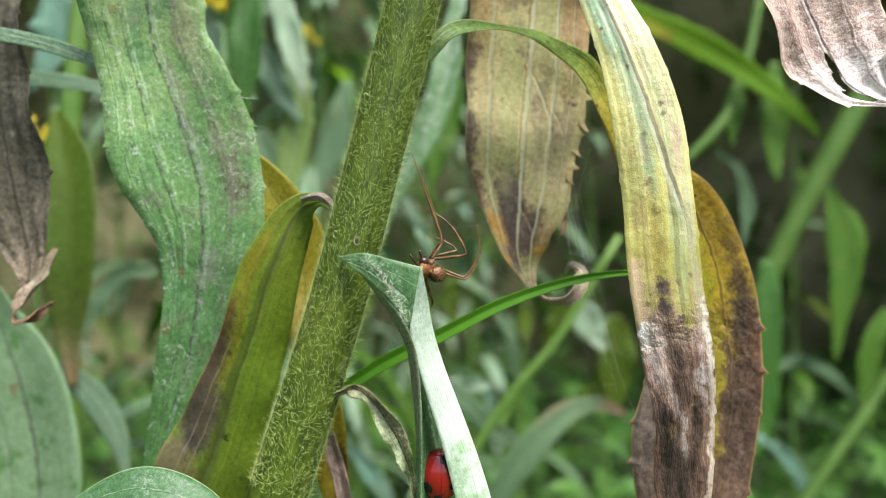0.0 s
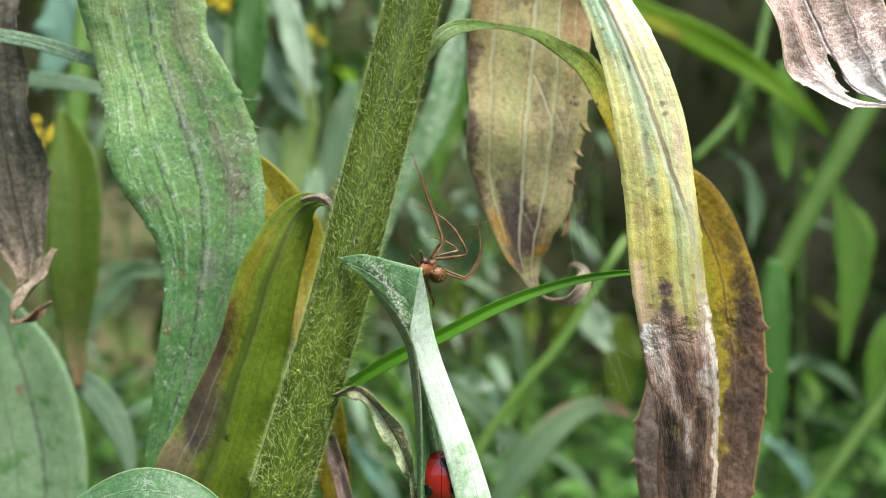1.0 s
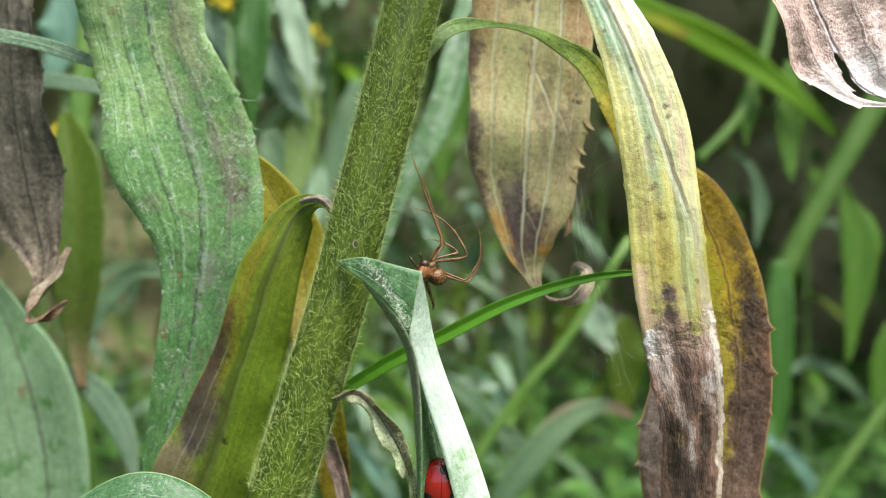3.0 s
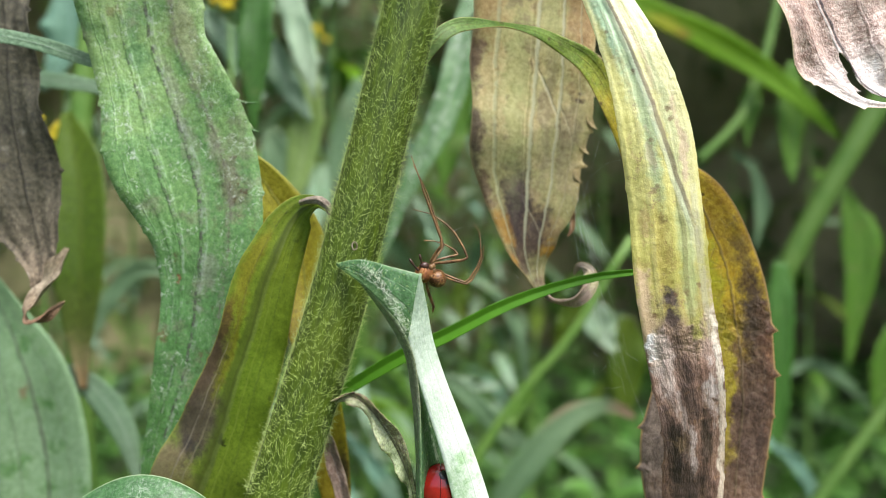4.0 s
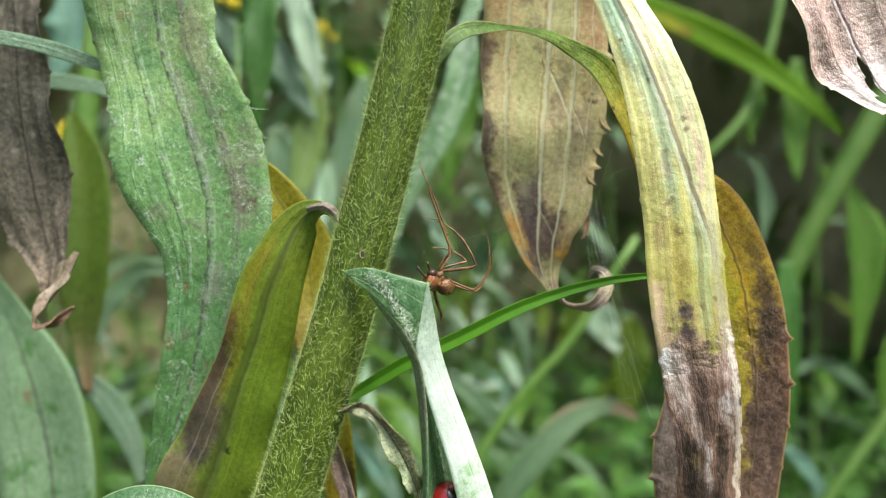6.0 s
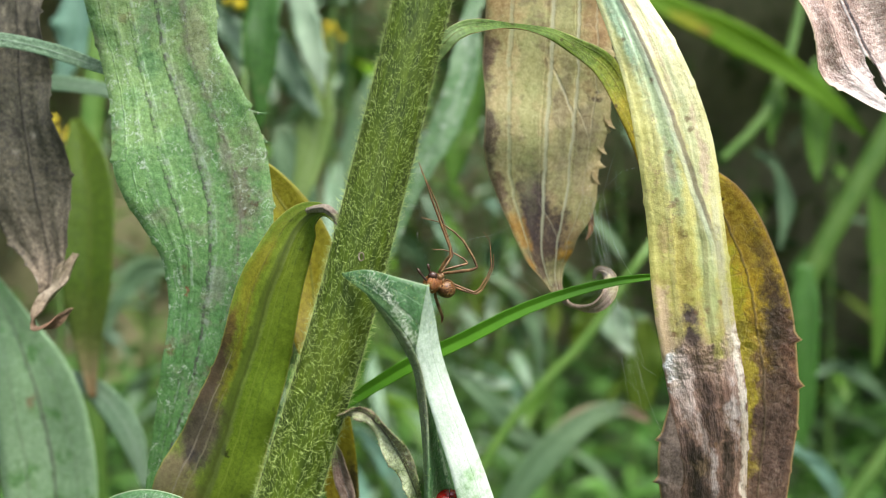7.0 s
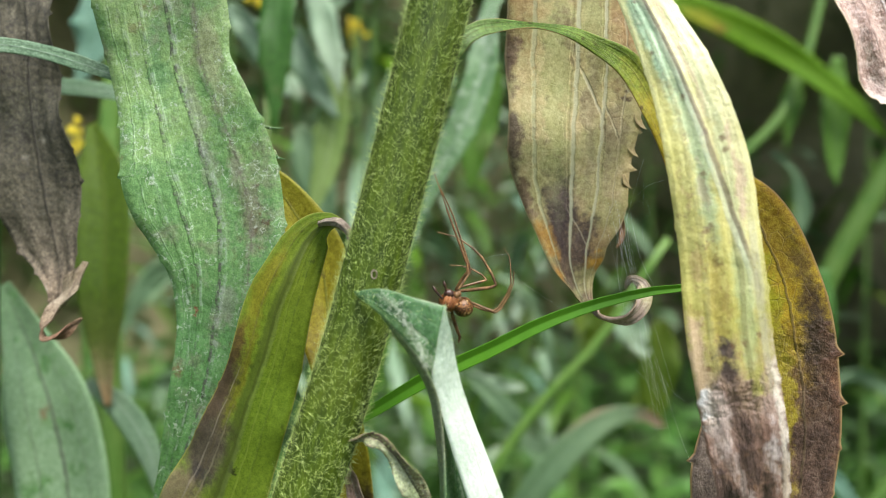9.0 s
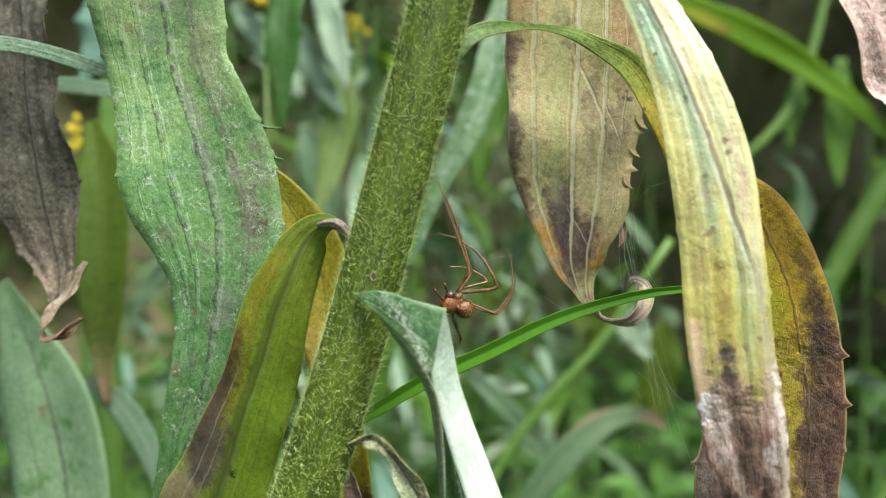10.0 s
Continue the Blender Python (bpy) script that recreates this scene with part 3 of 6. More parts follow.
M_BG.append(leaf_material("leaf_lime_green", [(0.0, (0.1, 0.205, 0.006)), (0.4, (0.11, 0.225, 0.006)), (1.0, (0.085, 0.19, 0.008))], veins=[(0.5, 0.03, (0.2, 0.32, 0.06), 0.5, 0.2)],
                          patches=[(0.3, 0.36, 0.2, 0.03, (0.12, 0.05, 0.02), 0.9), (0.35, 0.3, 0.3, 0.08, (0.32, 0.3, 0.02), 0.7)], grain=0.3, through=0.3, spec=0.12, rough=0.6))
M_BG.append(M_MOTTLED)
M_BG.append(far_leaf("leaf_light_yellow_green", (0.17, 0.27, 0.06), (0.25, 0.36, 0.11), (0.34, 0.42, 0.2)))
M_BG.append(leaf_material("leaf_grey_brown_tip", [(0.0, (0.34, 0.22, 0.15)), (0.08, (0.34, 0.24, 0.16)), (0.14, (0.17, 0.26, 0.13)), (0.6, (0.12, 0.21, 0.1)), (1.0, (0.12, 0.2, 0.09))], veins=[(0.5, 0.04, (0.2, 0.3, 0.18), 0.6, 0.2)],
                          patches=[(0.05, 0.3, 0.12, 0.1, (0.3, 0.2, 0.13), 0.7)], grain=0.4, through=0.3))
M_FADED = leaf_material("leaf_yellow_green_faded", [(0.0, (0.09, 0.15, 0.006)), (0.6, (0.07, 0.125, 0.004)), (0.8, (0.12, 0.16, 0.03)), (0.92, (0.32, 0.26, 0.13)), (1.0, (0.4, 0.25, 0.12))], veins=[(0.5, 0.03, (0.1, 0.13, 0.01), 0.6, 0.2)],
                        grain=0.35, through=0.35, specks=((0.12, 0.08, 0.03), 0.5, 60))
FRESH, GREY, BLUE, PALE, YGREEN, DARK, HOARY, LIME, MOTTLED, LIGHT, BROWNTIP = range(11)
M_BGSTEM = plain("pale_green_stalk", (0.07, 0.15, 0.022), (0.115, 0.2, 0.042), 80, 0.5, vary=0.5)


# ---------------------------------------------------------------- mesh builders
def link(name, verts, faces, mats, parent=None, label="", uvs=None, mat_ids=None, smooth=True):
    me = bpy.data.meshes.new(name)
    me.from_pydata([tuple(v) for v in verts], [], [tuple(f) for f in faces])
    for m in (mats if isinstance(mats, (list, tuple)) else [mats]):
        me.materials.append(m)
    if uvs is not None:
        lay = me.uv_layers.new(name="UVMap")
        idx = np.empty(len(me.loops), np.int32)
        me.loops.foreach_get("vertex_index", idx)
        lay.data.foreach_set("uv", np.asarray(uvs, np.float32)[idx].ravel())
    if mat_ids is not None:
        me.polygons.foreach_set("material_index", np.asarray(mat_ids, np.int32))
    if smooth:
        me.polygons.foreach_set("use_smooth", np.ones(len(me.polygons), bool))
    ob = new(name, me)
    if parent:
        ob.parent = parent
        ob.matrix_parent_inverse = parent.matrix_basis.inverted()
    if label:
        tagged(ob, label)
    return ob


def thing(name, at, label, category, group="", kind=""):
    ob = new(name)
    ob.empty_display_size = 0.01
    ob.matrix_basis = Matrix.Translation(at)
    return tagged(ob, label, category, group, kind)


def glide(rows, count):
    """Smooth rows between control rows (Catmull-Rom by chord length)."""
    r = np.asarray(rows, float)
    if len(r) == 2:
        return r[0] + (r[1] - r[0]) * np.linspace(0, 1, count)[:, None]
    d = np.r_[0, np.cumsum(np.linalg.norm(np.diff(r[:, :3], axis=0), axis=1) + 1e-9)]
    m = np.gradient(r, d, axis=0)
    s = np.linspace(0, d[-1], count)
    k = np.clip(np.searchsorted(d, s, "right") - 1, 0, len(d) - 2)
    h = (d[k + 1] - d[k])[:, None]
    t = ((s - d[k])[:, None]) / h
    return ((2 * t**3 - 3 * t**2 + 1) * r[k] + (t**3 - 2 * t**2 + t) * h * m[k]
            + (-2 * t**3 + 3 * t**2) * r[k + 1] + (t**3 - t**2) * h * m[k + 1])


def bent(rows, count):
    """Straight stretches between joints."""
    r = np.asarray(rows, float)
    d = np.r_[0, np.cumsum(np.linalg.norm(np.diff(r[:, :3], axis=0), axis=1))]
    t = np.linspace(0, d[-1], count)
    return np.stack([np.interp(t, d, c) for c in r.T], 1)


def blade_mesh(rows, nv=110, nu=12, fold=0.0, cup=0.0, wave=0.0, wave_n=5, teeth=0.0, teeth_n=16, thick=0.22, seed=0, facing=(0, -1, 0), ribs=0.0, holes=(), teeth_from=0.0, teeth_to=1.2, teeth_sides=(1.0, 1.0)):
    """A leaf blade about its midrib. rows: x, y, z, half-width left, half-width right (mm), roll (degrees).
    Returns vertices (metres), faces and uvs of a closed thin shell."""
    rng = np.random.default_rng(seed)
    g = glide(rows, nv)
    pos, wl, wr, roll = g[:, :3], g[:, 3].clip(0.02), g[:, 4].clip(0.02), np.radians(g[:, 5])
    tan = np.gradient(pos, axis=0)
    tan /= np.linalg.norm(tan, axis=1)[:, None]
    face = np.asarray(facing, float)
    side = np.cross(face, tan)
    for i in range(nv):
        if np.linalg.norm(side[i]) < 0.15 and i:
            side[i] = side[i - 1]
    side /= np.linalg.norm(side, axis=1)[:, None]
    nor = np.cross(tan, side)
    c, s = np.cos(roll)[:, None], np.sin(roll)[:, None]
    side, nor = c * side + s * nor, c * nor - s * side
    u = np.linspace(-1, 1, 2 * (nu // 2) + 1)
    v = np.linspace(0, 1, nv)
    ph = rng.uniform(0, 6.28, 6)
    top = np.empty((nv, len(u), 3))
    normal = np.empty_like(top)
    for sgn, wid in ((-1, wl), (1, wr)):
        tooth = np.zeros(nv)
        if teeth:
            f = (v * teeth_n + 0.3 * sgn + 0.35 * np.sin(v * 9 + ph[0] * sgn)) % 1.0
            amp = rng.uniform(0.0, 1.5, teeth_n + 8)[np.floor(v * teeth_n + 0.3 * sgn + 0.35 * np.sin(v * 9 + ph[0] * sgn)).astype(int) + 3]
            amp = amp * teeth_sides[0 if sgn < 0 else 1]
            tooth = teeth * amp * (np.clip((f - 0.8) / 0.2, 0, 1) ** 1.5) * np.clip(8 * (v - teeth_from), 0, 1)
            tooth *= np.clip(12 * (teeth_to - v), 0, 1)
            tooth -= teeth * 0.3 * np.sin(v * teeth_n * 1.1 + ph[1] * sgn) ** 2 * np.clip(8 * (v - teeth_from), 0, 1)
        for j, uu in enumerate(u):
            if uu * sgn < 0 or (uu == 0 and sgn > 0):
                continue
            a = abs(uu)
            w = wid + tooth * a**4
            lift = fold * a * w + cup * a * a * w
            lift = lift + wave * a**1.5 * np.sin(v * 6.28 * wave_n + ph[2] + (1.9 if sgn > 0 else 0) + 0.8 * np.sin(v * 7 + ph[3]))
            lift = lift + ribs * (np.cos(a * 12.0) - 1) * 0.5
            top[:, j] = pos + side * (uu * w)[:, None] * (1 - 0.5 * abs(fold) * abs(fold)) + nor * lift[:, None]
    du = np.gradient(top, axis=1)
    dv = np.gradient(top, axis=0)
    normal = np.cross(du, dv)
    normal /= np.linalg.norm(normal, axis=2)[:, :, None] + 1e-12
    th = thick * (1 - 0.6 * np.abs(u) ** 3)[None, :, None]
    bot = top - normal * th * np.sign((normal * nor[:, None]).sum(2).mean() or 1)
    n, m = top.shape[:2]
    verts = np.concatenate([top.reshape(-1, 3), bot.reshape(-1, 3)]) * MM + (0, 0, EYE)
    uvs = np.stack(np.meshgrid((u + 1) / 2, v), -1).reshape(-1, 2)
    idx = np.arange(n * m).reshape(n, m)
    q = np.stack([idx[:-1, :-1], idx[:-1, 1:], idx[1:, 1:], idx[1:, :-1]], -1).reshape(-1, 4)
    if holes:
        mid = uvs[q].mean(1)
        keep = np.ones(len(q), bool)
        for hu, hv, ru, rv, turn in holes:
            a, b = mid[:, 0] - hu, mid[:, 1] - hv
            a, b = a * math.cos(turn) + b * math.sin(turn), b * math.cos(turn) - a * math.sin(turn)
            keep &= (a / ru) ** 2 + (b / rv) ** 2 > 1
        q = q[keep]
    return shell(verts, q, n * m, uvs)


def shell(verts, q, k, uvs):
    """Closes an upper and a lower sheet (quads q, lower vertices k further on) along every open edge."""
    e = np.stack([q, np.roll(q, -1, 1)], -1).reshape(-1, 2)
    have = set(map(tuple, e))
    rim = np.array([(a, b) for a, b in e if (b, a) not in have])
    faces = np.concatenate([q, q[:, ::-1] + k, np.stack([rim[:, 1], rim[:, 0], rim[:, 0] + k, rim[:, 1] + k], -1)])
    kinds = np.r_[np.zeros(len(q)), np.ones(len(q)), np.zeros(len(rim))]
    return verts, faces, np.concatenate([uvs, uvs]), kinds


def loft_mesh(edge_a, edge_b, nv=50, nu=10, bulge=0.0, thick=0.2, wave=0.0):
    """A thin shell between two edge curves (points in mm), bulging towards the front."""
    a, b = glide(edge_a, nv), glide(edge_b, nv)
    u = np.linspace(0, 1, nu)[None, :, None]
    top = a[:, None] * (1 - u) + b[:, None] * u
    du, dv = np.gradient(top, axis=1), np.gradient(top, axis=0)
    nor = np.cross(du, dv)
    nor /= np.linalg.norm(nor, axis=2)[:, :, None] + 1e-12
    nor *= -np.sign(nor[:, :, 1].mean() or 1)
    wid = np.linalg.norm(a - b, axis=1)[:, None, None]
    v = np.linspace(0, 1, nv)
    top = top + nor * (bulge * wid * np.sin(np.pi * u) + wave * np.sin(v * 21)[:, None, None] * np.sin(np.pi * u))
    bot = top - nor * thick
    verts = np.concatenate([top.reshape(-1, 3), bot.reshape(-1, 3)]) * MM + (0, 0, EYE)
    uvs = np.stack(np.meshgrid(np.linspace(0, 1, nu), v), -1).reshape(-1, 2)
    idx = np.arange(nv * nu).reshape(nv, nu)
    q = np.stack([idx[:-1, :-1], idx[:-1, 1:], idx[1:, 1:], idx[1:, :-1]], -1).reshape(-1, 4)
    return shell(verts, q, nv * nu, uvs)


def joined(name, pieces, mats, parent, label=""):
    """Shells joined into one mesh; pieces: (mesh, material of the front, material of the back)."""
    vs, fs, us, ks, off = [], [], [], [], 0
    for (v, f, uv, k), m0, m1 in pieces:
        vs.append(v), fs.append(f + off), us.append(uv), ks.append(np.where(k > 0, m1, m0))
        off += len(v)
    return link(name, np.concatenate(vs), np.concatenate(fs), mats, parent, label, np.concatenate(us), np.concatenate(ks))


def leaf(name, rows, mats, parent, label="", **kw):
    v, f, uv, k = blade_mesh(rows, **kw)
    return link(name, v, f, mats, parent, label, uv, k if isinstance(mats, list) else None)


def tube_mesh(rows, sides=20, nv=60, wob=0.0, seed=0, jointed=False):
    """A round stalk. rows: x, y, z, radius in mm."""
    rng = np.random.default_rng(seed)
    g = bent(rows, nv) if jointed else glide(rows, nv)
    tan = np.gradient(g[:, :3], axis=0)
    tan /= np.linalg.norm(tan, axis=1)[:, None]
    ref = np.array((0.13, -1, 0.21)) if abs(tan[0, 1]) < 0.9 else np.array((1, 0, 0.1))
    a = np.cross(tan, ref)
    a /= np.linalg.norm(a, axis=1)[:, None]
    b = np.cross(tan, a)
    th = np.linspace(0, 2 * np.pi, sides, endpoint=False)
    r = g[:, 3][:, None] * (1 + wob * rng.standard_normal((nv, sides)) * 0.3 + wob * np.cos(th * 5)[None])
    ring = g[:, None, :3] + a[:, None] * (np.cos(th)[None] * r)[:, :, None] + b[:, None] * (np.sin(th)[None] * r)[:, :, None]
    verts = np.concatenate([ring.reshape(-1, 3), g[:1, :3], g[-1:, :3]]) * MM + (0, 0, EYE)
    idx = np.arange(nv * sides).reshape(nv, sides)
    nxt = np.roll(idx, -1, 1)
    quads = np.stack([idx[:-1], nxt[:-1], nxt[1:], idx[1:]], -1).reshape(-1, 4)
    k = nv * sides
    faces = [tuple(q) for q in quads] + [(k, nxt[0, j], idx[0, j]) for j in range(sides)] + [(k + 1, idx[-1, j], nxt[-1, j]) for j in range(sides)]
    uv = np.concatenate([np.stack(np.meshgrid(np.linspace(0, 1, sides), np.linspace(0, 1, nv) * nv / 10), -1).reshape(-1, 2), [[0, 0], [0, 1]]])
    return verts, faces, uv, ring, a, b, th


def tube(name, rows, mat, parent, label="", **kw):
    v, f, uv, *_ = tube_mesh(rows, **kw)
    return link(name, v, f, mat, parent, label, uv)


def hairs(name, roots, ways, length, width, parent, seed=0, lift=0.6, label="", mat=None, curl=1.0, flat=0.35):
    """Fine bowed hairs on given roots, joined into one mesh. ways: out of the surface; flat: how far they lie down along it;
    lift: how much they turn upwards; curl: how far each one bows."""
    rng = np.random.default_rng(seed)
    roots, out = np.asarray(roots, float), np.asarray(ways, float)
    n = len(roots)

    def unit(a):
        return a / (np.linalg.norm(a, axis=1)[:, None] + 1e-9)
    out = unit(out)
    along = rng.normal(0, 1, (n, 3)) + (0, 0, lift * 2)
    along = unit(along - out * (along * out).sum(1)[:, None])
    way = unit(out * (1 - flat) + along * flat)
    bow = rng.normal(0, 1, (n, 3)) - out * 0.5 + (0, 0, lift)
    bow = unit(bow - way * (bow * way).sum(1)[:, None])
    turn = (curl * rng.uniform(0.5, 2.2, n) + 0.01)[:, None]
    ln = (length * rng.uniform(0.55, 1.35, n))[:, None]
    e1 = bow
    e2 = np.cross(way, e1)
    ring = []
    for t, ww in ((0.0, 1.0), (0.3, 0.95), (0.55, 0.85), (0.8, 0.6)):
        c = roots + ln / turn * (way * np.sin(turn * t) + bow * (1 - np.cos(turn * t)))
        for q in range(3):
            a = q * 2.094
            ring.append(c + (e1 * math.cos(a) + e2 * math.sin(a)) * width * ww)
    ring.append(roots + ln / turn * (way * np.sin(turn) + bow * (1 - np.cos(turn))))
    verts = np.stack(ring, 1).reshape(-1, 3) * MM + (0, 0, EYE)
    base = (np.arange(n) * 13)[:, None]
    faces = []
    for lv in (0, 3, 6):
        for q in range(3):
            r = (q + 1) % 3
            faces += (base + (lv + q, lv + r, lv + 3 + r, lv + 3 + q)).tolist()
    for q in range(3):
        faces += (base + (9 + q, 9 + (q + 1) % 3, 12)).tolist()
    return tagged(link(name, verts, faces, mat or M_HAIR, parent, label, smooth=False), kind="stuff")


# ---------------------------------------------------------------- ground and distance
def ground():
    n = 60
    g = np.linspace(-1, 1, n)
    g = np.sign(g) * np.abs(g) ** 2.2 * 60
    xs, ys = np.meshgrid(g, g)
    zs = np.array([[0.03 * noise.noise((x * 1.3, y * 1.3, 0)) if abs(x) + abs(y) < 8 else 0 for x, y in zip(a, b)] for a, b in zip(xs, ys)])
    verts = np.stack([xs, ys, zs], -1).reshape(-1, 3)
    idx = np.arange(n * n).reshape(n, n)
    faces = np.stack([idx[:-1, :-1], idx[:-1, 1:], idx[1:, 1:], idx[1:, :-1]], -1).reshape(-1, 4)
    m = plain("mossy_soil", (0.03, 0.05, 0.015), (0.05, 0.09, 0.025), 6, 0.9, bump=0.6, dist=0.02)
    return tagged(link("ground", verts, faces, m), "dark soil with low green plants", "ground", kind="structure")


def hedge_backdrop():
    """The shaded edge of the wood, a bumpy curtain behind the plants. Its unseen top is added, leaning in to shade
    them.
    """
    na, nz = 90, 30
    verts, faces = [], []
    for j in range(nz):
        for i in range(na):
            a = radians(-100 + 200 * i / (na - 1))
            z = -0.1 + 4.2 * j / (nz - 1)
            r = 2.9 - 1.5 * max(0.0, (z - 1.0) / 3.1) ** 1.3 + 0.35 * noise.noise((math.sin(a) * 6, math.cos(a) * 6, z * 2.2)) + 0.15 * noise.noise((a * 14, z * 6, 3))
            verts.append((r * math.sin(a), r * math.cos(a), z))
    for j in range(nz - 1):
        for i in range(na - 1):
            k = j * na + i
            faces.append((k, k + 1, k + na + 1, k + na))
    rg = np.random.default_rng(91)
    lv, lf = [], []
    for c in rg.integers(0, len(faces), 7000):
        p = sum((Vector(verts[q]) for q in faces[c]), Vector()) / 4 * 0.985 + Vector(rg.normal(0, 0.05, 3))
        a, b = Vector(rg.normal(0, 1, 3)).normalized(), Vector(rg.normal(0, 1, 3)).normalized()
        ln, w, k = rg.uniform(0.05, 0.1), rg.uniform(0.015, 0.03), len(lv)
        lv += [p - a * ln, p + b * w, p + a * ln - Vector((0, 0, 0.03)), p - b * w]
        lf.append((k, k + 1, k + 2, k + 3))
    tagged(link("wood_foliage", lv, lf, M_WOOD), "dark leaves along the edge of the wood", "foliage", kind="stuff")
    m = plain("shaded_wood_edge", (0.11, 0.108, 0.05), (0.23, 0.215, 0.1), 3.0, 0.9, bump=0.8, dist=0.05)
    return tagged(link("backdrop", verts, faces, m), "dark green edge of a wood with an added shading overhang", "backdrop", kind="structure")


def scatter_leaves(name, count, region, length, width, mat, label, seed, droop=0.6, upright=0.4):
    """Many narrow leaves standing and hanging in a region (x0, x1, y0, y1, z0, z1), metres."""
    rng = np.random.default_rng(seed)
    verts, faces = [], []
    x0, x1, y0, y1, z0, z1 = region
    for _ in range(count):
        y = y0 + (y1 - y0) * rng.random()
        wide = 0.35 + 0.65 * (y + 0.1)
        p = np.array((rng.uniform(x0, x1) * wide, y, rng.uniform(z0, z1)))
        if math.hypot(p[0], p[1]) > 2.55:
            continue
        a = rng.uniform(0, 6.28)
        way = np.array((math.cos(a), math.sin(a), rng.normal(upright, 0.5)))
        way /= np.linalg.norm(way)
        side = np.cross(way, (0, 0, 1.0)) + rng.normal(0, 0.5, 3)
        side /= np.linalg.norm(side)
        ln, wd = length * rng.uniform(0.5, 1.4), width * rng.uniform(0.5, 1.3)
        k = len(verts)
        segs = 5
        for i in range(segs + 1):
            t = i / segs
            c = p + way * ln * t + np.array((0, 0, -1)) * droop * ln * t * t
            w = wd * math.sin(math.pi * (0.06 + 0.92 * t)) ** 0.8
            nn = np.cross(side, way) * 0.25 * w
            verts += [c - side * w + nn, c, c + side * w + nn]
        for i in range(segs):
            b = k + 3 * i
            faces += [(b, b + 1, b + 4, b + 3), (b + 1, b + 2, b + 5, b + 4)]
    return tagged(link(name, verts, faces, mat), label, "undergrowth", kind="stuff")


M_WOOD = plain("wood_leaves_dark", (0.065, 0.13, 0.03), (0.13, 0.2, 0.055), 8, 0.6, 0.3, island=0.8)
ground()
hedge_backdrop()
M_UNDER = plain("undergrowth_green", (0.058, 0.15, 0.03), (0.12, 0.25, 0.06), 12, 0.55, 0.3, island=0.8)
scatter_leaves("low_plants", 6000, (-1.7, 1.7, 0.6, 3.0, 0.0, 0.16), 0.09, 0.016, M_UNDER, "low green ground plants in the shade", 3, 0.5, 0.7)
scatter_leaves("ground_cover", 1600, (-1.7, 1.7, -0.05, 0.6, 0.0, 0.1), 0.08, 0.014, M_UNDER, "low green leaves on the ground round the stems", 5, 0.5, 0.6)


# ---------------------------------------------------------------- the plant in front
plant = thing("goldenrod_plant", (0, 0, 0), "hairy green goldenrod stem with withering drooping leaves", "plant")
STEM = [(-26.47, -3.00, -47.50, 4.163), (-19.77, -3.00, -26.69, 3.940), (-14.27, -3.00, -8.85, 3.791), (-9.81, -3.00, 8.25, 3.717), (-6.10, -3.00, 23.12, 3.717), (-3.42, -3.00, 34.27, 3.643), (0.45, -2.00, 51.15, 3.530), (3.53, 0.00, 72.12, 3.372)]
v, f, uv, ring, *_ = tube_mesh(STEM, sides=36, nv=160, wob=0.006)
stem = link("stem", v, f, M_STEM, plant, "upright hairy green stem", uv)
tube("stem", [(-24.5, -3, -43, 4.05), (-40, 0, -110, 4.2), (-62, 8, -280, 4.4), (-66, 12, -505, 4.8)], M_STEM, plant, "lower part of the green stem", nv=40, sides=20)
tube("stem", [(3.53, 0.00, 71.74, 3.372), (9, 2, 110, 3.0), (16, 4, 190, 2.6), (20, 6, 300, 1.6)], M_STEM, plant, "upper part of the green stem", nv=40, sides=20)
for rows in ([(-35.84, 3.00, 60.47, 0.789), (-26.63, 1.00, 68.20, 0.619), (-10.93, -1.00, 71.40, 0.607), (2.59, -0.50, 66.42, 0.686)], [(8.80, -1.00, 58.12, 0.607), (5.01, -1.00, 61.15, 0.607), (1.66, -1.50, 58.20, 0.679)], [(10.49, 18.00, 69.27, 0.814), (6.95, 8.00, 67.96, 0.662), (1.82, -1.00, 59.64, 0.683)], [(30.35, 0.00, 65.60, 0.690), (17.32, 0.00, 73.65, 0.613), (3.83, 0.00, 71.74, 0.690)]):
    tube("petiole", rows, M_PETIOLE if rows[0][1] > 15 else M_STEM, plant, "", nv=24, sides=10)
rng = np.random.default_rng(11)
roots, ways = [], []
for _ in range(16500):
    i, j = rng.integers(20, 125), rng.integers(0, 36)
    c = ring[i].mean(0)
    p = ring[i, j] + rng.uniform(-0.5, 0.5) * (ring[i, (j + 1) % 36] - ring[i, j]) + rng.uniform(0, 1) * (ring[i + 1, j] - ring[i, j])
    if (p - c)[1] < 1.5:
        roots.append(p)
        ways.append((p - c) / np.linalg.norm(p - c))
hairs("stem_hair", roots[:8000], ways[:8000], 0.8, 0.017, stem, 4, 0.55, "dense short white hairs", curl=1.2, flat=0.55)
hairs("stem_hair", roots[8000:], ways[8000:], 1.0, 0.016, stem, 6, 0.3, "longer pale hairs standing out", curl=0.7, flat=0.2)

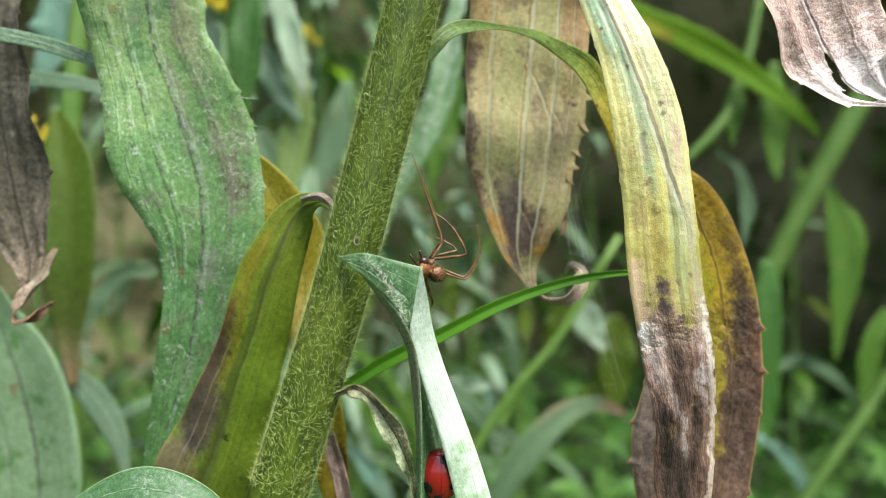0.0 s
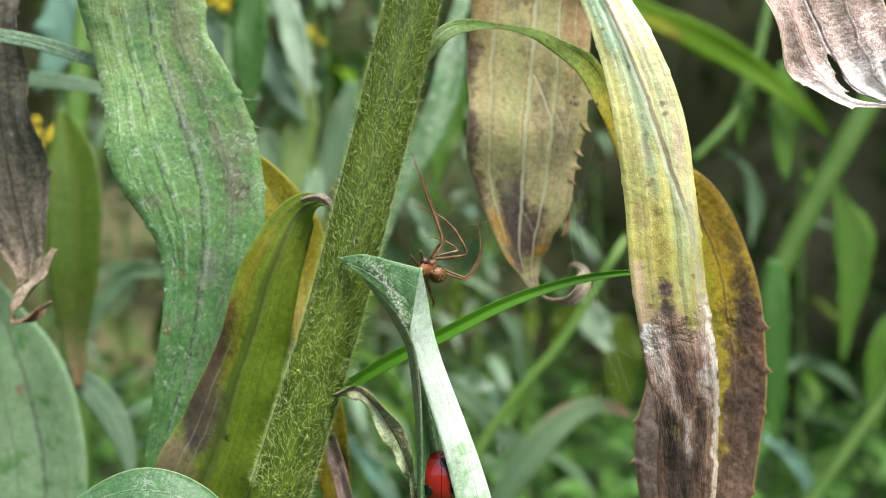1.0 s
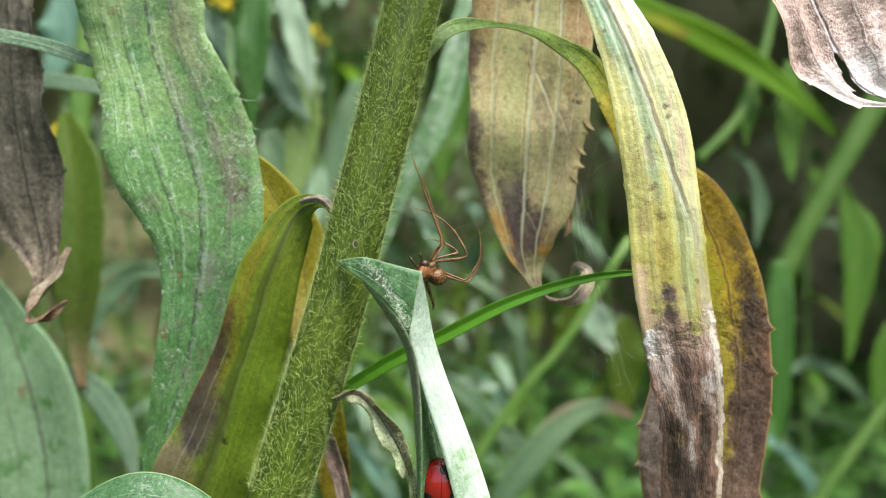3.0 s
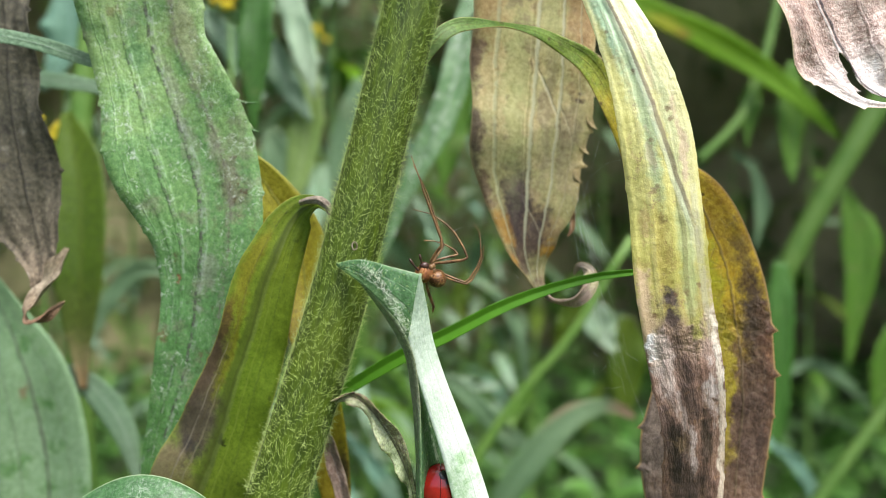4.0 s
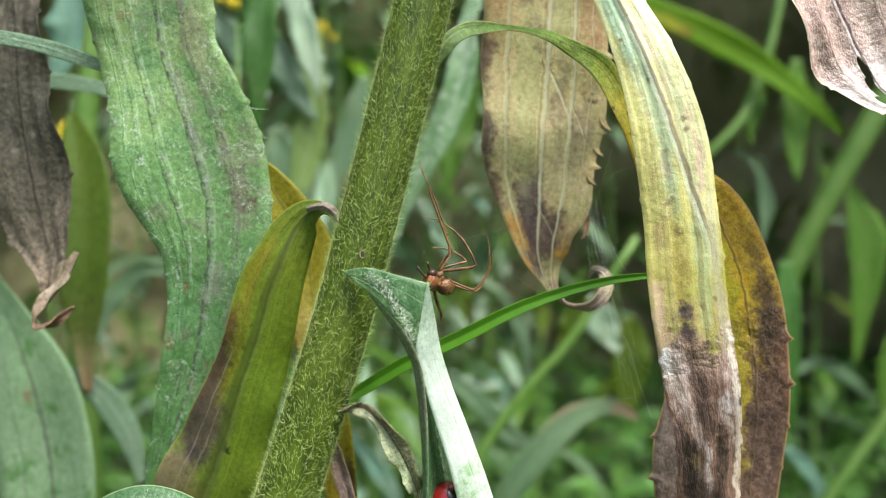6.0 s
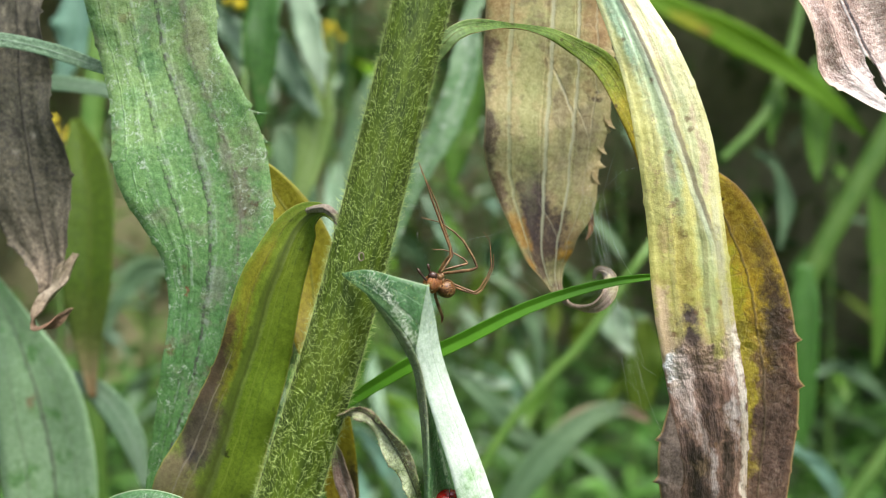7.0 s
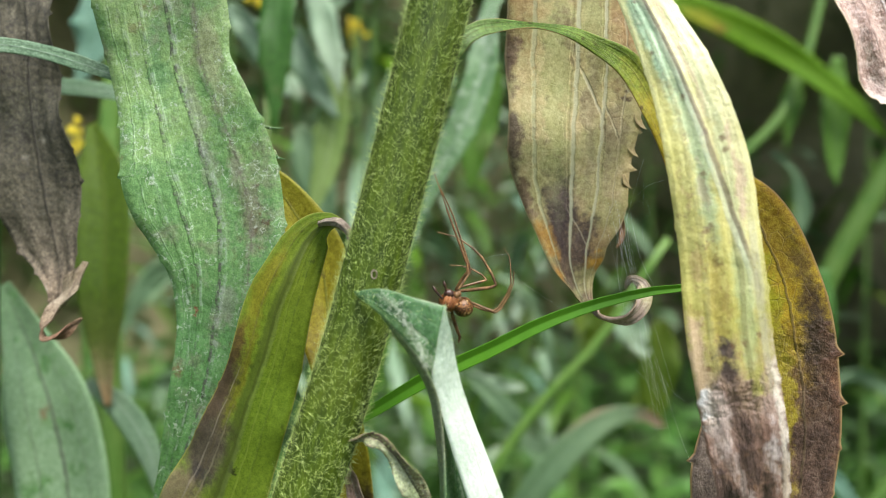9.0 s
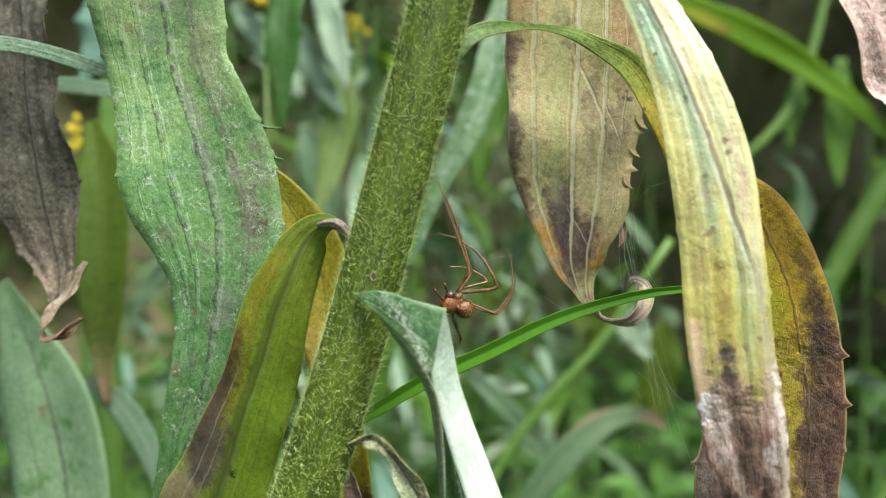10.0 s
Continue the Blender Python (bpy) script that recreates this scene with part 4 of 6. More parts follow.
LEAF_GREEN = leaf("leaf", [
    (-35.8, 3.0, 60.9, 4.74, 4.74, 0), (-45.0, 7.0, 49.3, 8.20, 7.79, 0), (-44.2, 9.0, 36.8, 9.36, 9.36, 0), (-43.3, 10.0, 29.6, 8.94, 9.10, 0), (-40.6, 10.0, 22.0, 9.95, 10.12, 0), (-38.3, 10.0, 14.4, 11.13, 10.96, 0), (-36.6, 10.0, 7.7, 10.12, 10.45, 0), (-36.1, 10.0, 1.8, 7.76, 9.95, 0),
    (-37.3, 11.0, -6.7, 4.93, 9.36, 0), (-39.0, 12.0, -17.1, 4.29, 8.15, 0), (-41.9, 13.0, -25.9, 3.12, 6.06, 0), (-44.5, 14.0, -34.9, 2.27, 4.37, 0), (-46.6, 15.0, -44.9, 0.35, 0.71, 0)],
    M_GREEN, plant, "broad green leaf with grey mildew and dark veins", fold=0.14, wave=0.7, wave_n=3.2, teeth=0.45, teeth_n=17, seed=3, ribs=0.25, nv=300)
LEAF_OLIVE = leaf("leaf", [
    (-14.7, 0.0, 4.8, 0.38, 0.38, 40), (-16.6, 1.0, 6.1, 0.77, 0.77, 30), (-19.3, 3.0, 5.6, 2.05, 2.05, 10), (-23.8, 4.0, -2.3, 4.50, 3.90, -5), (-27.9, 6.0, -14.5, 4.90, 5.30, -5), (-32.2, 8.0, -26.4, 6.50, 6.10, 0), (-37.0, 10.0, -38.7, 8.00, 7.00, 0), (-41.5, 12.0, -51.4, 1.72, 1.72, 0)],
    M_OLIVE, plant, "olive green leaf browning along one edge", fold=-0.12, wave=0.35, seed=5, ribs=0.2, teeth=0.15, teeth_n=14)
LEAF_FOLD = joined("leaf", [
    (loft_mesh([(-13.34, -7.40, -1.85), (-10.04, -9.00, -1.39), (-6.45, -10.50, -2.19), (-2.73, -11.00, -3.14)], [(-13.20, -7.40, -2.27), (-9.24, -10.00, -4.90), (-5.73, -11.00, -8.46), (-4.12, -10.50, -10.91)], 40, 12, 0.06, wave=0.12), 0, 1),
    (loft_mesh([(-2.66, -11.00, -3.07), (-4.24, -10.80, -7.31), (-4.12, -10.50, -10.63), (-3.26, -9.50, -14.50), (-1.68, -8.50, -20.27), (-0.14, -7.50, -25.45), (1.36, -6.50, -31.60), (3.71, -5.00, -41.43)],
               [(-2.59, -11.00, -3.14), (-1.87, -9.50, -6.87), (-1.12, -8.50, -11.15), (0.29, -7.00, -15.97), (2.23, -6.00, -21.18), (4.44, -5.00, -27.23), (6.11, -4.00, -32.45), (8.62, -3.00, -42.30)], 70, 12, 0.09, wave=0.1), 1, 1),
    (loft_mesh([(-10.00, -9.40, -4.44), (-6.48, -10.00, -9.24), (-4.74, -9.00, -12.83), (-3.97, -7.50, -17.65), (-3.46, -6.00, -24.42), (-3.37, -4.50, -32.28), (-3.42, -3.00, -42.30)],
               [(-9.09, -10.10, -4.75), (-5.45, -11.10, -8.93), (-3.65, -10.20, -13.01), (-3.00, -9.00, -17.37), (-2.75, -8.00, -23.90), (-2.79, -6.50, -31.60), (-2.84, -5.00, -41.43)], 60, 6, 0.05), 2, 2),
    (loft_mesh([(-4.00, -10.00, -10.97), (-3.01, -8.70, -17.42), (-2.76, -7.70, -23.98), (-2.80, -6.20, -31.70), (-2.85, -4.70, -41.56)],
               [(-3.24, -4.00, -14.64), (-0.67, -2.50, -20.85), (1.21, -1.00, -27.24), (3.53, 0.00, -33.80), (5.88, 1.00, -44.04)], 50, 8, -0.1), 0, 0)],
    [M_FOLD_TOP, M_FOLD_UNDER, M_FOLD_EDGE], plant, "folded green leaf showing its pale downy underside")
rng = np.random.default_rng(8)
fold_co = np.array([tuple(q.co) for q in LEAF_FOLD.data.vertices])
fold_no = np.array([tuple(q.normal) for q in LEAF_FOLD.data.vertices])
pick = rng.integers(0, len(fold_co), 2600)
hairs("leaf_hair", (fold_co[pick] - (0, 0, EYE)) / MM + rng.normal(0, 0.12, (2600, 3)) * (1, 0.2, 1), fold_no[pick] + rng.normal(0, 0.35, (2600, 3)), 0.35, 0.013, LEAF_FOLD, 9, 0.3, "fine white down")
ridge = glide([(-9.93, -10.00, -2.00), (-7.93, -10.80, -3.49), (-6.25, -11.40, -6.04), (-4.89, -11.40, -8.90), (-4.22, -11.20, -10.28)], 420)
ridge = ridge + rng.normal(0, 1, ridge.shape) * (0.35, 0.12, 0.35)
hairs("leaf_hair", ridge, rng.normal(0, 0.6, ridge.shape) + (0.1, -0.8, 0.3), 0.6, 0.022, LEAF_FOLD, 29, 0.2, "white wool along the fold", mat=M_WOOL)
LEAF_ARCH = leaf("leaf", [
    (-4.4, -3.0, 23.8, 1.25, 1.25, 0), (-2.4, -3.0, 25.6, 1.20, 1.20, 0), (-0.9, -3.2, 27.1, 1.12, 1.12, -5), (0.1, -3.0, 28.2, 1.04, 1.04, -12), (1.5, -2.0, 29.3, 1.05, 0.98, -20), (3.7, 0.0, 30.3, 1.00, 0.92, -22), (6.7, 2.0, 30.9, 0.78, 0.78, -25), (10.0, 4.0, 31.3, 0.80, 0.80, -25), (13.4, 5.0, 30.9, 0.97, 0.97, -22), (17.6, 6.5, 29.2, 1.22, 1.22, -15), (21.1, 7.3, 27.2, 1.81, 1.64, -8), (25.4, 8.2, 20.9, 1.99, 1.66, 0), (29.2, 9.6, 14.3, 2.52, 2.86, 0), (34.3, 10.9, 5.6, 5.96, 8.51, 0), (38.1, 11.9, -4.2, 7.72, 10.28, 0),
    (40.3, 12.8, -17.2, 7.95, 10.54, 0), (40.9, 13.2, -29.4, 10.59, 9.71, 0), (40.5, 13.2, -41.6, 8.68, 7.64, 0), (40.0, 13.2, -55.4, 0.87, 0.87, 0)],
    M_BACK, plant, "arching leaf turned yellow and brown at the end", fold=0.1, wave=0.4, teeth=0.8, teeth_n=17, seed=9, nv=340, teeth_from=0.55)
arch_co = np.array([tuple(q.co) for q in LEAF_ARCH.data.vertices])
arch_no = np.array([tuple(q.normal) for q in LEAF_ARCH.data.vertices])
near = np.nonzero(arch_co[:, 0] < 0.021)[0]
pick = rng.choice(near, 900)
hairs("leaf_hair", (arch_co[pick] - (0, 0, EYE)) / MM, arch_no[pick] + rng.normal(0, 0.4, (900, 3)), 0.32, 0.014, LEAF_ARCH, 10, 0.3, "fine white down")
LEAF_YELLOW = leaf("leaf", [
    (8.8, -1.0, 58.5, 0.91, 0.91, 0), (14.6, -5.0, 45.2, 2.60, 2.60, 0), (20.2, -4.0, 35.4, 2.80, 2.80, 5), (24.2, -6.0, 25.3, 3.65, 3.70, 8), (27.0, -7.0, 15.0, 4.55, 4.65, 8), (28.5, -7.0, 5.1, 4.65, 4.60, 5), (29.4, -7.0, -4.2, 4.85, 4.85, 3),
    (31.1, -7.0, -14.2, 4.80, 4.75, 0), (32.6, -6.0, -24.4, 4.10, 4.15, 0), (32.8, -5.0, -33.4, 3.80, 3.85, 0), (34.0, -4.0, -44.1, 0.59, 0.59, 0)],
    M_YELLOW, plant, "drooping yellow leaf with a grey-brown dead end", fold=-0.12, wave=0.4, teeth=0.25, teeth_n=18, seed=12, ribs=0.3, nv=150)
LEAF_BROWN = leaf("leaf", [
    (9.7, 9.0, 64.4, 2.50, 2.50, 0), (13.0, 10.0, 50.7, 7.58, 7.17, 0), (15.2, 15.0, 40.7, 10.57, 9.16, 0), (14.9, 15.0, 33.6, 10.57, 9.16, 0), (14.5, 16.0, 25.4, 10.14, 9.51, 0), (14.1, 16.0, 17.8, 9.78, 9.24, 0), (13.9, 17.0, 11.8, 8.88, 8.43, 0), (13.6, 17.0, 6.3, 6.73, 7.35, 0), (13.3, 17.0, 2.3, 4.22, 5.73, 0), (13.4, 17.0, -0.8, 2.69, 5.02, 0), (14.2, 17.0, -3.9, 1.26, 2.69, 0), (15.2, 16.0, -6.1, 0.80, 1.16, 10), (15.9, 14.0, -6.9, 0.72, 0.82, 20), (16.8, 12.0, -7.8, 0.70, 0.81, 30), (18.3, 10.0, -8.0, 1.03, 1.03, 35), (19.9, 9.0, -7.6, 1.35, 1.12, 35), (21.4, 9.0, -6.4, 1.35, 1.01, 30), (22.4, 10.0, -4.7, 1.26, 1.03, 20), (22.3, 12.0, -3.1, 1.04, 1.04, 10), (21.4, 13.0, -2.8, 0.82, 0.82, 0), (20.6, 14.0, -4.0, 0.18, 0.18, 0)],
    M_BROWN, plant, "hanging tan dry leaf with a curled tip", fold=0.08, wave=0.7, teeth=1.5, teeth_n=19, seed=14, ribs=0.2, nv=320, teeth_sides=(0.1, 1.2), teeth_to=0.64)
leaf("tooth", [(19.8, 17.0, 8.4, 0.90, 0.70, 0), (20.7, 16.8, 6.0, 0.75, 0.50, 10), (20.9, 16.5, 4.2, 0.50, 0.42, 25), (20.5, 16.0, 2.7, 0.34, 0.34, 35), (19.9, 16.0, 1.9, 0.08, 0.08, 35)],
     M_BROWN_TOOTH, LEAF_BROWN, "curled brown tooth of the leaf's edge", fold=0.4, seed=33, nv=30, nu=6)
brown_rim = [place_back(q.co) for q in LEAF_BROWN.data.vertices][12:320 * 13:13]
for z, ln in ((19.6, 1.1), (15.6, 0.9), (10.8, 0.55)):
    x, y, _ = min(brown_rim[:240], key=lambda q: abs(q[2] - z))
    leaf("tooth", [(x - 0.7, y, z + 1.6, 0.2, 0.2, 0), (x - 0.25, y, z + 0.4, 0.48, 0.45 * ln, 0), (x + 0.25 * ln, y - 0.1, z - 0.35 * ln, 0.28 * ln, 0.2 * ln, 0), (x + 0.75 * ln, y - 0.25, z - 0.8 * ln, 0.04, 0.04, 0)],
         M_TAN_TOOTH, LEAF_BROWN, "", fold=0.15, seed=int(z), nv=14, nu=4, thick=0.15)
LEAF_TOPDEAD = leaf("leaf", [
    (30.3, 0.0, 66.0, 1.53, 1.53, 0), (41.4, -1.0, 50.9, 4.55, 4.55, 0), (48.1, -2.0, 37.6, 5.40, 9.76, 0), (51.1, -2.0, 30.9, 6.50, 9.76, 0), (53.9, -2.0, 25.2, 6.50, 8.26, 0), (56.2, -3.0, 21.0, 3.80, 6.69, 0), (59.3, -4.0, 19.2, 1.18, 3.68, 0), (63.7, -4.0, 18.8, 0.22, 0.22, 0)],
    M_DEADPALE, plant, "crumpled silvery brown dead leaf with a torn hole", fold=0.2, wave=1.0, wave_n=4, teeth=0.6, teeth_n=16, seed=17, nv=520, nu=150, ribs=0.5,
    holes=[(0.47, 0.8, 0.035, 0.035, 0.0), (0.44, 0.845, 0.045, 0.03, 0.3), (0.4, 0.89, 0.1, 0.03, 0.2)])
LEAF_DRY = leaf("leaf", [
    (-15.2, -3.0, -21.1, 0.70, 0.70, 0), (-13.7, -4.5, -19.8, 0.70, 0.70, 10), (-12.2, -5.0, -19.0, 0.70, 0.70, 25), (-10.6, -5.5, -19.3, 0.90, 0.90, 25), (-9.1, -6.0, -20.5, 1.20, 1.30, 15), (-7.3, -6.0, -22.8, 1.60, 1.80, 5), (-5.8, -5.5, -25.5, 1.70, 1.60, 0), (-4.7, -5.0, -28.3, 1.30, 1.00, 0), (-3.9, -4.0, -31.3, 0.70, 0.50, 0), (-3.5, -4.0, -34.0, 0.40, 0.30, 0)],
    M_DRY, plant, "shrivelled brown and green leaf", fold=0.6, wave=0.7, wave_n=4, seed=19, nv=120, teeth=0.25, teeth_n=9)
dry_co = np.array([tuple(q.co) for q in LEAF_DRY.data.vertices])
dry_no = np.array([tuple(q.normal) for q in LEAF_DRY.data.vertices])
pick = rng.integers(0, len(dry_co), 2400)
hairs("leaf_hair", (dry_co[pick] - (0, 0, EYE)) / MM, dry_no[pick] + rng.normal(0, 0.35, (2400, 3)), 0.5, 0.015, LEAF_DRY, 15, 0.2, "fine white down")
leaf("leaf", [
    (-16.2, 1.0, -8.1, 0.46, 0.46, 0), (-17.5, 10.0, -13.4, 1.35, 1.35, 0), (-18.6, 17.0, -20.5, 2.51, 2.15, 0), (-18.3, 20.0, -31.2, 3.13, 3.13, 0), (-17.2, 22.0, -42.9, 2.06, 2.24, 0), (-16.3, 22.0, -50.4, 0.37, 0.37, 0)],
    M_GOLD, plant, "yellowing leaf with a grey dry edge", fold=0.3, seed=21, nv=60)
leaf("leaf", [(-17.3, 1.0, -22.8, 0.39, 0.39, 0), (-17.2, 9.0, -26.6, 0.58, 0.58, 0), (-16.7, 12.0, -30.8, 1.29, 1.12, 0), (-15.4, 13.0, -36.3, 1.39, 1.21, 0), (-14.2, 14.0, -42.7, 0.87, 0.87, 0), (-13.5, 14.0, -48.0, 0.17, 0.17, 0)],
     M_DEADPALE, plant, "narrow grey dry leaf", fold=0.5, wave=0.3, seed=24, nv=60)
leaf("leaf", [
    (-34.7, 18.0, 17.3, 0.72, 0.72, 0), (-28.4, 18.0, 10.5, 2.89, 3.07, 0), (-23.0, 18.0, 1.0, 5.43, 4.52, 0), (-21.2, 16.0, -8.8, 4.45, 3.56, 0), (-19.6, 10.0, -16.8, 1.69, 1.69, 0), (-17.2, 1.0, -19.3, 0.46, 0.46, 0)],
    M_GOLD, plant, "yellow leaf behind the stem", fold=0.2, seed=22, nv=60)
leaf("leaf", [
    (-25.0, -8.0, -40.1, 1.41, 1.41, 60), (-31.3, -9.0, -34.5, 4.18, 2.51, 50), (-38.3, -9.0, -32.8, 4.88, 2.37, 40), (-45.8, -8.0, -34.8, 2.82, 1.41, 30), (-51.6, -7.0, -39.1, 0.43, 0.43, 0)],
    M_FOLD_TOP, plant, "green leaf seen edge on below", fold=0.1, seed=23, nv=60)

tube("petiole", [(-19.73, 3.00, 6.39, 0.316), (-17.96, 1.00, 6.58, 0.464), (-16.09, -1.00, 6.30, 0.531), (-14.72, -2.00, 5.03, 0.451), (-14.42, -3.00, 2.75, 0.520), (-15.17, -3.00, 0.07, 0.520), (-15.76, -3.00, -2.16, 0.297)], M_PETIOLE, plant, "shrivelled grey-brown leaf stalk", nv=60, sides=16, wob=0.22, seed=3)
for rows in ([(-31.86, 9.40, 23.56, 0.755), (-30.63, 9.20, 22.09, 0.335), (-28.90, 9.00, 21.47, 0.200), (-26.82, 9.00, 21.47, 0.067)], [(-28.56, 9.60, 18.06, 0.588), (-27.84, 9.40, 17.44, 0.252), (-26.61, 9.20, 17.16, 0.067)], [(-46.03, 9.60, 6.64, 0.420), (-45.61, 9.40, 5.79, 0.210), (-45.23, 9.30, 5.36, 0.067)]):
    tube("tooth", rows, M_GREEN, LEAF_GREEN, "", nv=16, sides=8)
ring_pts = [((-10.99, -6.90, 0.29)[0] + 0.32 * math.cos(a), (-10.99, -6.90, 0.29)[1], (-10.99, -6.90, 0.29)[2] + 0.5 * math.sin(a), 0.09) for a in np.linspace(0, 6.283, 17)]
tube("scar", ring_pts, M_PETIOLE, stem, "small brown oval scar", nv=40, sides=6)

# ---------------------------------------------------------------- plant at the left
plant_left = thing("goldenrod_plant", place((-112, 58, -500)), "neighbouring plant with a hanging dead leaf", "plant")
tube("stem", [(-112, 58, -505, 3.4), (-106, 52, -300, 3.2), (-94.90, 45.00, -51.01, 2.889), (-90.56, 40.00, 15.13, 2.575), (-85.03, 38.00, 62.51, 2.115), (-82.92, 38.00, 91.06, 1.058)], M_BGSTEM, plant_left, "pale green stalk", nv=30)
LEAF_DEADL = leaf("leaf", [
    (-75.7, 26.0, 71.6, 1.93, 1.93, 0), (-72.4, 22.0, 52.5, 6.55, 5.14, 0), (-70.7, 20.0, 35.0, 6.44, 5.15, 0), (-70.1, 20.0, 24.0, 6.99, 5.52, 0), (-68.8, 20.0, 16.6, 7.91, 6.62, 0), (-67.3, 20.0, 8.4, 7.73, 6.07, 0), (-66.2, 20.0, 3.3, 6.07, 5.15, 0), (-65.3, 20.0, 0.1, 4.23, 4.23, 0), (-64.8, 19.5, -2.7, 2.75, 2.93, 0), (-64.9, 19.0, -5.4, 0.91, 0.73, 0), (-65.1, 19.0, -6.5, 0.18, 0.18, 0)],
    M_DEAD, plant_left, "hanging grey-brown dead leaf with a curled tip", fold=0.2, wave=1.3, wave_n=4, teeth=0.8, seed=25, ribs=0.45, nv=200, nu=20)
leaf("curled_tip", [(-60.7, 19.6, 0.1, 0.55, 0.46, 0), (-61.1, 19.0, -1.4, 1.00, 0.82, 0), (-61.9, 18.4, -3.5, 1.54, 1.09, 15), (-63.0, 17.8, -6.0, 1.44, 1.17, 30), (-64.6, 17.0, -8.3, 1.17, 1.17, 45), (-65.6, 16.0, -10.1, 0.80, 0.89, 60), (-65.3, 16.0, -11.5, 0.80, 0.80, 70), (-63.1, 16.0, -11.1, 0.89, 0.80, 55), (-61.2, 16.0, -9.9, 0.62, 0.53, 45), (-59.3, 16.0, -8.6, 0.13, 0.13, 40)],
     M_DRYTIP, LEAF_DEADL, "pale curled strip of dry leaf", fold=0.5, wave=0.5, wave_n=3, seed=45, ribs=0.3, nv=90, nu=12)
leaf("leaf", [(-73.1, 13.0, 33.4, 1.21, 1.04, 0), (-64.4, 13.0, 32.0, 1.04, 1.13, 0), (-56.6, 13.0, 29.7, 1.04, 1.13, 0), (-51.0, 14.0, 27.6, 0.70, 0.70, 0), (-46.6, 16.0, 25.0, 0.27, 0.27, 0)], M_BG[HOARY], plant_left, "narrow grey-green leaf", seed=26, nv=50)
leaf("leaf", [(-97.0, 50.0, 35.2, 1.38, 1.38, 0), (-83.2, 50.0, 34.6, 1.61, 1.61, 0), (-70.6, 50.0, 32.9, 1.38, 1.38, 0), (-60.2, 50.0, 28.9, 0.46, 0.46, 0)], M_BG[HOARY], plant_left, "narrow grey-green leaf", seed=27, nv=50)

plant_rear = thing("goldenrod_plant", place((-118, 132, -500)), "blurred plant with broad grey-green leaves", "plant")
tube("stem", [(-118, 132, -505, 3.8), (-104.71, 130.00, -345.32, 3.525), (-106.90, 120.00, -77.39, 3.709), (-106.12, 115.00, 23.23, 3.296), (-97.88, 115.00, 105.62, 2.636)], M_BGSTEM, plant_rear, "pale green stalk", nv=30)
leaf("leaf", [(-96.7, 90.0, 35.1, 1.46, 1.46, 0), (-91.3, 85.0, 20.0, 6.81, 6.81, 0), (-89.1, 82.0, 5.7, 7.25, 6.97, 0), (-88.2, 80.0, -8.1, 6.35, 5.79, 0), (-88.2, 80.0, -21.9, 3.31, 3.03, 0), (-87.5, 80.0, -34.4, 0.83, 0.83, 0)], M_FADED, plant_rear, "yellow-green hanging leaf", fold=0.2, seed=28, nv=60)
leaf("leaf", [(-100.0, 60.0, -3.9, 1.68, 1.68, 0), (-93.5, 58.0, -14.9, 5.60, 5.00, 0), (-87.8, 56.0, -26.7, 9.60, 9.40, 0), (-84.2, 56.0, -40.5, 10.52, 10.04, 0), (-83.0, 56.0, -54.9, 9.56, 9.09, 0), (-83.0, 56.0, -74.0, 1.20, 1.20, 0)], M_GREEN_FAR, plant_rear, "broad grey-green mildewed leaf", fold=0.15, seed=29, nv=80)
leaf("leaf", [(-95.6, 85.0, -29.6, 1.42, 1.42, 0), (-85.6, 82.0, -34.7, 3.63, 3.07, 0), (-77.8, 80.0, -44.0, 3.31, 3.03, 0), (-74.4, 80.0, -56.4, 0.83, 0.83, 0)], M_BG[HOARY], plant_rear, "grey-green bent leaf", seed=30, nv=40)

# ---------------------------------------------------------------- grass blade
grass = thing("grass_blade", place((-62.0, 40.0, -500.0)), "bright green arching grass blade", "grass")
leaf("blade", [(-62.0, 40.0, -505.0, 1.20, 1.20, 0), (-40.0, 34.0, -160.0, 1.10, 1.10, 0), (-27.6, 15.0, -36.9, 0.80, 0.80, 0), (-22.0, 13.0, -26.3, 0.78, 0.78, 0), (-14.8, 11.0, -21.6, 0.93, 0.93, 0), (-7.1, 10.0, -16.7, 1.18, 1.10, 0), (1.3, 9.0, -12.5, 1.17, 1.01, 0), (9.6, 8.0, -8.2, 1.00, 0.91, 0), (17.7, 7.0, -5.3, 0.74, 0.74, 0), (24.1, 6.0, -3.8, 0.57, 0.57, 0), (30.3, 5.0, -3.3, 0.32, 0.32, 0), (33.4, 5.0, -3.3, 0.08, 0.08, 0)],
     M_BLADE, grass, "bright green blade", fold=0.35, seed=31, nv=160)

# ---------------------------------------------------------------- plants behind
def bg_plant(at, label, stems, leaves, seed):
    t = thing("goldenrod_plant", place(at), label, "plant", "plants behind")
    for k, s in enumerate(stems):
        tube("stem", s, M_BGSTEM, t, "pale green stalk", nv=40, sides=12)
    for k, (mi, rows) in enumerate(leaves):
        leaf("leaf", rows, M_BG[mi], t, "", nv=36, nu=6, fold=0.2, wave=0.8, wave_n=2, seed=seed + k, teeth=1.3, teeth_n=9, thick=0.4)
    return t


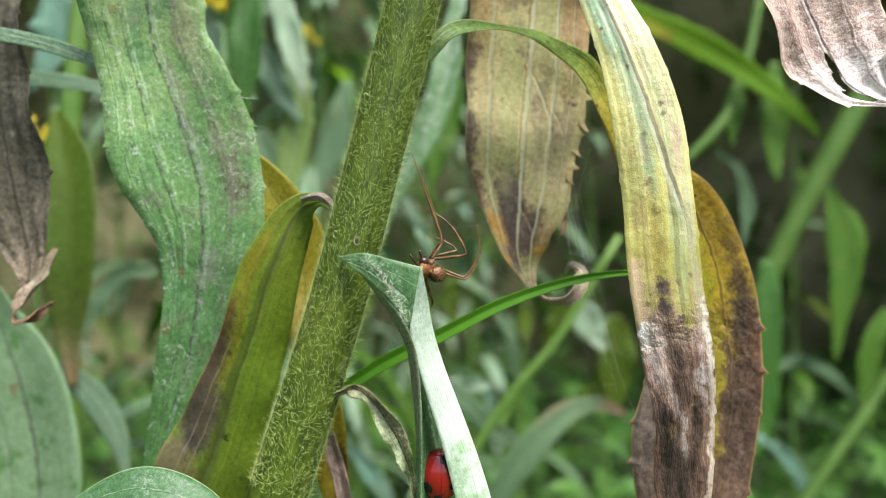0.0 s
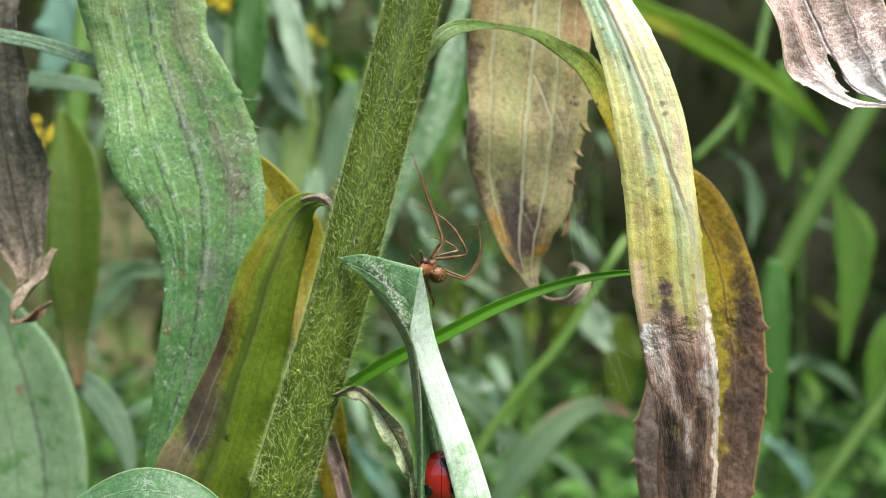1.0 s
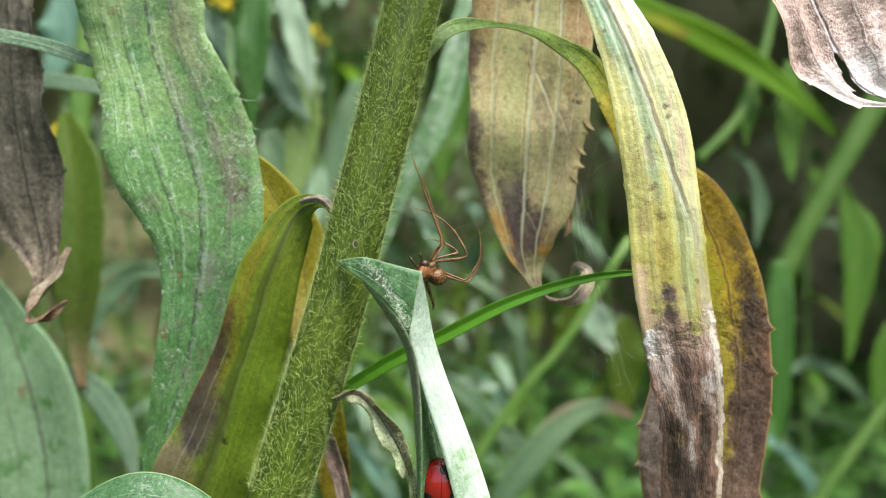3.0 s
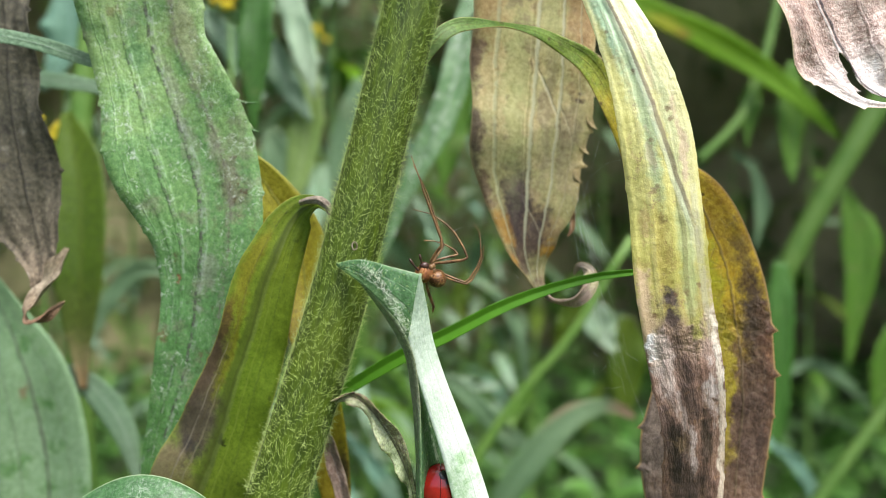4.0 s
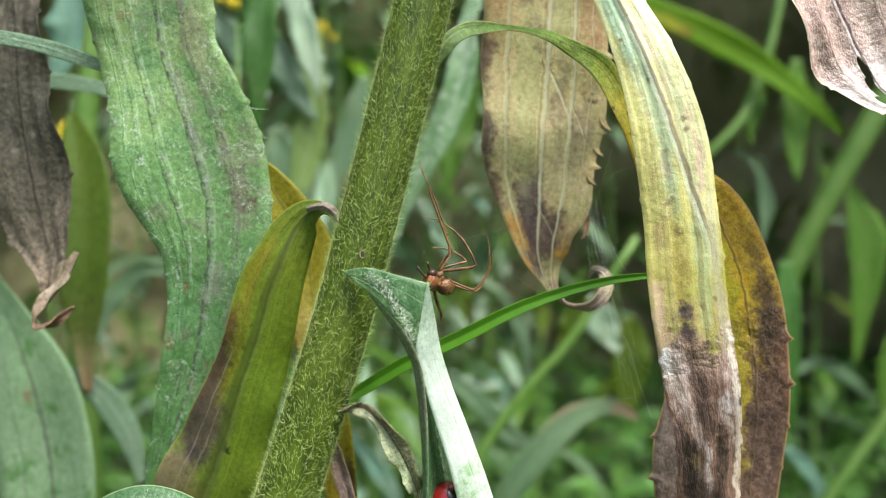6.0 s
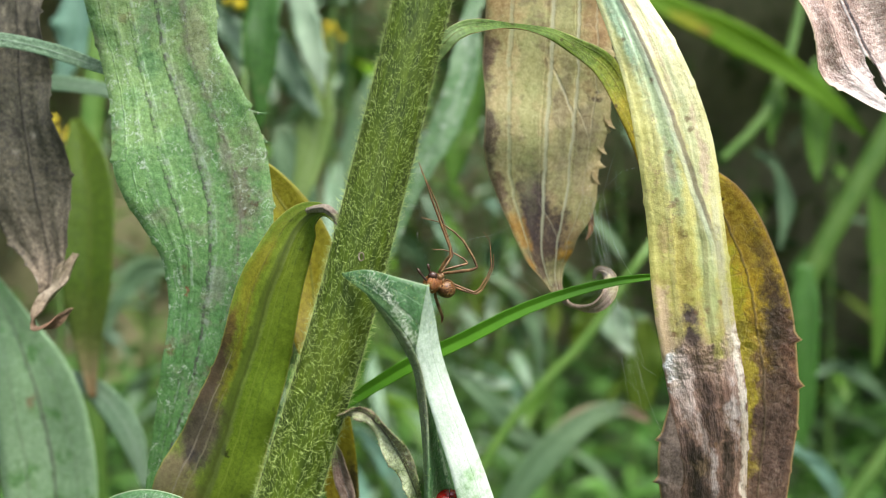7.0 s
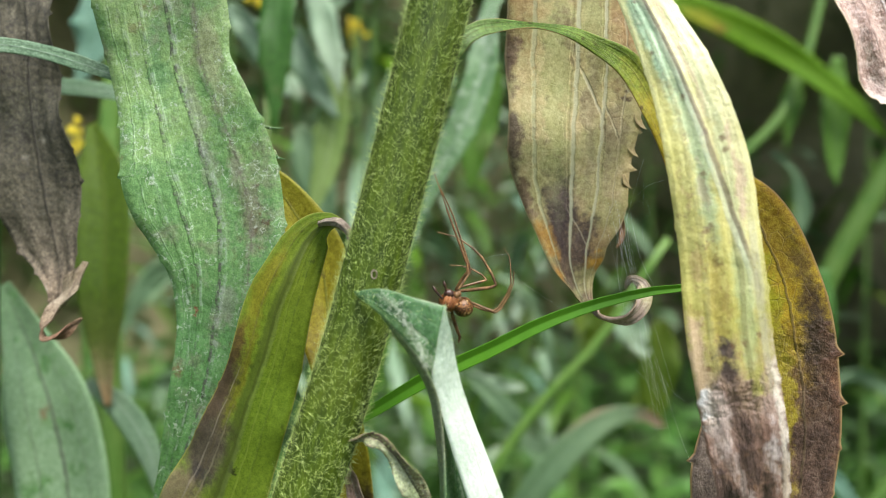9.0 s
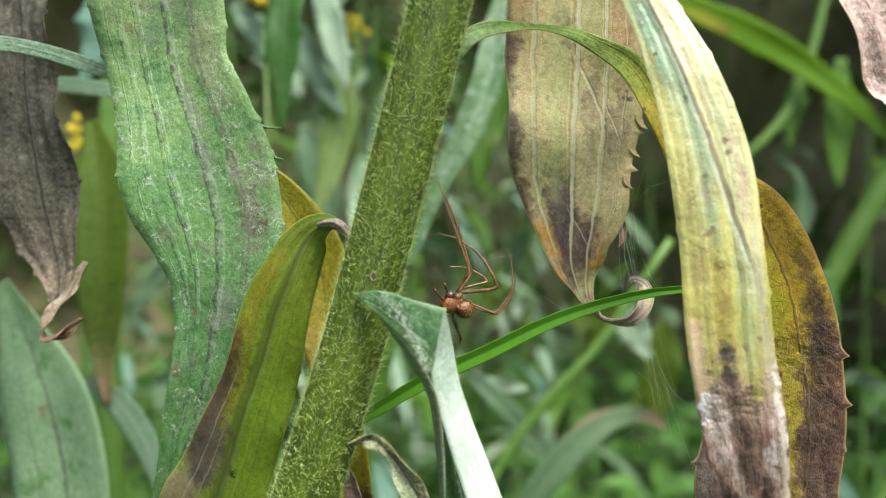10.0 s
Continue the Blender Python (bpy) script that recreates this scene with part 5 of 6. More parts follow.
plant_r = bg_plant((112, 246, -500), "leaning pale stalk with narrow hanging green leaves",
    [[(112, 246, -505, 7.0), (118.82, 240.00, -328.07, 6.775), (140.18, 235.00, -51.09, 5.648), (154.53, 230.00, -8.60, 4.805), (170.87, 225.00, 26.40, 4.982), (190.31, 220.00, 64.01, 5.395), (219.74, 220.00, 122.87, 5.395)],
     [(117.08, 235.00, 40.05, 2.054), (135.05, 235.00, 58.79, 2.311), (146.62, 238.00, 83.15, 2.331), (155.30, 240.00, 114.91, 2.085)],
     [(110, 205, -505, 4.0), (127.84, 200.00, -174.51, 3.679), (137.03, 200.00, -128.53, 3.0), (157.73, 200.00, -96.34, 2.7), (180.26, 200.00, -65.30, 2.6), (210.61, 200.00, -18.16, 2.4)]],
    [(LIME, [(71.9, 240.0, 125.3, 3.65, 3.65, 0), (96.5, 235.0, 107.1, 5.65, 6.16, 0), (116.0, 232.0, 96.4, 6.36, 7.12, 0), (138.1, 230.0, 83.2, 6.07, 6.07, 0), (156.9, 227.0, 67.9, 4.51, 4.51, 0), (175.9, 225.0, 48.8, 1.25, 1.25, 0)]),
     (FRESH, [(159.4, 235.0, 85.0, 2.05, 2.05, 0), (158.2, 234.0, 66.8, 6.40, 6.40, 0), (157.7, 233.0, 48.7, 5.61, 5.61, 0), (158.3, 232.0, 28.8, 0.51, 0.51, 0)]),
     (FRESH, [(144.5, 236.0, 80.1, 2.06, 2.06, 0), (140.6, 236.0, 67.2, 4.64, 5.15, 0), (139.3, 236.0, 46.1, 0.52, 0.52, 0)]),
     (FRESH, [(188.5, 245.0, 29.0, 1.2, 1.2, 0), (191.0, 245.0, 19.3, 5.5, 5.0, 0), (195.0, 245.0, 7.5, 9.2, 9.6, 0), (195.7, 245.0, -9.7, 8.6, 8.0, 0), (193.3, 245.0, -31.5, 5.82, 5.29, 0), (190.1, 245.0, -55.8, 0.53, 0.53, 0)]),
     (DARK, [(147.4, 220.0, -5.9, 3.92, 3.43, 0), (146.5, 218.0, -24.1, 5.85, 5.36, 0), (145.1, 216.0, -53.0, 6.30, 5.33, 0), (144.3, 216.0, -84.5, 1.45, 1.45, 0)]),
     (GREY, [(134.5, 240.0, 44.6, 1.04, 1.04, 0), (143.6, 240.0, 36.7, 1.82, 1.82, 0), (147.5, 240.0, 21.1, 3.65, 3.65, 0), (144.9, 240.0, 0.3, 0.52, 0.52, 0)]),
     (GREY, [(167.2, 260.0, -60.4, 2.21, 2.21, 0), (181.0, 260.0, -56.3, 3.31, 3.31, 0), (197.5, 260.0, -65.9, 2.76, 2.76, 0), (211.3, 260.0, -79.7, 0.55, 0.55, 0)]),
     (FRESH, [(206.4, 230.0, -30.1, 2.53, 2.53, 0), (198.8, 230.0, -45.3, 5.56, 5.06, 0), (196.3, 230.0, -65.5, 5.06, 5.06, 0), (197.5, 230.0, -85.7, 0.51, 0.51, 0)]),
     (BLUE, [(145.7, 230.0, -85.7, 1.52, 1.52, 0), (158.3, 230.0, -95.9, 3.03, 3.54, 0), (168.4, 230.0, -113.6, 3.03, 3.03, 0), (176.0, 230.0, -131.3, 0.51, 0.51, 0)])], 40)
plant_c = bg_plant((-20, 205, -500), "young plant with arching blurred leaves",
    [[(-20, 205, -505, 2.6), (-5.52, 200.00, -197.50, 2.069), (15.17, 200.00, -83.69, 2.069), (33.34, 198.00, -56.87, 2.055), (51.27, 196.00, -35.62, 1.815), (64.88, 196.00, -13.38, 1.815), (76.22, 196.00, 4.76, 1.361)]],
    [(BROWNTIP, [(78.4, 200.0, -68.3, 0.69, 0.69, 0), (70.4, 200.0, -64.6, 2.76, 2.76, 0), (56.4, 199.0, -66.2, 4.58, 4.58, 5), (40.2, 198.0, -79.7, 5.94, 5.94, 5), (25.3, 197.0, -99.9, 5.46, 5.46, 0), (12.7, 197.0, -122.7, 0.91, 0.91, 0)]),
     (PALE, [(1.5, 230.0, -56.7, 1.26, 1.26, 0), (11.6, 230.0, -60.4, 3.54, 3.03, 0), (25.5, 230.0, -61.5, 1.01, 1.01, 0)]),
     (GREY, [(-1.0, 220.0, -53.7, 1.47, 1.47, 0), (13.7, 220.0, -66.0, 3.92, 3.92, 0), (28.4, 220.0, -80.7, 4.41, 3.92, 0), (43.2, 220.0, -88.0, 0.74, 0.74, 0)]),
     (GREY, [(10.9, 210.0, -11.6, 0.95, 0.95, 0), (20.4, 210.0, -16.9, 1.90, 1.90, 0), (31.1, 210.0, -33.0, 2.61, 2.38, 0), (35.9, 210.0, -56.8, 0.71, 0.71, 0)]),
     (YGREEN, [(57.7, 200.0, -20.5, 1.38, 1.38, 0), (53.1, 200.0, -27.4, 5.52, 5.06, 0), (46.2, 200.0, -41.2, 0.69, 0.69, 0)]),
     (PALE, [(61.8, 215.0, -20.3, 1.93, 1.93, 0), (66.6, 215.0, -31.1, 7.73, 6.76, 0), (73.9, 215.0, -44.4, 0.72, 0.72, 0)]),
     (YGREEN, [(80.0, 220.0, -29.2, 2.45, 2.45, 0), (80.0, 220.0, -43.9, 8.83, 8.83, 0), (78.7, 220.0, -61.1, 6.38, 6.38, 0), (80.0, 220.0, -73.3, 0.74, 0.74, 0)]),
     (BLUE, [(-38.7, 190.0, -73.1, 0.89, 0.89, 0), (-29.8, 190.0, -82.0, 3.11, 3.11, 0), (-20.9, 190.0, -95.3, 3.56, 3.56, 0), (-14.2, 190.0, -115.4, 0.67, 0.67, 0)]),
     (YGREEN, [(11.6, 230.0, -9.9, 1.52, 1.52, 0), (7.8, 230.0, -20.0, 4.55, 4.55, 0), (10.4, 230.0, -33.9, 0.76, 0.76, 0)])], 60)
plant_l = bg_plant((-110, 160, -500), "leafy plant with long drooping leaves",
    [[(-110, 160, -505, 2.8), (-90.47, 160.00, -310.65, 2.391), (-48.99, 162.00, -52.01, 2.410), (-25.09, 164.00, 28.53, 2.428), (-4.89, 166.00, 110.29, 2.242), (3.26, 166.00, 171.45, 1.631)]],
    [(DARK, [(-50.1, 115.0, 89.1, 3.30, 3.30, 0), (-52.3, 112.0, 71.7, 5.20, 5.20, 0), (-52.8, 110.0, 56.5, 4.83, 4.83, 0), (-53.4, 110.0, 43.6, 2.90, 2.90, 0), (-53.4, 110.0, 32.3, 0.32, 0.32, 0)]),
     (PALE, [(-54.4, 150.0, 96.0, 2.68, 2.68, 0), (-49.2, 148.0, 80.0, 4.56, 4.18, 0), (-45.1, 146.0, 64.3, 4.15, 4.15, 0), (-42.2, 146.0, 50.2, 0.57, 0.57, 0)]),
     (LIGHT, [(-51.0, 162.0, 72.5, 1.61, 1.61, 0), (-46.2, 160.0, 56.0, 4.78, 4.38, 0), (-47.1, 158.0, 37.8, 5.93, 5.54, 0), (-50.8, 156.0, 21.8, 3.92, 3.92, 0), (-54.7, 156.0, 8.0, 0.59, 0.59, 0)]),
     (HOARY, [(-59.6, 156.0, 74.8, 1.57, 1.57, 0), (-55.7, 156.0, 63.0, 5.10, 4.32, 0), (-49.8, 156.0, 52.2, 3.53, 3.53, 0), (-44.9, 156.0, 44.3, 0.59, 0.59, 0)]),
     (HOARY, [(-82.9, 155.0, 82.3, 1.95, 1.95, 0), (-75.0, 155.0, 74.5, 5.08, 4.69, 0), (-67.2, 155.0, 62.7, 4.30, 4.30, 0), (-61.4, 155.0, 51.0, 0.59, 0.59, 0)]),
     (MOTTLED, [(11.6, 100.0, 76.8, 1.53, 1.53, 0), (6.3, 97.0, 62.1, 2.72, 2.42, 0), (4.2, 95.0, 46.5, 3.89, 3.89, 0), (0.1, 93.0, 32.7, 4.44, 3.85, 0), (-7.0, 93.0, 19.4, 3.05, 2.66, 0), (-12.1, 93.0, 6.1, 1.57, 1.57, 0), (-15.4, 93.0, -4.3, 0.30, 0.30, 0)]),
     (FRESH, [(8.1, 130.0, 56.6, 1.41, 1.41, 0), (6.7, 130.0, 44.2, 3.88, 3.53, 0), (2.8, 130.0, 31.9, 4.58, 4.23, 0), (0.2, 130.0, 17.8, 0.53, 0.53, 0)]),
     (HOARY, [(-7.9, 135.0, 16.4, 1.08, 1.08, 0), (-4.3, 135.0, 9.2, 2.34, 2.16, 0), (-0.4, 135.0, 1.1, 2.16, 1.80, 0), (2.9, 135.0, -7.0, 0.54, 0.54, 0)]),
     (GREY, [(-53.0, 380.0, 110.7, 3.68, 3.68, 0), (-58.5, 380.0, 85.0, 9.56, 8.83, 0), (-65.8, 380.0, 59.2, 8.83, 8.83, 0), (-71.4, 380.0, 37.2, 1.10, 1.10, 0)]),
     (GREY, [(-76.9, 230.0, 53.4, 2.53, 2.53, 0), (-71.8, 230.0, 38.2, 9.10, 8.60, 0), (-66.8, 230.0, 20.5, 7.59, 7.59, 0), (-64.2, 230.0, 0.3, 0.76, 0.76, 0)]),
     (BLUE, [(-142.9, 180.0, 100.1, 3.15, 3.15, 0), (-140.3, 180.0, 83.8, 10.73, 9.30, 0), (-144.6, 180.0, 71.0, 5.15, 5.15, 0), (-151.1, 180.0, 60.3, 0.64, 0.64, 0)]),
     (GREY, [(-100.2, 170.0, -8.1, 1.24, 1.24, 0), (-110.5, 170.0, -8.1, 3.31, 3.31, 0), (-120.8, 170.0, -18.4, 3.31, 2.90, 0), (-127.1, 170.0, -32.9, 0.62, 0.62, 0)]),
     (FRESH, [(-28.7, 160.0, -23.7, 1.99, 1.99, 0), (-31.7, 160.0, -39.7, 3.59, 3.59, 0), (-36.7, 160.0, -59.6, 0.60, 0.60, 0)])], 80)


def weed(seed, tall, count, mats):
    """A tall weed: a stalk with narrow drooping leaves all round it."""
    rg = np.random.default_rng(seed)
    t = thing("weed_plant", (0, 0, 0), "blurred green weed with narrow drooping leaves", "plant", "weeds behind")
    lean = rg.uniform(-60, 60, 2)
    tube("stem", [(0, 0, -505, 3.2), (lean[0] * 0.4, lean[1] * 0.4, -505 + tall * 0.5, 2.8), (lean[0], lean[1], -505 + tall, 1.2)], M_BGSTEM, t, "thin green stalk", nv=20, sides=8)
    for k in range(count):
        f = 0.25 + 0.74 * k / count
        a = 2.4 * k + rg.uniform(-0.4, 0.4)
        ln, w = rg.uniform(80, 130) * (1.1 - 0.4 * f), rg.uniform(7, 11)
        x0, y0, z0 = lean[0] * f, lean[1] * f, -505 + tall * f
        ca, sa2 = math.cos(a), math.sin(a)
        up, dr = rg.uniform(0.1, 0.6), rg.uniform(0.5, 1.3)
        rows = [(x0 + ca * ln * q, y0 + sa2 * ln * q, z0 + ln * (up * q - dr * q * q), w * b, w * b, 0) for q, b in ((0, 0.15), (0.25, 0.8), (0.5, 1.0), (0.75, 0.7), (0.92, 0.08))]
        leaf("leaf", rows, M_BG[mats[k % len(mats)]], t, "", nv=14, nu=4, fold=0.25, wave=1.0, wave_n=1.5, seed=seed + k, thick=0.4, facing=(0, 0, 1) if abs(ca) > 0.3 else (0, -1, 0.6))
    return t


first = weed(300, 880, 18, [GREY, FRESH, BLUE, GREY])
fourth = weed(420, 840, 20, [LIME, FRESH, HOARY, LIME, PALE])
fourth.matrix_basis = pose(-0.1, 0.56, 0, 0, 0, 40)
second = weed(340, 760, 16, [FRESH, DARK, GREY, YGREEN])
third = weed(380, 900, 18, [HOARY, PALE, FRESH, GREY])
third.matrix_basis = pose(-0.26, 0.7, 0, 0, 0, 0)
first.matrix_basis = pose(-0.12, 0.62, 0, 0, 0, 0)
second.matrix_basis = pose(0.1, 0.78, 0, 0, 0, 30)
for k, (x, y, turn, what) in enumerate(((-0.34, 0.7, 70, 0), (-0.22, 0.95, 200, 0), (-0.02, 0.9, 140, 0), (-0.5, 0.85, 310, 1), (0.03, 1.2, 20, 0), (-0.4, 1.15, 95, 1), (-0.12, 1.3, 250, 0),
                                        (0.28, 1.05, 160, 1), (0.52, 0.95, 45, 1), (-0.66, 1.2, 10, 0), (-0.28, 1.45, 330, 0), (0.16, 1.5, 75, 0), (0.62, 1.4, 190, 1),
                                        (-0.55, 1.6, 120, 0), (-0.05, 1.7, 300, 0), (-0.9, 1.7, 40, 0), (-0.4, 1.85, 260, 1), (0.1, 1.95, 170, 0), (-0.7, 2.0, 80, 0), (-0.2, 2.1, 15, 0), (-1.05, 1.4, 220, 1), (0.4, 2.0, 130, 1),
                                        (-0.2, 0.56, 15, 2), (-0.08, 0.74, 250, 2), (-0.3, 0.9, 110, 2), (0.02, 1.0, 330, 2), (-0.16, 1.12, 60, 2), (-0.48, 1.3, 190, 2), (0.1, 1.25, 280, 2), (-0.06, 1.5, 140, 2), (-0.15, 0.68, 200, 2), (-0.09, 0.85, 30, 2), (-0.19, 0.8, 300, 2), (-0.13, 1.0, 170, 2), (0.03, 0.8, 95, 2))):
    copy_thing((first, second, third)[what], pose(x, y, 0, 0, 0, turn))

# ---------------------------------------------------------------- spider
M_SPIDER = plain("spider_amber", (0.1, 0.03, 0.01), (0.36, 0.15, 0.05), 1500, 0.5, 0.1, 0.3, 0.6, 0.0002)
M_LEG = plain("spider_leg_brown", (0.05, 0.02, 0.008), (0.4, 0.22, 0.09), 700, 0.35, 0.15, 0.5, 0.2, 0.0001)
def abdomen_material():
    n = Net("spider_abdomen_pattern")
    warp = n.noise(900, 3, 0.6)
    band = n.math("SINE", n.math("MULTIPLY", warp, 34.0))
    c = n.mix(n.span(band, -0.5, 0.7), (0.055, 0.023, 0.008), (0.2, 0.09, 0.028))
    c = n.mix(n.math("MULTIPLY", n.span(n.noise(2600, 3), 0.56, 0.66), 0.7), c, (0.5, 0.33, 0.14))
    return n.finish(c, 0.42, n.bump(n.noise(3000, 3), 0.5, 0.0001), 0.0, 0.35)


M_ABD = abdomen_material()
M_HEAD = plain("spider_head_dark", (0.012, 0.007, 0.006), (0.09, 0.04, 0.025), 1800, 0.3, 0.0, 0.5)


def ball(name, at, size, mat, parent, label="", turn=(0, 0, 0), taper=0.0):
    """A rounded body part: centre and half-axes in mm, slimmer towards one end."""
    bm = bmesh.new()
    bmesh.ops.create_uvsphere(bm, u_segments=28, v_segments=18, radius=1)
    for q in bm.verts:
        f = 1 - taper * q.co.z
        q.co = Vector((q.co.x * f, q.co.y * f, q.co.z))
    rot = Euler([radians(a) for a in turn]).to_matrix().to_4x4()
    bmesh.ops.transform(bm, matrix=Matrix.Translation(place(at)) @ rot @ Matrix.Diagonal((size[0] * MM, size[1] * MM, size[2] * MM, 1)), verts=bm.verts)
    me = bpy.data.meshes.new(name)
    bm.to_mesh(me)
    bm.free()
    me.materials.append(mat)
    me.polygons.foreach_set("use_smooth", np.ones(len(me.polygons), bool))
    ob = new(name, me)
    ob.parent = parent
    ob.matrix_parent_inverse = parent.matrix_basis.inverted()
    if label:
        tagged(ob, label)
    return ob


spider = thing("spider", place((-1.67, -1.00, -2.96)), "slender amber-brown spider with long bent legs hanging by a leaf", "spider")
ball("cephalothorax", (-2.28, -1.00, -3.26), (1.2, 1.1, 1.45), M_SPIDER, spider, "amber front body", (0, 50, 0), 0.2)
ball("head", (-2.41, -1.80, -2.33), (0.66, 0.56, 0.58), M_HEAD, spider, "dark head with eyes")
ball("abdomen", (-0.69, -0.40, -4.05), (1.3, 1.4, 1.25), M_ABD, spider, "rounded brown patterned abdomen", (0, 20, 0), 0.1)
ball("jaw", (-2.78, -2.10, -3.23), (0.42, 0.4, 0.85), M_SPIDER, spider, "", (0, 20, 0), 0.2)
ball("jaw", (-2.32, -2.20, -3.45), (0.42, 0.4, 0.85), M_SPIDER, spider, "", (0, 10, 0), 0.2)
for hip in ((-1.51, -1.60, -2.49), (-1.21, -1.40, -2.34), (-1.14, -1.20, -2.95), (-1.59, -1.40, -3.70), (-2.20, -1.20, -4.16)):
    ball("hip", hip, (0.36, 0.36, 0.4), M_LEG, spider)
tube("palp", [(-2.63, -2.00, -2.33, 0.150), (-2.77, -2.20, -1.65, 0.135), (-2.92, -2.40, -1.12, 0.194), (-2.99, -2.40, -0.75, 0.090)], M_HEAD, spider, "dark-tipped feeler", nv=14, sides=10)
tube("palp", [(-3.14, -2.40, -2.92, 0.150), (-3.73, -2.60, -2.24, 0.134), (-4.10, -2.80, -1.71, 0.194), (-4.32, -2.80, -1.34, 0.089)], M_HEAD, spider, "dark-tipped feeler", nv=14, sides=10)
LEGS = [
    [(-1.59, -1.50, -1.89, 0.180), (-0.90, -2.00, -0.68, 0.218), (-0.07, -2.50, 0.37, 0.178), (-0.15, -2.50, 1.27, 0.148), (-1.34, -2.70, 4.55, 0.157), (-2.53, -3.00, 7.81, 0.128), (-2.68, -3.00, 8.40, 0.088), (-3.42, -3.00, 10.48, 0.074), (-4.09, -3.00, 12.27, 0.054)],
    [(-1.45, -0.50, -1.98, 0.171), (-0.61, 0.00, -0.84, 0.202), (0.15, 0.50, 0.31, 0.173), (0.00, 0.50, 1.16, 0.132), (-1.00, 0.50, 4.39, 0.132), (-2.00, 0.40, 7.39, 0.102), (-2.91, 0.00, 9.43, 0.076), (-3.89, -0.40, 11.37, 0.050)],
    [(-1.21, -1.40, -2.04, 0.180), (0.83, -1.60, -1.81, 0.229), (2.71, -1.80, -1.58, 0.199), (3.39, -1.80, -1.28, 0.169), (2.86, -1.70, 0.08, 0.149), (1.66, -1.50, 2.11, 0.140), (0.45, -1.40, 3.32, 0.119), (-1.44, -1.20, 4.62, 0.080), (-3.87, -1.00, 5.24, 0.050)],
    [(-1.23, 0.20, -1.69, 0.152), (0.93, 1.00, -1.16, 0.173), (2.18, 1.50, -0.86, 0.144), (1.71, 1.60, -0.23, 0.113), (0.23, 1.60, 0.62, 0.097), (-1.09, 1.40, 1.01, 0.077), (-2.48, 1.00, 1.08, 0.051)],
    [(0.15, -0.60, -3.43, 0.151), (1.60, -0.80, -4.03, 0.160), (3.03, -1.00, -4.55, 0.160), (3.64, -1.00, -4.17, 0.140), (4.70, -1.00, -2.50, 0.110), (5.24, -1.00, -1.14, 0.095), (5.17, -0.80, 0.84, 0.070), (5.03, -0.60, 2.21, 0.056), (4.27, -0.40, 3.36, 0.040)],
    [(0.00, 0.40, -3.77, 0.142), (1.70, 0.80, -4.48, 0.153), (3.33, 1.00, -4.88, 0.153), (4.03, 1.20, -4.42, 0.123), (4.97, 1.40, -2.88, 0.092), (5.60, 1.50, -1.32, 0.072), (5.68, 1.50, 0.39, 0.051)],
    [(-2.14, -0.40, -4.05, 0.161), (-2.08, 0.40, -5.31, 0.213), (-1.62, 0.80, -6.72, 0.235), (-1.16, 1.00, -7.97, 0.184), (-1.32, 1.00, -8.75, 0.102)],
    [(-2.76, 0.00, -3.91, 0.152), (-3.25, 1.00, -5.19, 0.194), (-3.04, 1.60, -6.77, 0.185), (-2.50, 2.00, -7.82, 0.124)],
]
for k, rows in enumerate(LEGS):
    g = tube("leg", rows, M_LEG, spider, "", nv=70, sides=8, jointed=True)
    pts = bent(rows, 60)
    rg = np.random.default_rng(70 + k)
    at = rg.integers(12, 52, 26)
    w = rg.normal(0, 1, (26, 3)) * (1, 1, 0.4)
    hairs("bristle", pts[at, :3] + w / np.linalg.norm(w, axis=1)[:, None] * pts[at, 3:4] * 0.8, w, 0.5, 0.027, g, k, 0.1, mat=M_HEAD, curl=0.15, flat=0.25)

# ---------------------------------------------------------------- ladybird
M_RED = plain("ladybird_red", (0.2, 0.004, 0.003), (0.28, 0.008, 0.005), 300, 0.14, 0.0, 0.6, 0.05, 0.0001, 0.6)
M_BLACK = plain("ladybird_black", (0.006, 0.006, 0.006), (0.014, 0.012, 0.012), 300, 0.25, 0.0, 0.5)
bug = thing("ladybird", place((-0.15, -4.00, -31.71)), "glossy red ladybird with black spots inside a folded leaf", "beetle")
for sx in (-1, 1):
    bm = bmesh.new()
    bmesh.ops.create_uvsphere(bm, u_segments=40, v_segments=26, radius=1)
    bmesh.ops.delete(bm, geom=[q for q in bm.verts if q.co.x * sx < -0.001 or q.co.y > 0.12], context="VERTS")
    for q in bm.verts:
        q.co = Vector((q.co.x * 2.75 + 0.03 * sx, q.co.y * 2.3, q.co.z * 3.55)) * MM
    ob = link("wing_case", [place((-0.15, -4.00, -31.71)) + q.co for q in bm.verts], [[q.index for q in f.verts] for f in bm.faces], M_RED, bug)
    bm.free()
for a, b, r in ((-44, -20, 0.8), (-68, 22, 0.5), (12, 44, 0.6), (30, 30, 0.62), (38, -14, 0.66), (-12, -48, 0.6)):
    ca, sa_, cb, sb_ = math.cos(radians(a)), math.sin(radians(a)), math.cos(radians(b)), math.sin(radians(b))
    base = Vector((-0.15, -4.00, -31.71)) + Vector((sa_ * cb * 2.75, -ca * cb * 2.3, sb_ * 3.55))
    nrm = Vector((sa_ * cb / 2.75, -ca * cb / 2.3, sb_ / 3.55)).normalized()
    tq = nrm.to_track_quat("Z", "Y").to_euler()
    ball("spot", base, (r, r, 0.09), M_BLACK, bug, "", [math.degrees(q) for q in tq])
ball("thorax", Vector((-0.15, -4.00, -31.71)) + Vector((0, 0.1, -3.5)), (1.7, 1.3, 0.9), M_BLACK, bug, "black front body")
ball("head", Vector((-0.15, -4.00, -31.71)) + Vector((0, 0.2, -4.4)), (0.9, 0.8, 0.6), M_BLACK, bug)
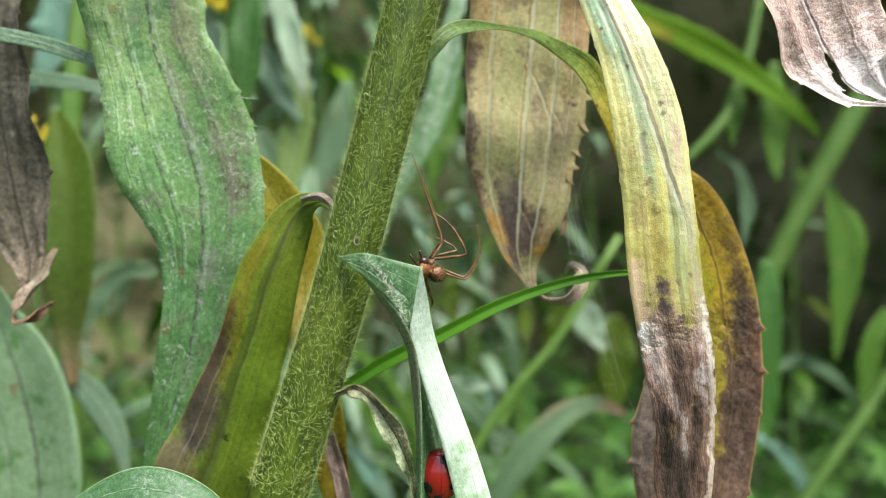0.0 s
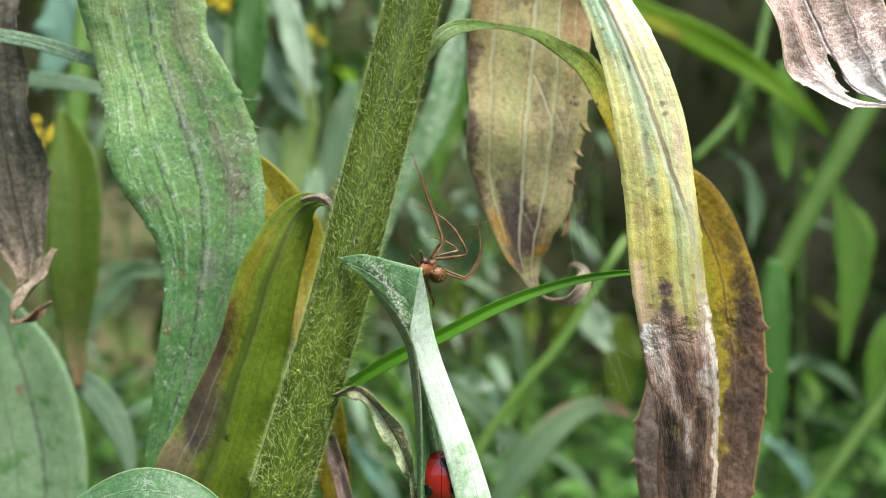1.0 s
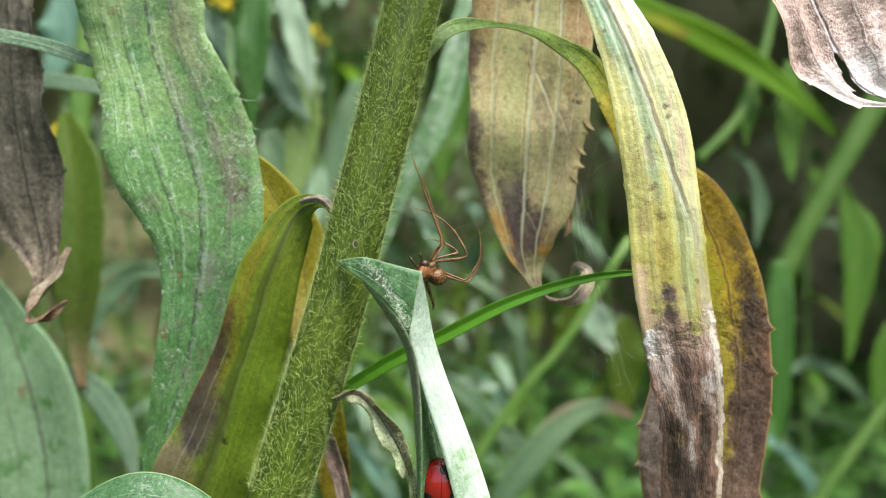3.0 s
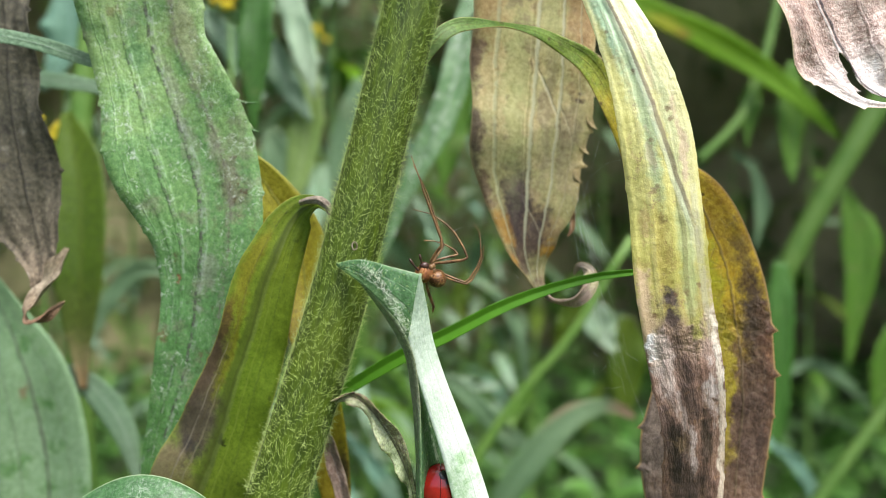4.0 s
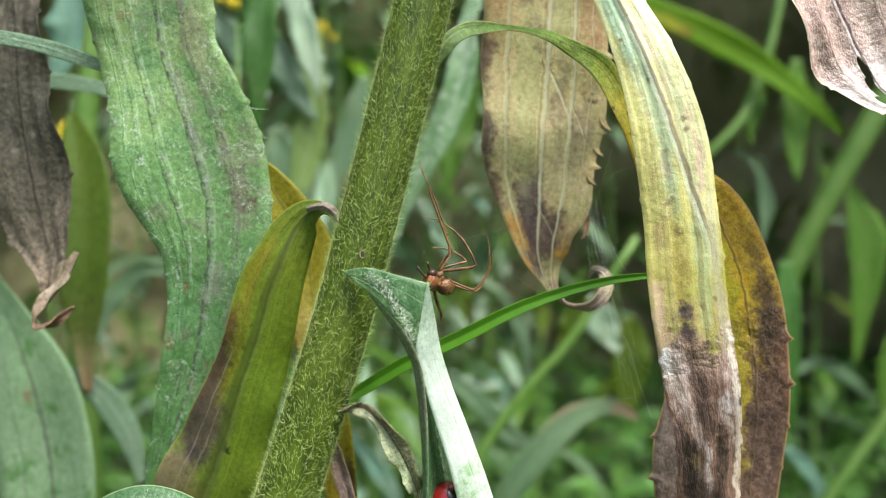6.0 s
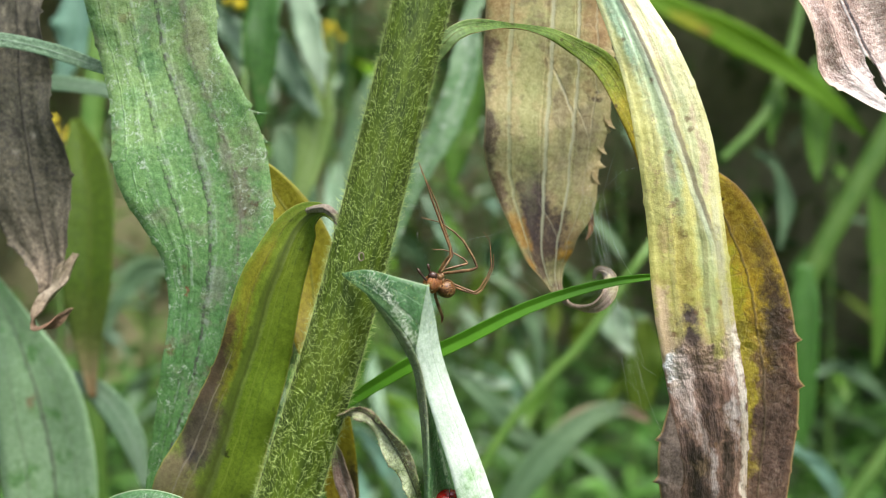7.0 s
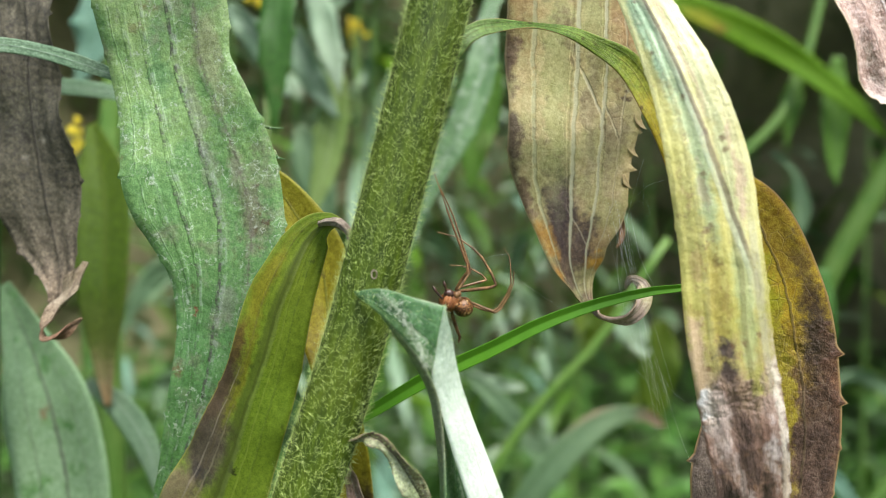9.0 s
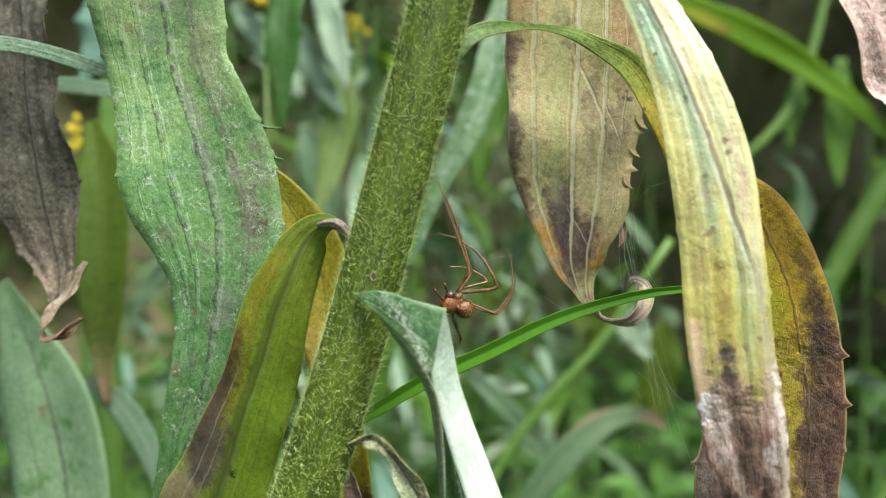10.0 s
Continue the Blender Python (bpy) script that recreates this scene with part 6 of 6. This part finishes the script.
ball("belly", Vector((-0.15, -4.00, -31.71)) + Vector((0, 0.3, 0)), (2.3, 0.7, 3.0), M_BLACK, bug)
for sx in (-1, 1):
    for dz in (-2.4, -0.6, 1.2):
        o = Vector((-0.15, -4.00, -31.71)) + Vector((0, 0.6, dz))
        tube("leg", [(*(o + Vector((1.6 * sx, 0, 0))), 0.16), (*(o + Vector((2.6 * sx, 0.3, -0.2))), 0.15), (*(o + Vector((3.1 * sx, 1.2, -0.6))), 0.1)], M_BLACK, bug, "", nv=10, sides=8)

# ---------------------------------------------------------------- spider silk
M_SILK = plain("spider_silk", (0.7, 0.72, 0.72), (0.85, 0.86, 0.86), 500, 0.3, 0.3)
web = thing("spider_web", place((21.97, 12.00, 3.52)), "torn fine white threads of spider silk between leaves", "web")
THREADS = [
    [(23.86, 12.00, 16.39, 0.014), (21.97, 12.00, 9.53, 0.014), (20.96, 13.00, 4.24, 0.014)], [(26.64, 10.00, 13.40, 0.008), (24.33, 11.00, 12.68, 0.009), (22.49, 12.00, 10.73, 0.009)], [(20.78, 13.00, 7.88, 0.015), (21.29, 12.00, 1.80, 0.015), (22.80, 11.00, -3.32, 0.012)],
    [(21.46, 12.00, 5.92, 0.010), (22.66, 12.00, 0.09, 0.010), (25.01, 11.00, -6.72, 0.009)], [(20.44, 13.00, 6.50, 0.009), (20.43, 12.00, 0.09, 0.009), (22.49, 12.00, -8.93, 0.009)], [(21.97, 12.00, 9.53, 0.009), (23.65, 11.00, 1.79, 0.009), (25.80, 10.00, -2.44, 0.008)],
    [(22.83, 12.00, -12.79, 0.014), (23.99, 11.00, -13.95, 0.014), (25.12, 10.00, -15.76, 0.014)], [(25.80, 10.00, -12.22, 0.017), (26.81, 10.00, -15.93, 0.018), (28.24, 9.00, -20.80, 0.014), (29.63, 8.00, -24.91, 0.012)], [(26.30, 10.00, -13.40, 0.010), (27.48, 10.00, -15.51, 0.010), (29.07, 9.00, -16.62, 0.008)],
    [(25.46, 10.00, -14.25, 0.012), (26.47, 10.00, -18.04, 0.012), (27.31, 10.00, -21.83, 0.008)], [(7.60, 18.00, -1.27, 0.011), (10.67, 20.00, -3.40, 0.011), (14.29, 26.00, -5.89, 0.012)], [(0.93, 1.00, 2.24, 0.008), (2.79, 1.00, 3.02, 0.009), (4.80, 1.00, 3.33, 0.008)], [(4.80, 1.00, 3.33, 0.008), (7.55, 12.00, 4.38, 0.009), (11.87, 28.00, 7.95, 0.010)],
    [(-4.70, -1.00, 3.72, 0.005), (-4.40, -1.00, 1.97, 0.005), (-3.49, -1.00, 0.38, 0.005)]]
rng = np.random.default_rng(77)
for low, high, count in (((22.49, 12.00, -12.36), (28.07, 9.00, -23.31), 14), ((20.61, 13.00, 13.08), (25.86, 11.00, -3.32), 10)):
    for _ in range(count):
        a = np.array([rng.uniform(min(p, q), max(p, q)) for p, q in zip(low[:3], high[:3])])
        w = rng.normal(0, 1, 3) * (1.0, 0.4, 1.3)
        r = rng.uniform(0.004, 0.008)
        THREADS.append([(*a, r), (*(a + w * 0.7 + (0, 0, -0.15)), r), (*(a + w * 1.5), r)])
for _ in range(11):
    a, b = np.array((20.6, 12.5, 9.0)) + rng.normal(0, 1, 3) * (0.7, 0.3, 2.5), np.array((25.8, 10.5, -17.0)) + rng.normal(0, 1, 3) * (1.3, 0.4, 2.5)
    THREADS.append([(*a, 0.006), (*(a * 0.5 + b * 0.5 + rng.normal(0, 0.35, 3)), 0.006), (*b, 0.006)])
for rows in THREADS:
    tube("thread", [(*q[:3], q[3] * (0.42 if q[3] > 0.011 else 0.7)) for q in rows], M_SILK, web, "", nv=8, sides=5)
# ---------------------------------------------------------------- yellow flower heads
M_PETAL = plain("flower_yellow", (0.7, 0.56, 0.02), (0.82, 0.7, 0.05), 300, 0.6, 0.3)
for x, y, d, sp in ((-142.00, 160.00, 41.00) + (8,), (-72.04, 150.00, 84.11) + (7,), (-72.10, 320.00, 122.64) + (10,)):
    fl = thing("flower_head", place((x, y, d)), "small yellow goldenrod flower cluster", "flower", "flower heads")
    rg = np.random.default_rng(int(abs(x * 10)))
    tube("stalk", [(x + 8, y + 6, -505, 1.0), (x + 5, y + 3, d - 200, 0.8), (x + 1, y, d - 30, 0.6), (x, y, d, 0.4)], M_BGSTEM, fl, "thin green stalk", nv=8, sides=6)
    for _ in range(14):
        o = rg.normal(0, 1, 3) * (sp * 0.4, sp * 0.3, sp * 0.35)
        ball("floret", (x + o[0], y + o[1], d + o[2]), (1.1, 1.1, 1.5), M_PETAL, fl, "", (rg.uniform(-40, 40), rg.uniform(-40, 40), 0), 0.4)

# ---------------------------------------------------------------- movement
def sway(ob, rows):
    """Small swings in the wind: mm across, mm up and degrees about the middle of the scene, added to where the thing stands."""
    base = ob.matrix_basis.copy()
    walk(ob, [(t, pose(x * MM, 0, EYE + z * MM, 0, a, 0) @ pose(0, 0, -EYE) @ base) for t, x, z, a in rows])


def motions():
    sway(LEAF_GREEN, [(0, -0.07, 0.71, -0.48), (0.5, 0.01, 0.98, -0.88), (1, -0.07, 0.66, -0.44), (1.5, 0.02, 0.65, -0.52), (2, -0.07, 0.55, -0.40), (2.5, -0.16, 0.56, -0.36), (4, -0.10, 0.24, -0.27), (4.5, 0.00, 0.00, 0.00), (5, 0.16, -0.37, 0.31), (5.5, 0.24, -0.45, 0.30), (7, 0.37, -1.05, 0.79), (7.5, 0.62, -1.51, 0.98), (8, 0.15, -1.67, 0.93), (8.5, 0.39, -2.31, 1.52), (9, 0.27, -2.31, 1.36), (9.5, 0.24, -2.28, 1.24), (10, 0.14, -2.15, 1.09)])
    sway(LEAF_OLIVE, [(0, 0.21, -0.13, -0.01), (0.5, 0.23, 0.00, -0.14), (1, 0.24, -0.01, 0.02), (1.5, 0.17, -0.11, 0.05), (2, 0.19, -0.09, 0.05), (2.5, 0.19, -0.09, 0.17), (4, 0.07, 0.02, 0.02), (4.5, 0.00, -0.00, 0.00), (5, -0.07, 0.03, 0.03), (5.5, -0.13, 0.17, -0.04), (7, -0.20, 0.05, 0.21), (7.5, -0.25, 0.05, 0.42), (8, -0.21, 0.12, 0.47), (8.5, -0.41, 0.13, 0.54), (9, -0.32, 0.10, 0.85), (9.5, -0.40, 0.19, 0.33), (10, -0.40, 0.13, 0.59)])
    sway(LEAF_YELLOW, [(0, -0.22, 0.78, 0.46), (0.5, -0.16, 0.72, 0.28), (1, -0.07, 0.61, 0.30), (1.5, -0.13, 0.53, 0.23), (2, -0.08, 0.48, 0.19), (2.5, -0.07, 0.31, 0.04), (4, -0.06, 0.09, 0.18), (4.5, -0.00, -0.00, -0.00), (5, 0.01, 0.08, 0.30), (5.5, 0.12, -0.26, 0.03), (7, 0.15, -0.57, 0.01), (7.5, 0.22, -1.07, -0.32), (8, 0.24, -1.22, -0.23), (8.5, 0.10, -1.70, -0.23), (9, 0.19, -2.01, -0.68), (9.5, 0.42, -1.80, -0.45), (10, 0.14, -1.86, -0.21)])
    sway(LEAF_BROWN, [(0, -0.63, -0.30, 0.86), (0.5, -0.63, -0.35, 0.73), (1, -0.54, -0.26, 0.78), (1.5, -0.46, -0.29, 0.49), (2, -0.49, -0.24, 0.67), (2.5, -0.46, -0.14, 0.58), (4, -0.10, 0.04, 0.30), (4.5, 0.00, -0.00, -0.00), (5, 0.12, 0.07, 0.02), (5.5, 0.24, 0.23, -0.35), (7, 0.51, 0.45, -0.61), (7.5, 0.52, 0.63, -0.80), (8, 0.62, 0.98, -1.03), (8.5, 1.15, 0.85, -1.74), (9, 1.07, 0.93, -1.64), (9.5, 1.23, 0.91, -2.03), (10, 1.14, 0.90, -1.97)])
    sway(LEAF_ARCH, [(0, -0.11, -0.01, 0.91), (0.5, -0.12, -0.01, 0.57), (1, -0.13, 0.05, 0.58), (1.5, -0.09, 0.04, 0.43), (2, -0.07, -0.05, 0.36), (2.5, -0.12, 0.09, 0.36), (4, -0.08, 0.10, 0.23), (4.5, 0.00, 0.00, -0.00), (5, 0.04, -0.05, -0.04), (5.5, 0.01, 0.03, 0.03), (7, -0.07, 0.21, -0.17), (7.5, -0.12, 0.35, -0.47), (8, -0.34, 0.45, -0.62), (8.5, -0.15, 0.47, -1.05), (9, -0.35, 0.50, -1.01), (9.5, -0.12, 0.43, -0.99), (10, -0.05, 0.27, -1.39)])
    sway(LEAF_TOPDEAD, [(0, -0.12, 0.16, 0.00), (0.5, -0.08, -0.01, 0.00), (1, -0.11, -0.10, 0.00), (1.5, -0.11, -0.03, 0.00), (2, -0.11, -0.01, 0.00), (2.5, -0.13, -0.05, 0.00), (4, 0.07, -0.00, 0.00), (4.5, 0.00, -0.00, 0.00), (5, 0.18, 0.08, 0.00), (5.5, 0.01, 0.18, 0.00), (7, -0.13, -0.18, 0.00), (7.5, -0.38, -0.55, 0.00), (8, -0.55, -0.51, 0.00), (8.5, -0.57, -0.82, 0.00), (9, -1.07, -0.99, 0.00), (9.5, -0.53, -0.34, 0.00), (10, -0.97, -0.84, 0.00)])
    sway(LEAF_DEADL, [(0, -2.10, -0.55, 0.00), (0.5, -0.87, -0.45, 0.00), (1, -2.60, -0.35, 0.00), (1.5, 0.00, -0.28, 0.00), (2, -1.50, -0.25, 0.00), (2.5, -0.60, -0.10, 0.00), (4, -0.11, 0.24, -0.20), (4.5, 0.00, 0.00, 0.00), (5, 0.23, -0.05, 0.02), (5.5, 0.82, 0.37, -0.33), (7, 0.34, -0.42, 0.63), (7.5, 0.56, -0.31, 0.56), (8, 0.28, -0.30, 0.68), (8.5, 0.77, -0.25, 0.84), (9, 0.39, 0.07, 0.55), (9.5, 0.66, 0.02, 0.36), (10, 0.57, 1.04, -0.36)])
    sway(LEAF_FOLD, [(0, 0.03, 0.16, 0.00), (0.5, -0.02, 0.13, 0.00), (1, 0.06, 0.11, 0.00), (1.5, 0.07, 0.08, 0.00), (2, 0.07, 0.05, 0.00), (2.5, 0.08, 0.08, 0.00), (4, 0.06, 0.00, 0.00), (4.5, 0.00, 0.00, 0.00), (5, -0.10, 0.04, 0.00), (5.5, -0.13, 0.06, 0.00), (7, 0.02, 0.15, 0.00), (7.5, 0.03, 0.12, 0.00), (8, 0.07, 0.18, 0.00), (8.5, 0.14, 0.14, 0.00), (9, 0.13, 0.18, 0.00), (9.5, 0.12, 0.19, 0.00), (10, 0.15, 0.18, 0.00)])
    sway(spider, [(0, 0.07, -0.06, 0.30), (0.5, 0.06, 0.01, 0.02), (1, 0.14, 0.00, 0.00), (1.5, 0.11, 0.03, -0.02), (2, 0.10, 0.00, -0.07), (2.5, 0.06, -0.01, 0.02), (4, 0.08, -0.02, -0.07), (4.5, 0.00, 0.00, 0.00), (5, -0.09, 0.04, 0.10), (5.5, -0.07, 0.07, -0.04), (7, -0.01, 0.09, -0.23), (7.5, -0.10, 0.14, -0.16), (8, -0.10, 0.18, -0.28), (8.5, -0.09, 0.11, -0.17), (9, -0.13, 0.10, -0.31), (9.5, -0.08, 0.14, -0.22), (10, 0.03, 0.12, -0.45)])
    sway(web, [(0, -0.28, -0.80, 0.00), (0.5, 0.09, -0.61, 0.00), (1, -0.04, -0.52, 0.00), (1.5, 0.10, -0.40, 0.00), (2, 0.05, -0.24, 0.00), (2.5, 0.00, -0.24, 0.00), (4, 0.12, -0.13, 0.00), (4.5, 0.00, 0.00, 0.00), (5, 0.08, -0.16, 0.00), (5.5, 0.28, -0.30, 0.00), (7, 0.26, -0.36, 0.00), (7.5, 0.13, -0.56, 0.00), (8, 0.27, -0.66, 0.00), (8.5, 0.02, -0.88, 0.00), (9, -0.04, -0.69, 0.00), (9.5, 0.35, -0.74, 0.00), (10, 0.22, -0.72, 0.00)])
    sway(grass, [(0, -0.70, -0.80, 0.00), (0.5, -0.70, -0.69, 0.00), (1, -0.61, -0.69, 0.00), (1.5, -0.51, -0.53, 0.00), (2, -0.55, -0.52, 0.00), (2.5, -0.57, -0.48, 0.00), (4, -0.16, -0.05, 0.00), (4.5, 0.00, 0.00, 0.00), (5, 0.12, 0.08, 0.00), (5.5, 0.21, 0.46, 0.00), (7, 0.48, 0.80, 0.00), (7.5, 0.52, 1.06, 0.00), (8, 0.61, 1.50, 0.00), (8.5, 1.00, 1.80, 0.00), (9, 0.94, 1.75, 0.00), (9.5, 1.13, 1.91, 0.00), (10, 1.10, 1.86, 0.00)])
    sway(plant_r, [(0, 0.06, -2.00, -1.15), (0.5, 0.16, -0.86, -0.81), (1, 0.99, -0.20, -0.50), (1.5, 0.31, -0.19, -0.61), (2, 0.01, -0.07, -0.50), (2.5, 0.79, -0.16, -0.48), (4, -0.02, -0.07, -0.00), (4.5, 0.00, 0.00, 0.00), (5, -1.52, -0.67, -0.51), (5.5, -2.27, -1.55, -0.98), (7, 1.30, -0.85, -0.20), (7.5, -0.08, 0.16, 0.26), (8, -0.78, -0.88, -0.23), (8.5, -5.21, -1.27, 0.30), (9, -6.97, -1.18, 0.00), (9.5, -2.30, -1.85, 0.00), (10, -6.23, -2.46, 0.00)])
    sway(plant_c, [(0, -0.36, -0.53, -0.76), (0.5, -0.64, -0.35, -0.80), (1, 0.44, -0.16, -0.27), (1.5, 0.16, -0.23, -0.32), (2, -0.53, -0.13, -0.32), (2.5, 0.68, 0.09, 0.06), (4, 0.32, 0.06, 0.09), (4.5, 0.00, 0.00, 0.00), (5, -0.94, -0.04, -0.15), (5.5, -1.65, 0.04, -0.17), (7, 1.77, 2.42, 2.14), (7.5, 1.14, 2.45, 2.17), (8, 0.51, 2.30, 2.17), (8.5, -1.60, 2.54, 2.28), (9, -4.21, 2.47, 1.56), (9.5, 0.66, 2.09, 2.01), (10, -3.49, 1.43, 1.31)])
    sway(plant_l, [(0, -1.43, -0.24, 0.00), (0.5, -1.20, -0.20, 0.00), (1, -1.11, -0.05, 0.00), (1.5, -0.77, -0.15, 0.00), (2, -0.76, -0.23, 0.00), (2.5, -0.95, -0.13, 0.00), (4, -0.36, -0.07, 0.00), (4.5, 0.00, 0.00, 0.00), (5, -0.10, -0.05, 0.00), (5.5, -0.71, -0.13, 0.00), (7, -1.90, 0.80, 0.00), (7.5, -3.13, 0.96, 0.00), (8, -4.03, 0.72, 0.00), (8.5, -4.02, 1.27, 0.00), (9, -3.42, 1.09, 0.00), (9.5, -0.65, 0.87, 0.00), (10, -1.47, 0.90, 0.00)])
    sway(plant_rear, [(0, -1.28, 0.23, 0.00), (0.5, -1.07, 0.07, 0.00), (1, -0.69, 0.18, 0.00), (1.5, -0.51, 0.20, 0.00), (2, -0.26, 0.18, 0.00), (2.5, -0.42, 0.08, 0.00), (4, 0.12, -0.06, 0.00), (4.5, 0.00, 0.00, 0.00), (5, -0.09, 0.13, 0.00), (5.5, -0.02, -0.00, 0.00), (7, -0.55, -1.11, 0.00), (7.5, -0.84, -1.26, 0.00), (8, -0.55, -1.54, 0.00), (8.5, -1.00, -1.74, 0.00), (9, -1.05, -1.71, 0.00), (9.5, -0.55, -1.59, 0.00), (10, -1.03, -1.37, 0.00)])
    # the beetle creeps down inside the leaf
    sway(bug, [(0, 0.05, 0.9, 0), (2.5, 0.05, 0.5, 0), (4.5, 0, 0, 0), (5.5, -0.1, -0.5, 0), (7, 0, -1.0, 0), (8.5, 0.1, -1.6, 0), (10, 0.1, -2.2, 0)])


motions()
